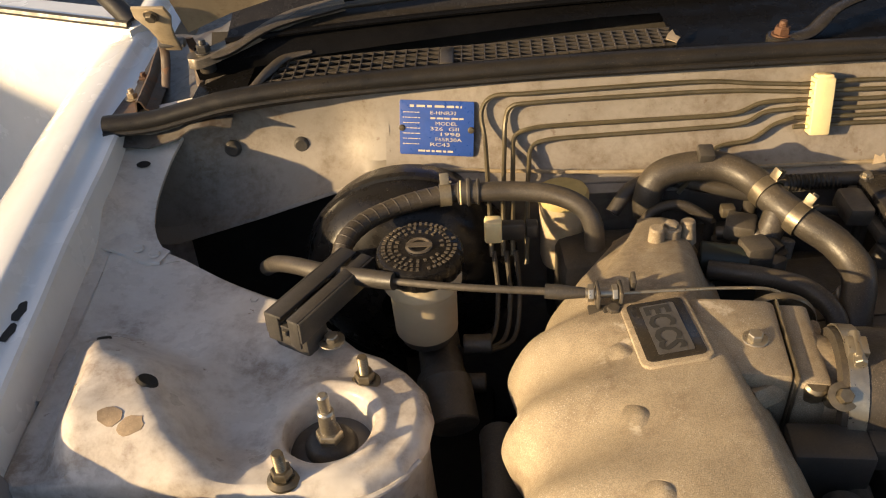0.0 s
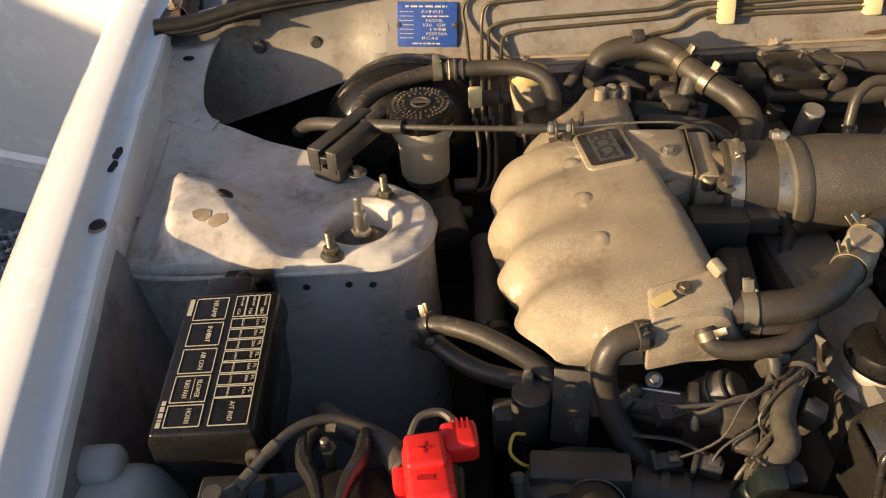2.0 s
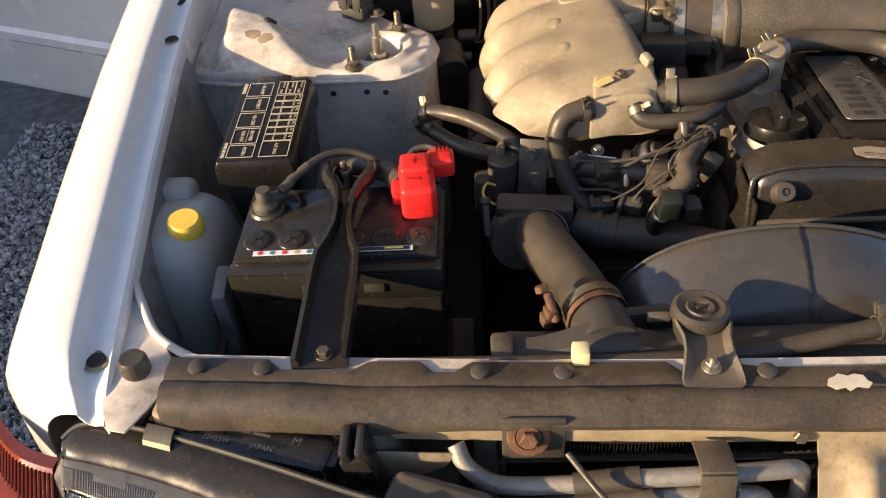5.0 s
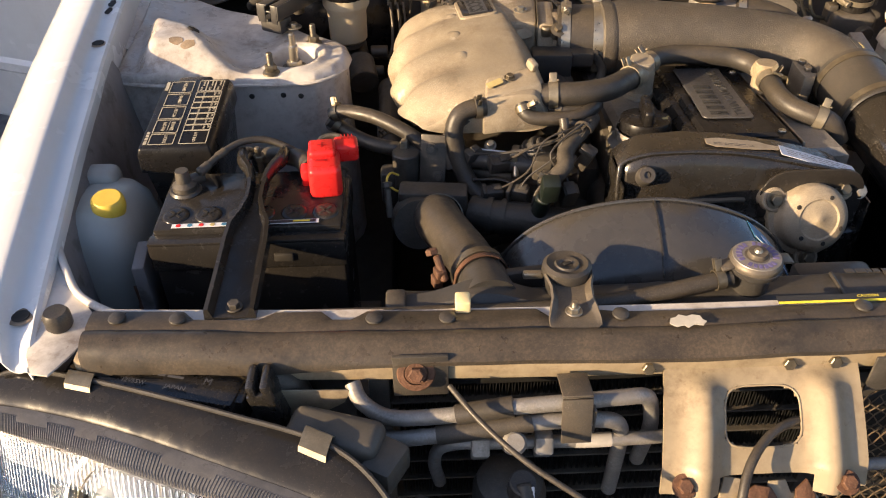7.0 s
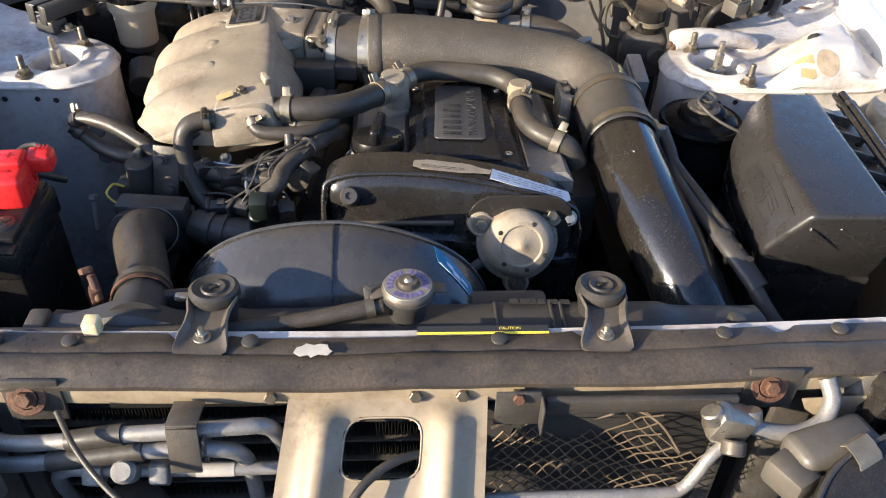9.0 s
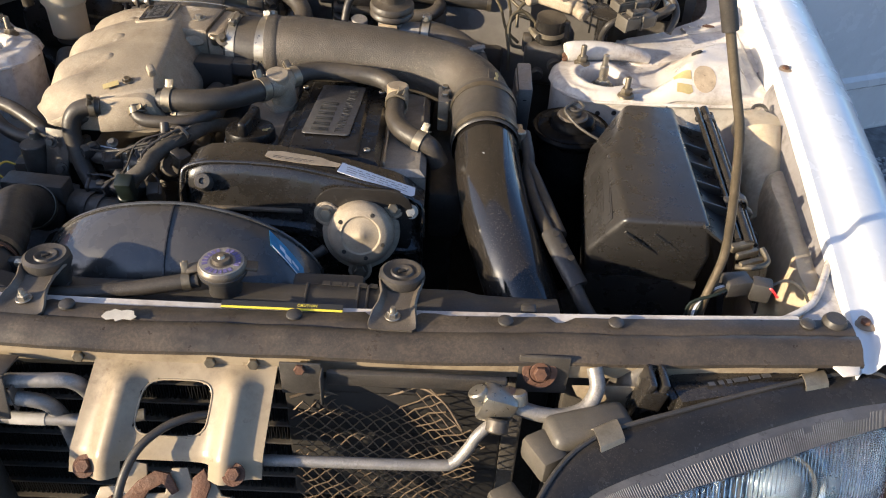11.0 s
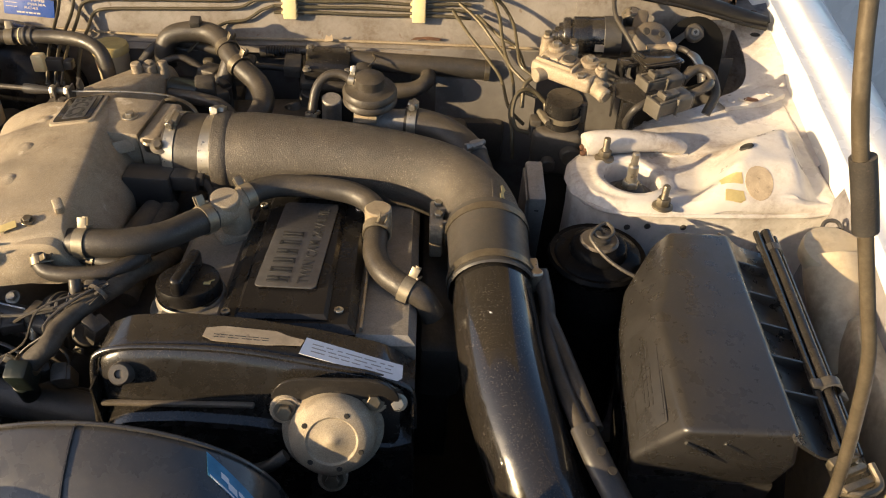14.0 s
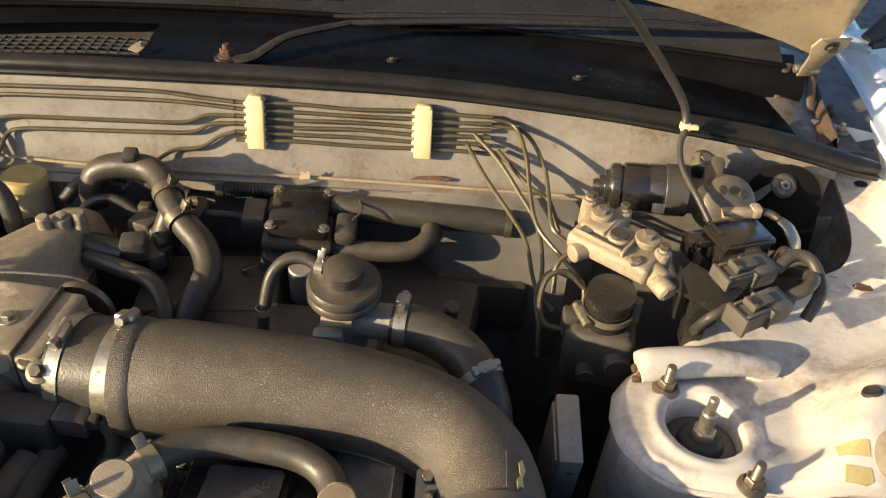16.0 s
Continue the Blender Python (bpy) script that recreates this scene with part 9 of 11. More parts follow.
for k, word in enumerate(("RC43", "FS5R30A", "1998", "326  GII", "MODEL", "", "E-HNR32")):
    z = 0.0105 + 0.0060 * k
    if word:
        part("print", lettering(word, pf @ pose(0.036 + 0.006 * (k % 3), z, 0.0012), 0.0056, 0.0002, 0.012 + 0.0026 * len(word)), M_PRINT, pl_)
    else:
        part("print", bars(pf @ Matrix.Translation((0.036, z, 0.0012)), 0.038, 0.0036, 1, 33, 0.55, 0.0002), M_PRINT, pl_)
    part("print", bars(pf @ Matrix.Translation((0.004, z + 0.0008, 0.0012)), 0.020, 0.0022, 1, 50 + k, 0.45, 0.0002), M_PRINT, pl_)
part("print", bars(pf @ Matrix.Translation((0.022, 0.003, 0.0012)), 0.042, 0.0036, 1, 77, 0.6, 0.0002), M_PRINT, pl_)
for x in (0.003, 0.083):
    part("rivet", lathe([(0, 0.002), (0.0028, 0.0016), (0.004, 0)], pf @ Vector((x, 0.030, 0.001)), (0, -1, 0.2), 16), M_BRASS, mp)

# ---- right of the bay ----
ax_ = thing("air_filter_box", (0.52, -0.32, 0.40), "black plastic air filter box with ribbed side", "air filter box")
top = [(0.448, -0.438, 0.827), (0.545, -0.440, 0.827), (0.556, -0.168, 0.829), (0.491, -0.166, 0.829), (0.466, -0.250, 0.828), (0.450, -0.293, 0.8275)]
mid = [(0.414, -0.420, 0.766), (0.560, -0.430, 0.770), (0.574, -0.152, 0.795), (0.482, -0.152, 0.797), (0.441, -0.216, 0.785), (0.428, -0.268, 0.780)]
low = [(0.424, -0.403, 0.715), (0.560, -0.412, 0.715), (0.582, -0.150, 0.745), (0.480, -0.148, 0.745), (0.444, -0.214, 0.735), (0.434, -0.266, 0.725)]
bottom = [(0.440, -0.395, 0.56), (0.555, -0.40, 0.56), (0.570, -0.20, 0.56), (0.490, -0.20, 0.56), (0.46, -0.23, 0.56), (0.45, -0.28, 0.56)]
part("lid", bev(capped([low, mid, top]), 0.007, 4, 10), M_AIRBOX, ax_, "satin black moulded lid")
part("lower_box", capped([bottom, low]), M_AIRBOX, ax_)
part("box_foot", box((0.50, -0.32, 0.45), (0.06, 0.12, 0.24), b=0.01), M_STEELDARK, ax_)
part("side_skirt", grid([[(x0, y, 0.826), (x0 + 0.012, y, 0.816), (x0 + 0.026, y, 0.806), (x0 + 0.046, y, 0.799), (x0 + 0.056, y, 0.800), (x0 + 0.066, y, 0.794), (x0 + 0.085, y, 0.772), (x0 + 0.092, y, 0.70)] for x0, y in ((0.549, -0.162), (0.548, -0.23), (0.545, -0.30), (0.541, -0.37), (0.538, -0.445))], 0.003), M_AIRBOX, ax_)
for k, y in enumerate((-0.211, -0.258, -0.303, -0.346, -0.389)):
    x0 = 0.549 - 0.0022 * k
    part("rib", prism([(0, -0.004), (0.044, -0.030), (0.048, -0.014), (0.042, -0.012), (0.003, 0.0015)], pose(x0, y + 0.0015, 0.8245, 90, 0, 5), 0.0028, 0.0007), M_AIRBOX, ax_)
    part("rib", prism([(0, 0), (0.022, -0.030), (0.030, -0.040), (0.030, -0.024), (0.004, 0.004)], pose(x0 + 0.060, y + 0.004, 0.797, 90, 0, 5), 0.0028, 0.0007), M_AIRBOX, ax_)
rail_ = part("clip_rail", tube([(0.606, -0.150, 0.817), (0.603, -0.22, 0.815), (0.599, -0.30, 0.812), (0.595, -0.38, 0.809), (0.592, -0.445, 0.806)], 0.0062, seg=10), M_GLOSS, ax_, "glossy black lid rail")
part("rail_edge", tube([(0.5945, -0.152, 0.818), (0.592, -0.22, 0.816), (0.588, -0.30, 0.813), (0.584, -0.38, 0.810), (0.581, -0.440, 0.807)], 0.0038, seg=8), M_GLOSS, rail_)
part("rail_edge", tube([(0.6165, -0.152, 0.812), (0.613, -0.22, 0.810), (0.609, -0.30, 0.807), (0.605, -0.38, 0.804), (0.602, -0.440, 0.801)], 0.0030, seg=8), M_GLOSS, rail_)
for y, x in ((-0.178, 0.606), (-0.372, 0.597)):
    part("lid_clip", join(lathe([(0.0085, -0.006), (0.0105, -0.005), (0.0105, 0.005), (0.0085, 0.006)], (x, y, 0.812), (0.04, 1, 0.03), 20), box((x + 0.014, y, 0.802), (0.014, 0.011, 0.006), ry=35, b=0.002), box((x - 0.013, y, 0.816), (0.010, 0.010, 0.005), b=0.0015)), M_BLACK, ax_, "black wire clip of the lid")
part("corner_clip", join(box((0.583, -0.447, 0.804), (0.030, 0.008, 0.010), rz=22, b=0.002), box((0.588, -0.456, 0.800), (0.030, 0.006, 0.009), rz=22, b=0.002), box((0.592, -0.466, 0.795), (0.034, 0.007, 0.010), rz=22, b=0.002), tube([(0.573, -0.470, 0.792), (0.592, -0.476, 0.797), (0.608, -0.468, 0.799), (0.606, -0.450, 0.804)], 0.0034, seg=8)), M_BRASS, ax_, "dull metal latch at the corner")
A_, B_ = Vector(mid[0]), Vector(mid[5])
rise = (Vector(top[0]) + Vector(top[5]) - A_ - B_) / 2
po = B_ + (A_ - B_) * 0.14 + rise * 0.18
pnl = frame3(po, po + (A_ - B_), po + rise) @ Matrix.Translation((0, 0, -0.0006))
part("raised_panel", join(prism(round_rect(0.118, 0.040, 0.003), pnl @ Matrix.Translation((0, 0, -0.001)), 0.0020, 0.0006), prism(round_rect(0.114, 0.036, 0.002, x0=0.002, y0=0.002), pnl @ Matrix.Translation((0, 0, 0.0008)), 0.0008, 0.0003)), M_AIRBOX, ax_)
part("panel_lettering", bars(pnl @ Matrix.Translation((0.020, 0.012, 0.0018)), 0.075, 0.016, 3, 14, 0.4, 0.0004), M_AIRBOX, ax_)
for x0, x1 in ((0.452, 0.497), (0.486, 0.532)):
    part("front_rib", tube([(x0, -0.4330, 0.806), ((x0 + x1) / 2, -0.4300, 0.788), (x1, -0.4255, 0.770)], 0.0018, seg=8, per=2), M_AIRBOX, ax_)
wr = thing("wiring_plug", (0.56, -0.50, 0.76), "dark plug with green, white and bare wires", "wiring plug")
part("plug", join(box((0.566, -0.500, 0.792), (0.030, 0.022, 0.020), rz=12, b=0.003), box((0.592, -0.505, 0.790), (0.022, 0.018, 0.024), rz=-15, b=0.003)), M_BLACK, wr)
for k, mt_ in enumerate((M_GREEN, M_PAPER, M_BRASS, M_GREEN)):
    part("wire", tube([(0.556, -0.500 - 0.003 * k, 0.792), (0.540, -0.505 - 0.004 * k, 0.790), (0.525 - 0.004 * k, -0.52, 0.775), (0.518, -0.53, 0.74)], 0.0018, seg=6), mt_, wr)
part("wire", tube([(0.600, -0.505, 0.795), (0.622, -0.498, 0.798), (0.640, -0.508, 0.79), (0.655, -0.53, 0.76)], 0.0018, seg=6), M_GREY, wr)
part("wire", tube([(0.592, -0.505, 0.795), (0.598, -0.515, 0.800), (0.606, -0.52, 0.792)], 0.0014, seg=6), M_RED, wr)

# charcoal canister
cn = thing("charcoal_canister", (0.425, -0.135, 0.50), "round black canister with wire handle", "canister")
part("canister_body", lathe([(0, 0.0), (0.052, 0.0), (0.054, 0.01), (0.054, 0.24), (0.050, 0.255), (0.052, 0.262), (0.0565, 0.266), (0.0575, 0.271), (0.055, 0.275), (0.050, 0.274), (0.047, 0.277), (0.034, 0.279), (0.032, 0.287), (0.029, 0.290), (0.022, 0.291), (0.018, 0.288), (0, 0.288)], (0.425, -0.140, 0.500), (0, 0, 1), 48), M_COWL, cn)
part("canister_nut", join(lathe([(0.008, 0.0), (0.012, 0.002), (0.012, 0.008), (0.006, 0.010), (0, 0.010)], (0.425, -0.138, 0.788), (0, 0, 1), 20)), M_BLACK, cn)
part("dished_washer", lathe([(0.010, 0.002), (0.020, 0.003), (0.0225, 0.001), (0.023, -0.002)], (0.425, -0.138, 0.790), (0, 0, 1), 28), M_MOUNT, cn, "dusty steel washer")
part("wire_handle", tube([(0.425 + (0.003 + 0.0013 * k) * math.cos(0.75 * k), -0.138 + (0.003 + 0.0013 * k) * math.sin(0.75 * k), 0.802 + 0.0003 * k) for k in range(11)] + [(0.412, -0.146, 0.806), (0.414, -0.160, 0.803), (0.428, -0.177, 0.795), (0.448, -0.190, 0.788), (0.470, -0.194, 0.780), (0.482, -0.184, 0.772)], 0.0021, seg=8, per=3), M_GREY, cn, "dull wire bail")
part("canister_bracket", box((0.425, -0.09, 0.56), (0.06, 0.05, 0.20), b=0.006), M_STEELDARK, cn)

# expansion tank
et = thing("expansion_tank", (0.655, -0.30, 0.45), "yellowed plastic expansion tank beside the wing", "coolant tank")
body = []
TANK = ((0.664, -0.225), (0.652, -0.26), (0.645, -0.32), (0.634, -0.41), (0.629, -0.47), (0.632, -0.51), (0.645, -0.525), (0.655, -0.51), (0.662, -0.47), (0.674, -0.39), (0.686, -0.31), (0.697, -0.245), (0.692, -0.222), (0.68, -0.215))
for z, inset in ((0.45, 0.004), (0.60, 0.0), (0.722, 0.0), (0.748, 0.0025), (0.764, 0.008), (0.772, 0.016), (0.774, 0.022)):
    ring_ = []
    for qx, qy in [(a + 0.022, b) for a, b in TANK]:
        v_ = Vector((0.684 + (-0.05 * (qy + 0.37)) * -1.0 - qx, -0.37 - qy, 0))
        ring_.append((qx + v_.normalized().x * inset * 1.0, qy + v_.normalized().y * inset, z))
    body.append([tuple(q) for q in smooth_path(ring_ + ring_[:1], 3)[:-1]])
part("tank", capped(body), M_PE, et)
part("tank_neck", tube([(0.691, -0.154, 0.784), (0.691, -0.172, 0.772), (0.692, -0.200, 0.752), (0.694, -0.232, 0.728), (0.692, -0.27, 0.710)], [0.032, 0.033, 0.033, 0.030, 0.026], seg=24), M_PE, et, "milky filler neck")
part("tank_cap", lathe([(0.033, -0.016), (0.036, -0.012), (0.0365, 0.002), (0.035, 0.007), (0.028, 0.009), (0, 0.010)], (0.691, -0.152, 0.792), (0.0, -0.15, 1), 36), M_PE, et, "flat milky screw cap")
part("overflow_pipe", tube([(0.684, -0.124, 0.798), (0.692, -0.112, 0.806), (0.706, -0.112, 0.806), (0.714, -0.122, 0.792), (0.716, -0.13, 0.76)], 0.0024, seg=8), M_BLACK, et)

# bonnet prop
pr_ = thing("bonnet_prop", (0.52, -0.55, 0.79), "grey steel bonnet prop rod with black grip", "prop rod")
part("rod", tube([(0.527, -0.520, 0.735), (0.531, -0.514, 0.78), (0.540, -0.506, 0.831), (0.537, -0.503, 0.875), (0.529, -0.500, 0.930), (0.520, -0.496, 0.980), (0.507, -0.489, 1.022), (0.491, -0.479, 1.073), (0.462, -0.461, 1.167), (0.444, -0.41, 1.33), (0.436, -0.29, 1.53), (0.436, -0.125, 1.742)], 0.0048, seg=12), M_PROP, pr_)
part("grip", tube([(0.491, -0.479, 1.073), (0.484, -0.4745, 1.096), (0.476, -0.470, 1.120)], 0.0078, seg=14), M_RUBBER, pr_)

# actuator block, wiper motor, relays and plugs in the far corner
ab2 = thing("brake_actuator", (0.42, 0.16, 0.55), "cast alloy brake pressure unit with bolts and lines", "hydraulic unit")
abm = frame3((0.378, 0.205, 0.835), (0.455, 0.150, 0.832), (0.40, 0.245, 0.838))
part("valve_head", join(moved(box((0.045, 0.014, 0.004), (0.095, 0.052, 0.022), b=0.006, seg=3), abm), moved(box((0.02, 0.03, 0.010), (0.04, 0.05, 0.020), b=0.008, seg=3), abm), moved(cyl((0.085, 0.01, 0.0), (0.108, 0.0, 0.0), 0.013), abm), moved(cyl((0.07, 0.03, 0.0), (0.07, 0.03, 0.022), 0.014), abm), moved(cyl((0.015, 0.03, 0.0), (0.015, 0.03, 0.026), 0.012), abm), moved(cyl((0.045, 0.014, 0.01), (0.045, 0.014, 0.021), 0.012), abm), moved(cyl((0.02, -0.005, 0.0), (0.012, -0.022, 0.0), 0.010), abm)), M_CAST, ab2, "bright cast alloy valve head")
for u, v, w in ((0.015, 0.03, 0.026), (0.07, 0.03, 0.022), (0.012, 0.005, 0.012), (0.075, -0.005, 0.012)):
    part("bolt", bolt_bm(abm @ Vector((u, v, w)), (0.05, -0.05, 1), 0.0068, 0.006), M_STEEL, ab2)
part("head_rib", moved(join(box((0.03, -0.004, 0.017), (0.055, 0.003, 0.006), b=0.001), box((0.03, 0.030, 0.017), (0.004, 0.05, 0.008), b=0.0015), box((0.06, 0.012, 0.017), (0.004, 0.04, 0.007), b=0.0015)), abm), M_CAST, ab2)
for u, v, l_ in ((-0.004, 0.036, 0.030), (0.030, 0.052, 0.022), (0.092, 0.022, 0.020)):
    part("head_boss", moved(join(cyl((u, v, -0.004), (u, v, l_), 0.0095, 0.0085), cyl((u, v, l_), (u, v, l_ + 0.004), 0.0060)), abm), M_CAST, ab2)
    part("bolt", bolt_bm(abm @ Vector((u, v, l_ + 0.004)), (0.05, -0.05, 1), 0.0056, 0.005), M_BRASS, ab2)
part("pipe_union", moved(join(cyl((0.100, -0.002, 0.002), (0.118, -0.010, 0.0), 0.0105), hexa((0.112, -0.007, 0.001), (0.9, -0.4, -0.1), 0.0095, 0.008)), abm), M_CAST, ab2)
part("head_plug", moved(cyl((0.045, 0.014, 0.021), (0.045, 0.014, 0.024), 0.010), abm), M_BLACK, ab2)
part("solenoid", lathe([(0, 0.0), (0.024, 0.0), (0.025, 0.002), (0.025, 0.042), (0, 0.042)], (0.414, 0.140, 0.782), (0.0, -0.12, 1), 32), M_GLOSS, ab2, "black solenoid can")
part("body_clamp", band((0.414, 0.137, 0.800), (0.0, -0.12, 1), 0.0256, 0.008, 0.0014, 1, 200), M_CLAMP, ab2)
part("lower_body", join(box((0.412, 0.140, 0.745), (0.072, 0.062, 0.072), rz=-10, b=0.010, seg=3), box((0.378, 0.140, 0.775), (0.016, 0.020, 0.030), b=0.003), cyl((0.425, 0.118, 0.752), (0.427, 0.098, 0.750), 0.014), cyl((0.398, 0.118, 0.735), (0.397, 0.100, 0.733), 0.010), cyl((0.44, 0.13, 0.79), (0.44, 0.13, 0.82), 0.006)), M_GREY, ab2)
part("unit_stay", box((0.412, 0.15, 0.62), (0.06, 0.05, 0.20), b=0.008), M_STEELDARK, ab2)
for pts in ([(0.392, 0.165, 0.80), (0.372, 0.172, 0.815), (0.352, 0.165, 0.812), (0.345, 0.150, 0.79), (0.352, 0.140, 0.77), (0.37, 0.138, 0.765)], [(0.383, 0.18, 0.80), (0.36, 0.19, 0.80), (0.345, 0.18, 0.78), (0.348, 0.15, 0.755), (0.35, 0.14, 0.72)], [(0.40, 0.20, 0.825), (0.378, 0.192, 0.826), (0.362, 0.182, 0.815), (0.36, 0.165, 0.79)]):
    part("fluid_line", tube(pts, 0.003, seg=8), M_LINE, ab2)

wm = thing("wiper_motor", (0.50, 0.29, 0.78), "grey round wiper motor with cast gear housing", "wiper motor")
WA = Vector((1, -0.10, 0.06)).normalized()
w0 = Vector((0.430, 0.306, 0.838))
part("motor_can", lathe([(0, -0.020), (0.007, -0.020), (0.009, -0.014), (0.013, -0.013), (0.014, -0.008), (0.019, -0.007), (0.020, -0.002), (0.026, 0.0), (0.0275, 0.003), (0.0275, 0.010), (0.0255, 0.011), (0.0255, 0.013), (0.029, 0.015), (0.029, 0.040), (0.0283, 0.041), (0.0283, 0.043), (0.029, 0.044), (0.029, 0.085), (0.0, 0.085)], w0, WA, 40), M_COVER, wm, "dusty black motor can")
part("can_end", lathe([(0.0292, 0.060), (0.0300, 0.061), (0.0300, 0.085), (0.0292, 0.086)], w0, WA, 40), M_BLACK, wm)
part("white_tag", box((0.4805, 0.2705, 0.8365), (0.014, 0.0015, 0.013), rx=-28, rz=-6, b=0.0004), M_OLDPAPER, wm)
part("gear_housing", join(lathe([(0, 0.022), (0.022, 0.020), (0.030, 0.014), (0.033, 0.0), (0.033, -0.02), (0, -0.02)], (0.558, 0.285, 0.838), (0.1, -0.75, 0.65), 30), box((0.53, 0.29, 0.842), (0.04, 0.03, 0.035), b=0.008), box((0.545, 0.31, 0.855), (0.022, 0.05, 0.022), rx=30, rz=-15, b=0.006), cyl((0.537, 0.322, 0.856), (0.537, 0.338, 0.862), 0.016)), M_MOUNT, wm, "cast gear housing")
for dx, dz in ((-0.012, 0.010), (0.012, 0.006), (0.0, -0.014)):
    part("housing_dimple", lathe([(0, 0.001), (0.004, 0.0015), (0.0055, 0)], Vector((0.558 + dx, 0.270, 0.855 + dz)), (0.1, -0.75, 0.65), 14), M_STEELDARK, wm)
part("rubber_washer", lathe([(0.006, 0.008), (0.012, 0.008), (0.015, 0.004), (0.015, -0.004)], (0.537, 0.330, 0.862), (0, -0.5, 0.85), 26), M_RUBBER, wm)
part("bolt", bolt_bm((0.537, 0.327, 0.868), (0, -0.5, 0.85), 0.0065, 0.006, 0.010), M_STEEL, wm)
# flat arched plate: the opening's darkness is put into its colour
pt_ = part("opening_plate", prism([(0.0, -0.02), (0.085, -0.02)] + [(0.040 + 0.045 * math.cos(a), 0.045 + 0.045 * math.sin(a)) for a in np.linspace(0, math.pi, 15)], frame3((0.600, 0.320, 0.775), (0.690, 0.310, 0.775), (0.600, 0.345, 0.87)), 0.003, 0.001), M_VOID, wm, "flat black plate that paints the unlit opening")
part("plate_bush", lathe([(0.004, 0.006), (0.011, 0.006), (0.0145, 0.003), (0.0145, -0.004)], (0.637, 0.327, 0.839), (0, -0.85, 0.5), 26), M_GREY, pt_)
part("plate_screw", lathe([(0, 0.003), (0.005, 0.003), (0.0065, 0.001), (0.007, 0)], (0.637, 0.323, 0.842), (0, -0.85, 0.5), 18), M_STEEL, pt_)
part("screw_cross", join(box((0.637, 0.3200, 0.8442), (0.006, 0.0014, 0.0014), rx=-30, b=0), box((0.637, 0.3200, 0.8442), (0.0014, 0.0014, 0.006), rx=-30, b=0)), M_STEELDARK, pt_)
part("stay_arm", prism([(-0.013, -0.008), (0.004, -0.014), (0.016, -0.004), (0.013, 0.010), (0.0, 0.014), (-0.020, -0.002), (-0.050, -0.026), (-0.052, -0.044), (-0.034, -0.030)], frame3((0.637, 0.328, 0.838), (0.737, 0.318, 0.838), (0.637, 0.350, 0.875)), 0.003, 0.001), M_GREY, wm, "dull steel stay")
part("motor_plug", join(box((0.566, 0.262, 0.842), (0.036, 0.011, 0.010), rz=8, b=0.0015), box((0.587, 0.266, 0.8425), (0.012, 0.014, 0.013), rz=8, b=0.002)), M_OLDPAPER, wm, "tan plastic plug")
part("plug_lead", tube([(0.594, 0.267, 0.842), (0.606, 0.262, 0.841), (0.616, 0.250, 0.838)], 0.0045, seg=10), M_RUBBER, wm)
part("foil_sleeve", tube([(0.612, 0.254, 0.840), (0.620, 0.246, 0.836), (0.628, 0.236, 0.824), (0.632, 0.230, 0.806)], [0.006, 0.0085, 0.009, 0.008], seg=10, flat=0.6), M_STEEL, wm, "crumpled silver tape round a lead")

rb = thing("relay_box", (0.545, 0.22, 0.78), "black relay on a folded bracket", "relay")
rl = pose(0.551, 0.204, 0.838, 0, 0, 19)
part("cover", moved(join(box((0, 0, 0), (0.060, 0.038, 0.036), b=0.004, seg=3), prism(round_rect(0.066, 0.044, 0.006, x0=-0.033, y0=-0.022), Matrix.Translation((0, 0, 0.014)), 0.0035, 0.001)), rl), M_GLOSSTUBE, rb)
part("cover_panel", moved(prism(round_rect(0.058, 0.036, 0.005, x0=-0.029, y0=-0.018), Matrix.Translation((0, 0, 0.0172)), 0.0018, 0.0007), rl), M_GLOSSTUBE, rb)
part("cover_rib", moved(join(box((-0.022, 0.010, 0.0195), (0.004, 0.022, 0.003), b=0.001), box((-0.012, 0.020, 0.0195), (0.022, 0.003, 0.003), b=0.001)), rl), M_GLOSSTUBE, rb)
part("mounting_tab", moved(join(box((-0.040, 0.010, 0.010), (0.022, 0.026, 0.004), b=0.001), box((-0.050, 0.010, 0.0), (0.004, 0.026, 0.022), b=0.001), box((-0.040, -0.002, 0.013), (0.018, 0.003, 0.004), b=0.001)), rl), M_GLOSSTUBE, rb)
part("bracket", box((0.55, 0.205, 0.79), (0.05, 0.03, 0.07), rz=19, b=0.003), M_STEELDARK, rb)
hw = thing("bonnet_lead", (0.53, 0.30, 0.84), "thin black lead rising to the bonnet with cream clip", "cable")
part("lead", tube([(0.527, 0.232, 0.848), (0.516, 0.255, 0.862), (0.503, 0.290, 0.876), (0.502, 0.318, 0.890), (0.508, 0.336, 0.905), (0.502, 0.345, 0.930), (0.470, 0.338, 0.975), (0.428, 0.315, 1.03), (0.375, 0.27, 1.10), (0.325, 0.21, 1.19), (0.29, 0.16, 1.30), (0.28, 0.12, 1.42)], [0.0035, 0.0035, 0.0035, 0.0035, 0.0045, 0.005, 0.005, 0.005, 0.005, 0.005, 0.005, 0.005], seg=10), M_RUBBER, hw)
part("lead_clip", join(box((0.508, 0.336, 0.905), (0.012, 0.011, 0.009), b=0.002), box((0.517, 0.333, 0.906), (0.010, 0.006, 0.005), b=0.001)), M_CLIP, hw, "cream plastic clip")
cb2 = thing("wiring_connectors", (0.53, 0.13, 0.79), "two grey wiring connectors on a folded black bracket", "connector")
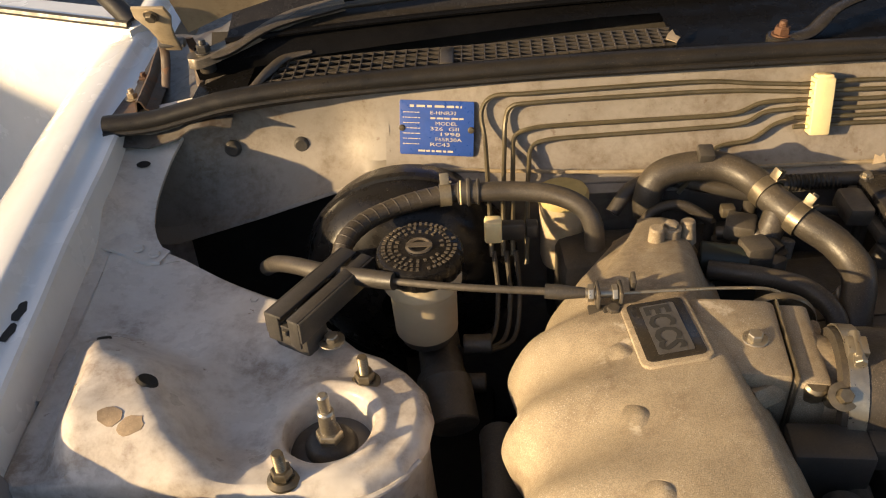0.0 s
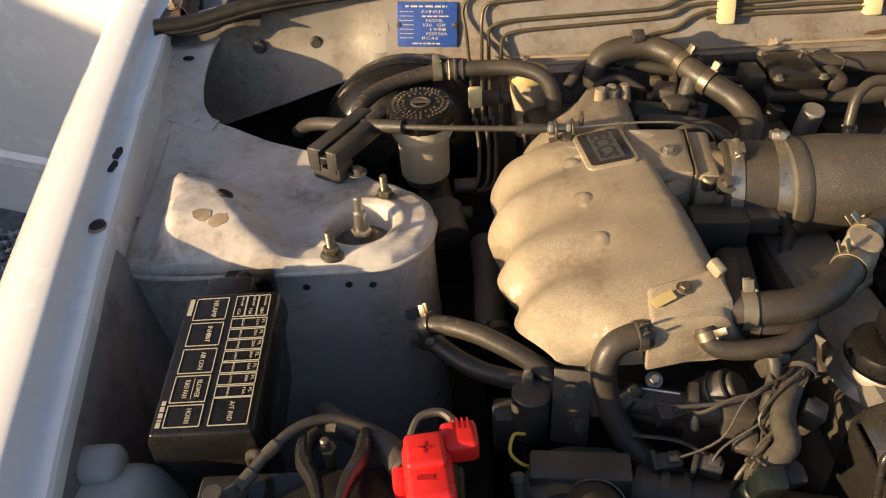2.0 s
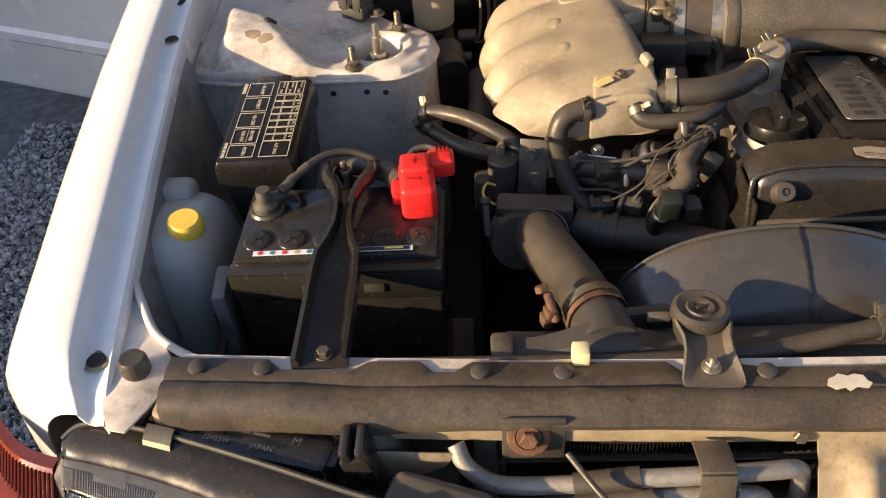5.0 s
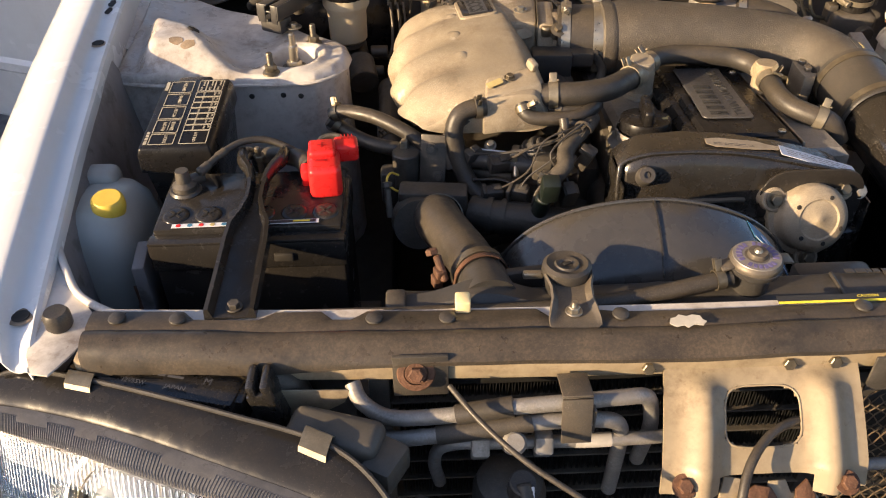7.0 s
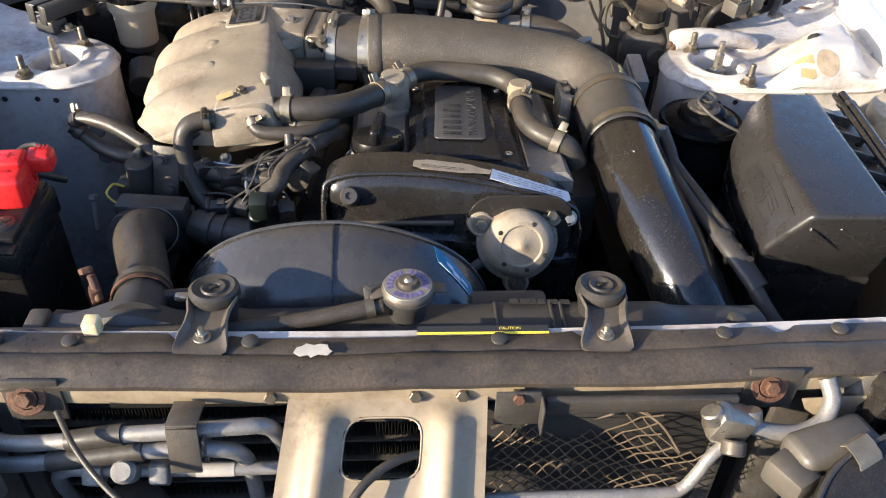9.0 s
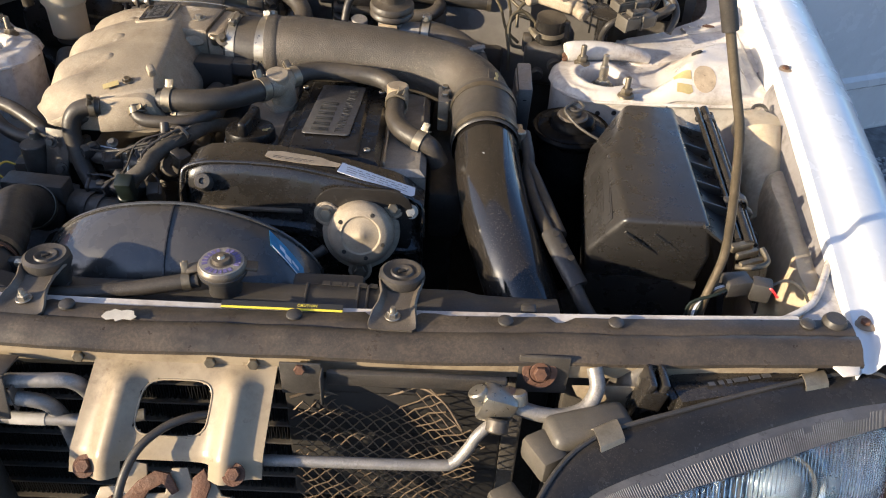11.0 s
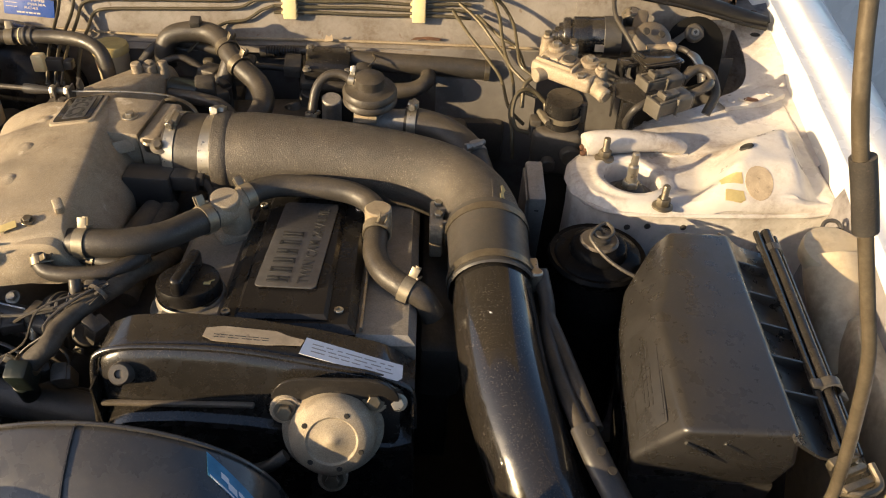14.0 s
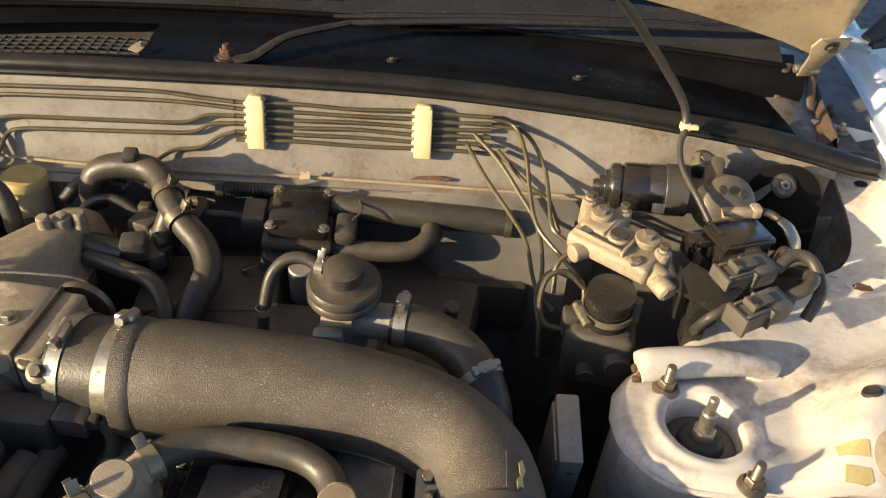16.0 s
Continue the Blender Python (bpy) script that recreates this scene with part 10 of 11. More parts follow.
part("bracket", join(box((0.503, 0.132, 0.838), (0.060, 0.045, 0.003), rz=-42, rx=8, b=0.001), box((0.482, 0.143, 0.822), (0.003, 0.045, 0.035), rz=-12, b=0.001), box((0.50, 0.125, 0.80), (0.02, 0.02, 0.06), b=0.002)), M_GLOSS, cb2)
for (x, y, z), rz in (((0.546, 0.151, 0.844), 24), ((0.549, 0.101, 0.840), 30)):
    m_ = pose(x, y, z, 4, 0, rz)
    cn_ = part("connector", moved(join(box((-0.014, 0, 0), (0.034, 0.025, 0.020), b=0.002), box((0.014, 0, 0.0005), (0.030, 0.030, 0.025), b=0.006, seg=3), box((0.029, 0, 0), (0.004, 0.026, 0.021), b=0.001)), m_), M_CONN, cb2)
    part("latch", moved(join(box((-0.004, 0.001, 0.0135), (0.026, 0.013, 0.006), b=0.001), box((-0.016, 0.001, 0.0145), (0.007, 0.016, 0.008), b=0.001)), m_), M_CONN, cn_)
    part("latch_slot", moved(box((-0.016, 0.001, 0.0188), (0.004, 0.006, 0.0008), b=0), m_), M_STEELDARK, cn_)
    for v in (-0.0095, 0.0095):
        part("guide_rib", moved(box((-0.014, v, 0.0112), (0.030, 0.003, 0.003), b=0.0006), m_), M_CONN, cn_)
    part("skirt", moved(join(box((-0.031, 0, 0), (0.005, 0.028, 0.023), b=0.0012), box((0.0005, 0, 0), (0.003, 0.031, 0.024), b=0.001)), m_), M_CONN, cn_)
for k, pts in enumerate(([(0.578, 0.158, 0.846), (0.600, 0.172, 0.855), (0.617, 0.165, 0.852), (0.622, 0.140, 0.835), (0.61, 0.125, 0.81)], [(0.580, 0.120, 0.842), (0.602, 0.130, 0.848), (0.615, 0.150, 0.845), (0.618, 0.18, 0.825), (0.61, 0.21, 0.80)], [(0.578, 0.162, 0.84), (0.595, 0.185, 0.845), (0.600, 0.20, 0.835), (0.59, 0.21, 0.80)], [(0.520, 0.105, 0.838), (0.503, 0.098, 0.830), (0.497, 0.105, 0.81), (0.50, 0.12, 0.79)])):
    part("harness", tube(pts, 0.0065 if k < 3 else 0.005, seg=10), M_RUBBER, cb2)

# slim steel panel beside the engine, lower pipes
hs_ = thing("heat_shield", (0.365, 0.0, 0.60), "slim grey steel upright panel beside the tower", "bracket")
part("panel", join(box((0.364, 0.0, 0.725), (0.022, 0.070, 0.125), rx=10, b=0.003), box((0.352, 0.0, 0.725), (0.003, 0.060, 0.11), rx=10, b=0.001)), M_TUBE, hs_)
for z in (0.74, 0.76):
    part("slot", box((0.3645, -0.034 + (0.74 - z) * 0.3, z), (0.006, 0.004, 0.003), b=0.001), M_STEELDARK, hs_)

# recirculation valve behind the intake pipe
bv = thing("recirculation_valve", (0.15, 0.09, 0.72), "dusty grey diaphragm valve with steel clamps", "valve")
part("diaphragm", lathe([(0, 0.030), (0.014, 0.029), (0.019, 0.026), (0.020, 0.014), (0.024, 0.011), (0.033, 0.010), (0.036, 0.006), (0.036, 0.001), (0.033, -0.002), (0.035, -0.004), (0.036, -0.009), (0.033, -0.013), (0.024, -0.017), (0.021, -0.022)], (0.148, 0.098, 0.842), (0.02, -0.1, 1), 44), M_DUSTHOSE, bv)
part("valve_body", join(lathe([(0.021, 0.0), (0.022, -0.02), (0.026, -0.04), (0.022, -0.065), (0.0, -0.07)], (0.147, 0.099, 0.822), (0.02, -0.1, 1), 32), tube([(0.155, 0.098, 0.800), (0.18, 0.097, 0.800), (0.198, 0.095, 0.801)], 0.0185, seg=22), box((0.135, 0.072, 0.79), (0.03, 0.014, 0.04), rx=10, b=0.005)), M_TUBE, bv)
part("bolt", bolt_bm((0.140, 0.066, 0.79), (0, -1, 0.3), 0.0075, 0.005, 0.010), M_STEEL, bv)
part("tag", box((0.143, 0.074, 0.818), (0.030, 0.002, 0.010), rx=-10, b=0.0005), M_OLDPAPER, bv)
part("hose", tube([(0.195, 0.095, 0.801), (0.215, 0.092, 0.800), (0.245, 0.082, 0.796), (0.272, 0.062, 0.788), (0.288, 0.035, 0.775), (0.295, 0.01, 0.755), (0.297, -0.02, 0.72)], 0.0225, seg=24), M_RUBBER, bv, "thick black return hose")
part("hose_clamp", band((0.205, 0.094, 0.8005), (1, -0.12, 0), 0.0230, 0.012, 0.0013, 1, 80), M_STEEL, bv, "bright steel clamp")
part("hose_clamp", band((0.283, 0.046, 0.780), (0.5, -0.8, -0.35), 0.0230, 0.010, 0.0013, 1, 90), M_TUBE, bv)
part("control_hose", tube([(0.128, 0.105, 0.855), (0.110, 0.112, 0.862), (0.092, 0.112, 0.860), (0.078, 0.105, 0.847), (0.072, 0.095, 0.825), (0.069, 0.085, 0.80), (0.068, 0.08, 0.77)], 0.0062, seg=14), M_DUSTHOSE, bv)
part("pinch_clip", spring_clip((0.124, 0.107, 0.857), (1, -0.2, -0.1), 0.0066, 70, 0.008), M_STEEL, bv)
part("pinch_clip", spring_clip((0.070, 0.086, 0.815), (0, 0.3, 1), 0.0066, 250, 0.007), M_STEEL, bv)
part("valve_stay", box((0.145, 0.10, 0.72), (0.03, 0.03, 0.10), b=0.006), M_GREY, bv)

# ignition amplifier, heater pipes and hoses behind the engine
ig = thing("ignition_module", (0.085, 0.27, 0.70), "black square ignition module with steel screws", "ignition module")
igm = frame3((0.040, 0.235, 0.795), (0.112, 0.240, 0.790), (0.046, 0.312, 0.800))
part("cover", moved(box((0.034, 0.036, 0.0), (0.068, 0.072, 0.018), b=0.004), igm), M_GLOSS, ig)
part("base_plate", moved(box((0.034, 0.036, -0.016), (0.080, 0.084, 0.014), b=0.004), igm), M_GREY, ig)
for u, v in ((0.004, 0.004), (0.064, 0.004), (0.064, 0.068), (0.006, 0.068)):
    part("screw", bolt_bm(igm @ Vector((u, v, 0.007)), (0, 0, 1), 0.0048, 0.004, 0.007), M_STEEL, ig)
part("plug", moved(box((-0.018, 0.035, -0.006), (0.026, 0.040, 0.022), b=0.004), igm), M_GREY, ig)
part("plug", moved(box((0.088, 0.02, -0.004), (0.026, 0.04, 0.024), b=0.008), igm), M_GREY, ig)
part("module_stay", box((0.08, 0.275, 0.73), (0.05, 0.05, 0.09), b=0.006), M_STEELDARK, ig)
part("lead", tube([igm @ Vector((0.095, 0.02, 0.010)), igm @ Vector((0.105, 0.035, 0.014)), igm @ Vector((0.10, 0.06, 0.010))], 0.0012, seg=6), M_BRASS, ig)
hp_ = thing("heater_pipe", (0.24, 0.31, 0.74), "thick black pipe along the bulkhead with brass end", "pipe")
part("pipe", tube([(0.05, 0.315, 0.775), (0.12, 0.300, 0.788), (0.18, 0.298, 0.787), (0.26, 0.300, 0.783), (0.315, 0.300, 0.779)], 0.0155, seg=20), M_RUBBER, hp_)
part("end_ring", lathe([(0.010, -0.004), (0.0168, -0.004), (0.0168, 0.004), (0.010, 0.004)], (0.316, 0.300, 0.779), (1, 0, -0.05), 26), M_BRASS, hp_)
part("second_pipe", tube([(0.10, 0.255, 0.765), (0.15, 0.250, 0.765), (0.20, 0.250, 0.768), (0.222, 0.265, 0.775), (0.225, 0.29, 0.775)], 0.012, seg=16), M_RUBBER, hp_)
part("corrugated_loom", tube([(-0.04, 0.322, 0.788), (0.0, 0.325, 0.790), (0.045, 0.322, 0.792), (0.10, 0.318, 0.790)], 0.008, seg=12, per=14), M_BLACK, hp_)
for k in range(28):
    part("loom_ring", lathe([(0.0078, -0.0012), (0.0096, 0), (0.0078, 0.0012)], (-0.03 + k * 0.0042, 0.3235 + 0.001 * math.sin(k), 0.7895), (1, 0, 0), 12), M_DUSTHOSE, hp_)
hz = thing("heater_hose", (-0.09, 0.27, 0.74), "thick grey rubber heater hose with wire clips", "hose")
part("hose", tube([(-0.182, 0.300, 0.770), (-0.183, 0.303, 0.795), (-0.172, 0.308, 0.815), (-0.145, 0.308, 0.825), (-0.110, 0.302, 0.827), (-0.085, 0.280, 0.824), (-0.068, 0.248, 0.817), (-0.045, 0.222, 0.808), (-0.022, 0.200, 0.798), (-0.010, 0.170, 0.785), (-0.022, 0.135, 0.765), (-0.03, 0.11, 0.74)], 0.0155, seg=20), M_DUSTHOSE, hz)
part("pinch_clip", spring_clip((-0.075, 0.262, 0.8205), (0.45, -0.85, -0.2), 0.0162, 70), M_BRASS, hz)
part("pinch_clip", spring_clip((-0.052, 0.228, 0.811), (0.65, -0.75, -0.25), 0.0162, 70), M_BRASS, hz)
part("tee", join(tube([(-0.066, 0.246, 0.815), (-0.072, 0.236, 0.80), (-0.082, 0.225, 0.775)], 0.013, seg=16)), M_DUSTHOSE, hz)
part("rubber_pad", box((-0.128, 0.303, 0.843), (0.016, 0.018, 0.012), rx=15, b=0.002), M_BLACK, hz)
hm = thing("fuel_damper", (-0.13, 0.20, 0.74), "small black cylinder with plugs behind the plenum", "damper")
part("cylinder", cyl((-0.150, 0.205, 0.785), (-0.105, 0.195, 0.783), 0.0165), M_GREEN, hm)
part("plug", join(box((-0.098, 0.200, 0.792), (0.028, 0.026, 0.026), rz=12, b=0.004), box((-0.10, 0.245, 0.79), (0.03, 0.03, 0.02), rz=-20, b=0.004), box((-0.085, 0.215, 0.775), (0.02, 0.05, 0.02), rz=30, b=0.004)), M_GREY, hm)
part("orange_plug", box((-0.108, 0.268, 0.795), (0.014, 0.012, 0.012), b=0.002), M_BRASS, hm)
part("damper_stay", box((-0.12, 0.205, 0.73), (0.05, 0.05, 0.09), b=0.008), M_STEELDARK, hm)
for k, pts in enumerate(([(-0.145, 0.185, 0.785), (-0.10, 0.165, 0.79), (-0.065, 0.150, 0.787), (-0.045, 0.125, 0.775), (-0.045, 0.10, 0.75)], [(-0.22, 0.30, 0.775), (-0.20, 0.315, 0.795), (-0.17, 0.325, 0.800), (-0.12, 0.322, 0.792), (-0.07, 0.31, 0.785)], [(-0.20, 0.27, 0.76), (-0.18, 0.285, 0.785), (-0.15, 0.288, 0.79), (-0.12, 0.28, 0.775)], [(-0.06, 0.28, 0.78), (-0.03, 0.27, 0.79), (0.0, 0.275, 0.785), (0.03, 0.27, 0.78)], [(-0.07, 0.30, 0.785), (-0.045, 0.285, 0.795), (-0.05, 0.262, 0.79), (-0.075, 0.258, 0.78)], [(-0.12, 0.25, 0.78), (-0.09, 0.235, 0.79), (-0.07, 0.21, 0.785)])):
    w = thing("rubber_hose", pts[0], "thin rubber hose among the clutter behind the plenum", "hose", group="hoses behind the plenum")
    part("hose", tube(pts, (0.0095, 0.008, 0.006, 0.005, 0.006, 0.007)[k], seg=12), M_RUBBER if k % 2 else M_DUSTHOSE, w)
    part("hose_end", tube([pts[-1], (pts[-1][0], pts[-1][1], pts[-1][2] - 0.06)], (0.0095, 0.008, 0.006, 0.005, 0.006, 0.007)[k], seg=10, per=2), M_RUBBER, w)
rear = thing("engine_rear_clutter", (0.0, 0.22, 0.62), "dark grimy brackets and pipes behind the engine", "engine parts")
for (c, s, rz) in (((-0.02, 0.20, 0.71), (0.16, 0.10, 0.08), 5), ((0.05, 0.13, 0.705), (0.26, 0.10, 0.08), 0), ((0.20, 0.20, 0.68), (0.16, 0.16, 0.07), -8), ((-0.17, 0.28, 0.70), (0.22, 0.07, 0.10), 4), ((0.10, 0.30, 0.66), (0.5, 0.05, 0.08), 0)):
    part("bracket", box(c, s, rz=rz, b=0.012), M_GREY, rear)
for k in range(9):
    rr = random.Random(k + 7)
    x, y = rr.uniform(-0.16, 0.26), rr.uniform(0.16, 0.29)
    part("fitting", cyl((x, y, 0.72), (x + rr.uniform(-0.02, 0.02), y + rr.uniform(-0.02, 0.02), 0.765 + rr.uniform(-0.01, 0.015)), rr.uniform(0.008, 0.016)), M_GREY if k % 3 else M_TUBE, rear)
part("rear_cam_cover", slab(-0.045, 0.215, 0.035, 0.11, -0.035, 0.05, 0.006), M_ALU, engine)

# exhaust side of the engine, low and dark
ex = thing("turbo_heat_shield", (0.25, -0.10, 0.50), "dark rusty heat shield beside the engine", "heat shield")
part("shield", box((0.245, -0.10, 0.68), (0.05, 0.30, 0.08), b=0.012), M_GREY, ex)
part("shield_stay", box((0.23, -0.10, 0.56), (0.06, 0.20, 0.20), b=0.01), M_GREY, ex)

# ---- fuel rail, regulator hoses and harness on the intake side ----
rail = thing("fuel_rail", (-0.20, -0.24, 0.70), "black fuel rail with injector plugs and clamps", "fuel rail")
part("rail", tube([(-0.335, -0.205, 0.742), (-0.30, -0.212, 0.744), (-0.26, -0.222, 0.745), (-0.21, -0.236, 0.746), (-0.14, -0.256, 0.745), (-0.105, -0.264, 0.744)], 0.0135, seg=18), M_BLACK, rail)
part("rail_lower", tube([(-0.26, -0.215, 0.722), (-0.20, -0.235, 0.722), (-0.13, -0.258, 0.722)], 0.009, seg=14), M_GREY, rail)
for x, y in ((-0.325, -0.205), (-0.255, -0.222), (-0.185, -0.242)):
    part("clip", join(box((x, y, 0.752), (0.010, 0.024, 0.028), rz=-15, b=0.002), cyl((x, y - 0.004, 0.76), (x, y - 0.018, 0.735), 0.0042)), M_STEEL, rail, "steel clip with screw")
part("regulator", join(cyl((-0.325, -0.222, 0.70), (-0.325, -0.222, 0.755), 0.018), box((-0.29, -0.205, 0.725), (0.035, 0.03, 0.05), rz=-10, b=0.005), box((-0.345, -0.215, 0.70), (0.03, 0.03, 0.05), b=0.006)), M_GREY, rail)
part("injector_plug", join(box((-0.15, -0.262, 0.752), (0.03, 0.026, 0.03), rz=-10, b=0.004), cyl((-0.135, -0.252, 0.738), (-0.118, -0.272, 0.762), 0.015)), M_GREY, rail)
part("rail_stay", box((-0.30, -0.20, 0.68), (0.06, 0.03, 0.12), b=0.008), M_GREY, rail)
part("rail_stay", box((-0.16, -0.24, 0.68), (0.06, 0.03, 0.12), b=0.008), M_GREY, rail)
for (pts, r, lab, mt_) in (
    ([(-0.425, -0.150, 0.772), (-0.410, -0.154, 0.778), (-0.395, -0.159, 0.780), (-0.366, -0.174, 0.780), (-0.335, -0.193, 0.774), (-0.312, -0.206, 0.765), (-0.300, -0.212, 0.755)], 0.0095, "dusty fuel hose with a perforated sleeve", M_DUSTHOSE),
    ([(-0.428, -0.150, 0.765), (-0.412, -0.152, 0.752), (-0.390, -0.172, 0.748), (-0.366, -0.188, 0.746), (-0.340, -0.198, 0.745), (-0.315, -0.205, 0.745)], 0.0098, "black fuel return hose", M_RUBBER),
    ([(-0.222, -0.214, 0.812), (-0.240, -0.217, 0.812), (-0.256, -0.222, 0.805), (-0.263, -0.229, 0.785), (-0.258, -0.238, 0.755), (-0.245, -0.252, 0.725), (-0.215, -0.280, 0.705), (-0.17, -0.300, 0.700), (-0.12, -0.310, 0.70)], 0.0118, "black coolant hose curving down from the plenum", M_DUSTHOSE),
    ([(-0.222, -0.205, 0.795), (-0.245, -0.208, 0.793), (-0.262, -0.213, 0.785), (-0.27, -0.22, 0.765), (-0.265, -0.235, 0.735)], 0.0085, "short black hose under the plenum", M_RUBBER),
    ([(-0.176, -0.213, 0.815), (-0.172, -0.222, 0.806), (-0.160, -0.228, 0.802), (-0.135, -0.230, 0.802), (-0.105, -0.225, 0.802), (-0.085, -0.210, 0.802), (-0.078, -0.195, 0.800), (-0.085, -0.18, 0.79)], 0.0088, "dusty vacuum hose looping beside the plenum", M_DUSTHOSE),
    ([(-0.145, -0.195, 0.800), (-0.110, -0.205, 0.798), (-0.090, -0.203, 0.798), (-0.073, -0.190, 0.800)], 0.0092, "thick dark vacuum hose", M_RUBBER),
    ([(-0.158, -0.338, 0.768), (-0.148, -0.330, 0.780), (-0.135, -0.318, 0.788), (-0.131, -0.294, 0.790), (-0.114, -0.264, 0.793), (-0.095, -0.236, 0.792), (-0.082, -0.206, 0.786), (-0.075, -0.16, 0.76), (-0.07, -0.12, 0.74)], 0.0100, "taped wiring harness, grey with dust", M_WIRE),
    ([(-0.128, -0.248, 0.812), (-0.127, -0.256, 0.80), (-0.130, -0.265, 0.77), (-0.135, -0.27, 0.745)], 0.006, "short black vacuum pipe", M_RUBBER),
    ([(-0.345, -0.10, 0.68), (-0.352, -0.06, 0.69), (-0.35, 0.0, 0.70), (-0.352, 0.06, 0.70)], 0.018, "dark hose down beside the tower", M_RUBBER),
    ([(-0.105, -0.20, 0.74), (-0.10, -0.15, 0.75), (-0.095, -0.09, 0.76), (-0.09, -0.05, 0.76)], 0.012, "dark dusty loom beside the engine", M_WIRE),
    ([(-0.13, -0.17, 0.755), (-0.115, -0.11, 0.765), (-0.105, -0.065, 0.765)], 0.014, "dark connector loom beside the plenum", M_GREY),
):
    w = thing("rubber_hose", pts[-1], lab, "hose")
    part("hose", tube(pts, r, seg=16), mt_, w)
    if r > 0.0085 and "clip" not in lab:
        d = Vector(pts[1]) - Vector(pts[0])
        part("clip", spring_clip(Vector(pts[0]) + d * 0.55, d, r * 1.04, 60, 0.008), M_BRASS, w)
part("sleeve_hole", join(*[lathe([(0, 0.0004), (0.0026, 0.0004), (0.003, 0)], (-0.400 + 0.013 * k, -0.1575 - 0.005 * k, 0.7893), (0, 0, 1), 10) for k in range(2)]), M_MOUNT, rail)
part("pulse_damper", join(cyl((-0.172, -0.232, 0.742), (-0.150, -0.240, 0.765), 0.019), cyl((-0.150, -0.240, 0.765), (-0.146, -0.2415, 0.769), 0.014), lathe([(0.019, -0.002), (0.0215, -0.001), (0.0215, 0.001), (0.019, 0.002)], (-0.160, -0.2365, 0.7545), (0.66, -0.24, 0.7), 28)), M_BLACK, rail, "round black pulse damper")
part("rail_bolt", bolt_bm((-0.215, -0.2215, 0.760), (0, -0.5, 0.85), 0.005, 0.005, 0.008), M_STEEL, rail)
# white sliver that paints the glint along the rail
part("rail_glint", box((-0.212, -0.2345, 0.7595), (0.034, 0.0008, 0.003), rz=-15, b=0), M_PAPER, rail)
part("valve_bracket", join(box((-0.290, -0.232, 0.742), (0.034, 0.004, 0.075), rz=-12, rx=-20, b=0.001), bolt_bm((-0.284, -0.243, 0.728), (0, -0.9, 0.35), 0.0055, 0.005, 0.009), bolt_bm((-0.292, -0.235, 0.766), (0, -0.9, 0.35), 0.005, 0.005, 0.008)), M_GREY, rail, "grimy bolted bracket")
hn = thing("injector_harness", (-0.12, -0.27, 0.72), "frayed dusty wiring harness with plugs", "wiring harness")
rnd = random.Random(11)
for k in range(3):
    a = rnd.uniform(-0.008, 0.008)
    b = rnd.uniform(-0.010, 0.010)
    part("wire", tube([(-0.100 + a, -0.250 + b, 0.803 + a), (-0.115 + b, -0.272 + a, 0.795), (-0.130 + a, -0.290 + b, 0.782 + a), (-0.148 + 2 * b, -0.305, 0.770 + b), (-0.165 + 2.2 * a, -0.318 + a, 0.752), (-0.175 + 2 * b, -0.322, 0.728)], 0.0020, seg=7), M_RUBBER, hn)
for (x, y, z), rz in (((-0.152, -0.318, 0.752), 30), ((-0.128, -0.322, 0.748), 10), ((-0.103, -0.283, 0.776), 60), ((-0.117, -0.232, 0.786), 20), ((-0.15, -0.285, 0.742), -20)):
    part("plug", join(box((x, y, z), (0.020, 0.016, 0.030), rz=rz, rx=25, b=0.003), box((x, y - 0.004, z + 0.012), (0.014, 0.018, 0.008), rz=rz, rx=25, b=0.002)), M_GREY, hn)
part("cable_tie", band((-0.104, -0.256, 0.801), (0.5, 0.85, 0.25), 0.0105, 0.004, 0.0010), M_MOUNT, hn)
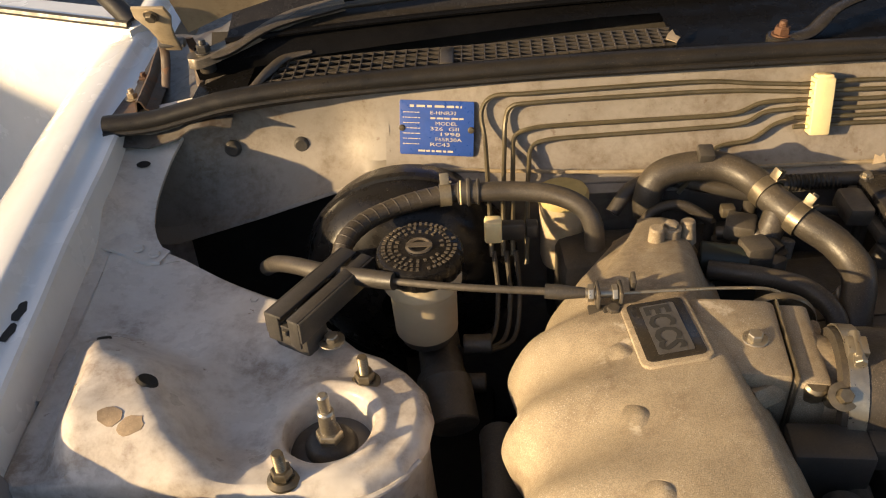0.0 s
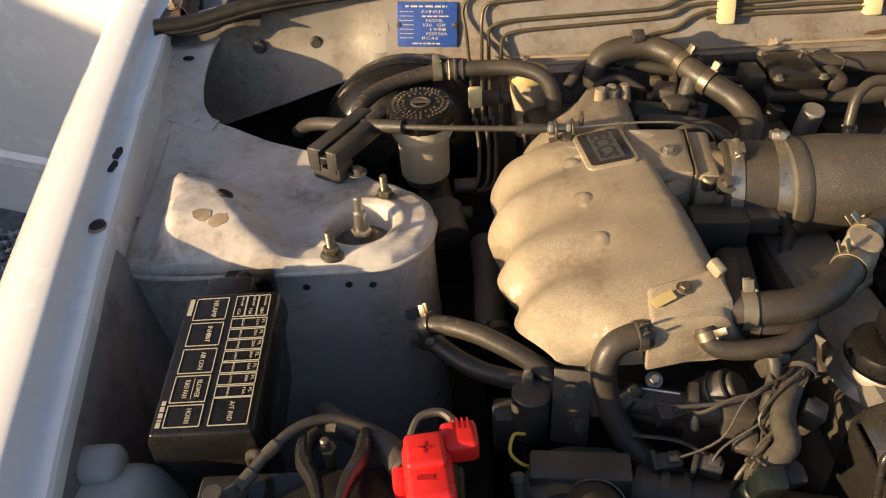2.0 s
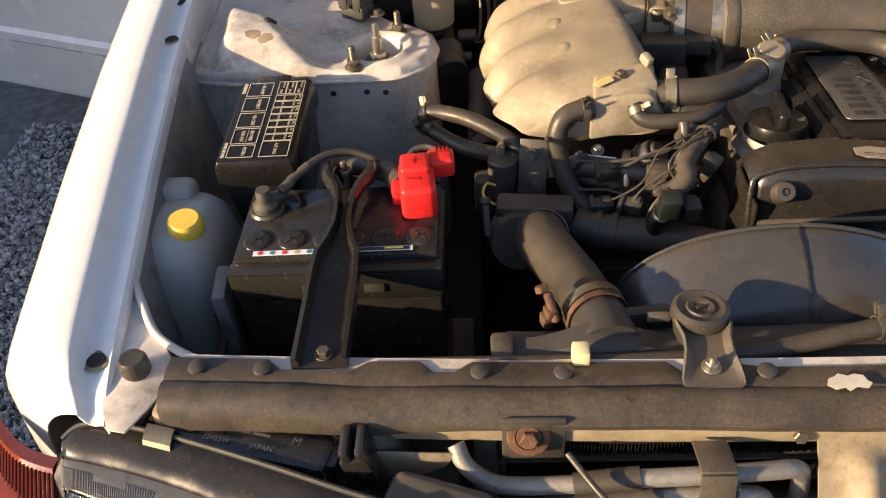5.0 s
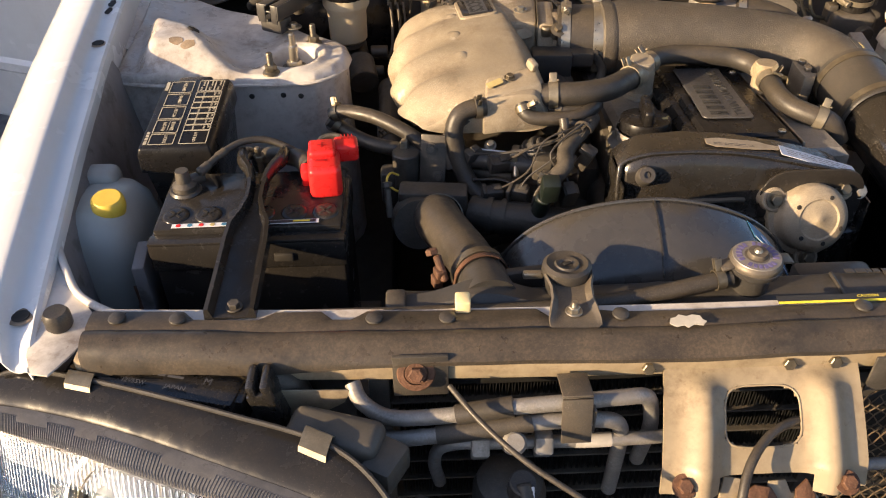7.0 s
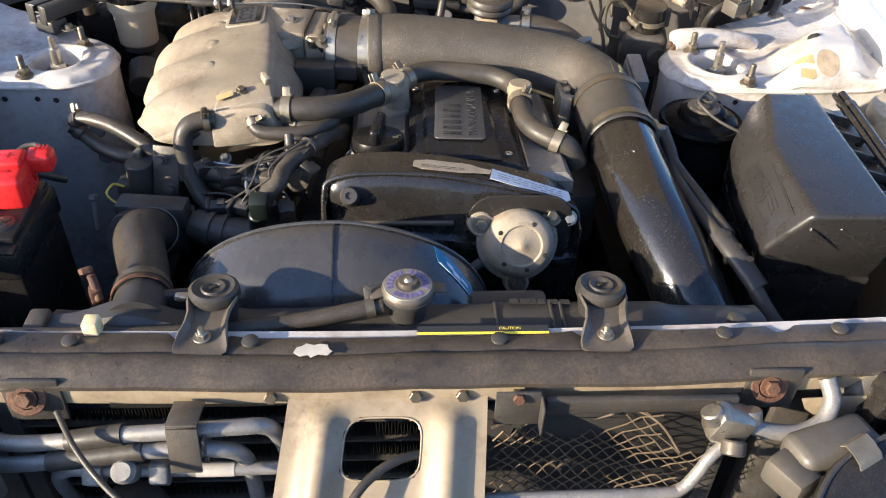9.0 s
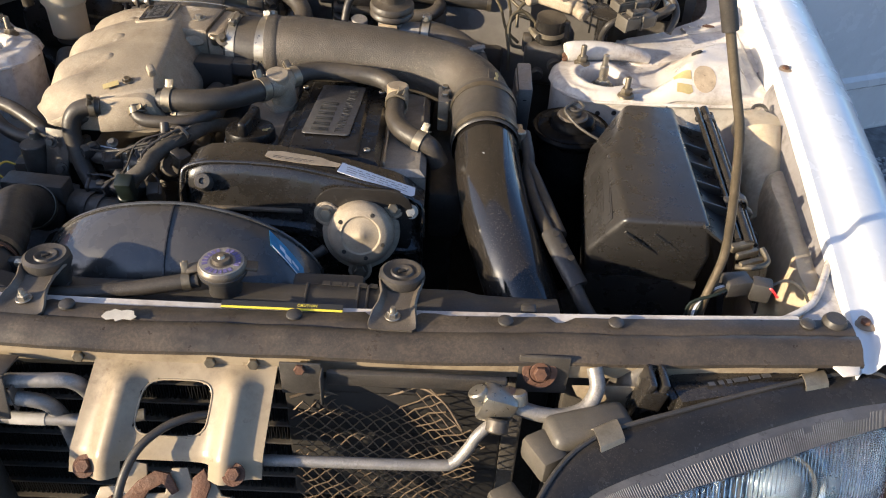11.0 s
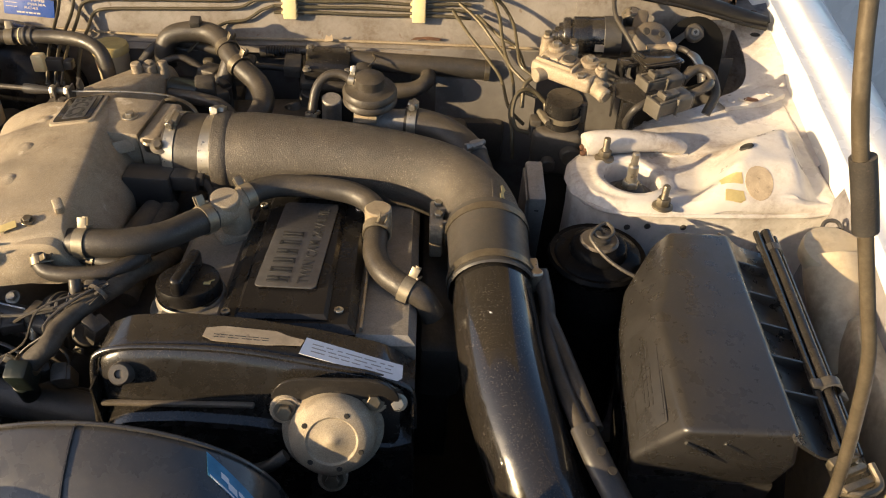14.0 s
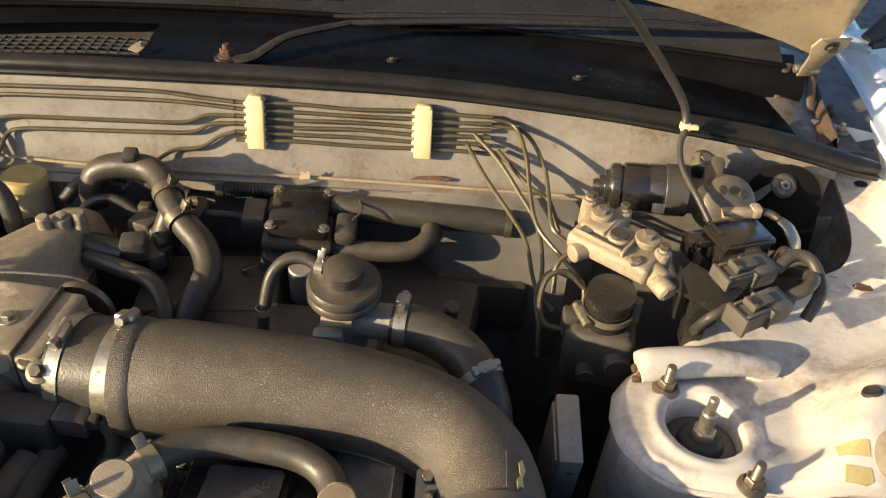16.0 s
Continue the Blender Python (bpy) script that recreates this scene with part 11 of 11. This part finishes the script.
part("cable_tie", join(tube([(-0.235, -0.262, 0.735), (-0.205, -0.275, 0.742), (-0.175, -0.290, 0.735)], 0.0022, seg=6, flat=0.4), box((-0.238, -0.262, 0.735), (0.006, 0.006, 0.004), b=0.001)), M_BLACK, hn)
for k in range(6):
    q = lambda s: rnd.uniform(-s, s)
    end = [(-0.205, -0.250, 0.752), (-0.185, -0.300, 0.742), (-0.150, -0.330, 0.742), (-0.120, -0.315, 0.752), (-0.215, -0.290, 0.735), (-0.240, -0.235, 0.760)][k % 6]
    part("wire", tube([(-0.098 + q(0.006), -0.246 + q(0.006), 0.800 + q(0.004)), (-0.118 + q(0.012), -0.262 + q(0.01), 0.803 + q(0.008)), (-0.145 + q(0.018), -0.280 + q(0.014), 0.785 + q(0.014)), ((end[0] - 0.150) / 2 + q(0.012), (end[1] - 0.295) / 2, 0.765 + q(0.010)), (end[0] + q(0.008), end[1] + q(0.008), end[2])], rnd.choice((0.0012, 0.0015, 0.0018)), seg=6, per=5), rnd.choice((M_RUBBER, M_BLACK)), hn)
for (x, y, z), rz in (((-0.205, -0.252, 0.750), 15), ((-0.185, -0.302, 0.740), -25), ((-0.240, -0.237, 0.757), 40), ((-0.216, -0.291, 0.733), 5)):
    part("plug", join(box((x, y, z), (0.024, 0.015, 0.017), rz=rz, rx=15, b=0.003), box((x + 0.004, y, z + 0.008), (0.010, 0.010, 0.006), rz=rz, rx=15, b=0.0015), box((x - 0.012, y, z), (0.005, 0.018, 0.020), rz=rz, rx=15, b=0.0015)), M_BLACK, hn)
lowl = thing("alternator", (-0.20, -0.20, 0.45), "grimy alternator and brackets low beside the engine", "alternator")
part("body", join(cyl((-0.19, -0.28, 0.60), (-0.19, -0.14, 0.60), 0.062), cyl((-0.19, -0.30, 0.60), (-0.19, -0.28, 0.60), 0.045)), M_GREY, lowl)
part("bracket", join(box((-0.22, -0.20, 0.68), (0.20, 0.05, 0.04), rz=-12, b=0.008), box((-0.12, -0.17, 0.56), (0.10, 0.16, 0.22), b=0.02)), M_GREY, lowl)
part("runner_block", box((-0.17, -0.02, 0.66), (0.22, 0.40, 0.12), b=0.02), M_GREY, engine)
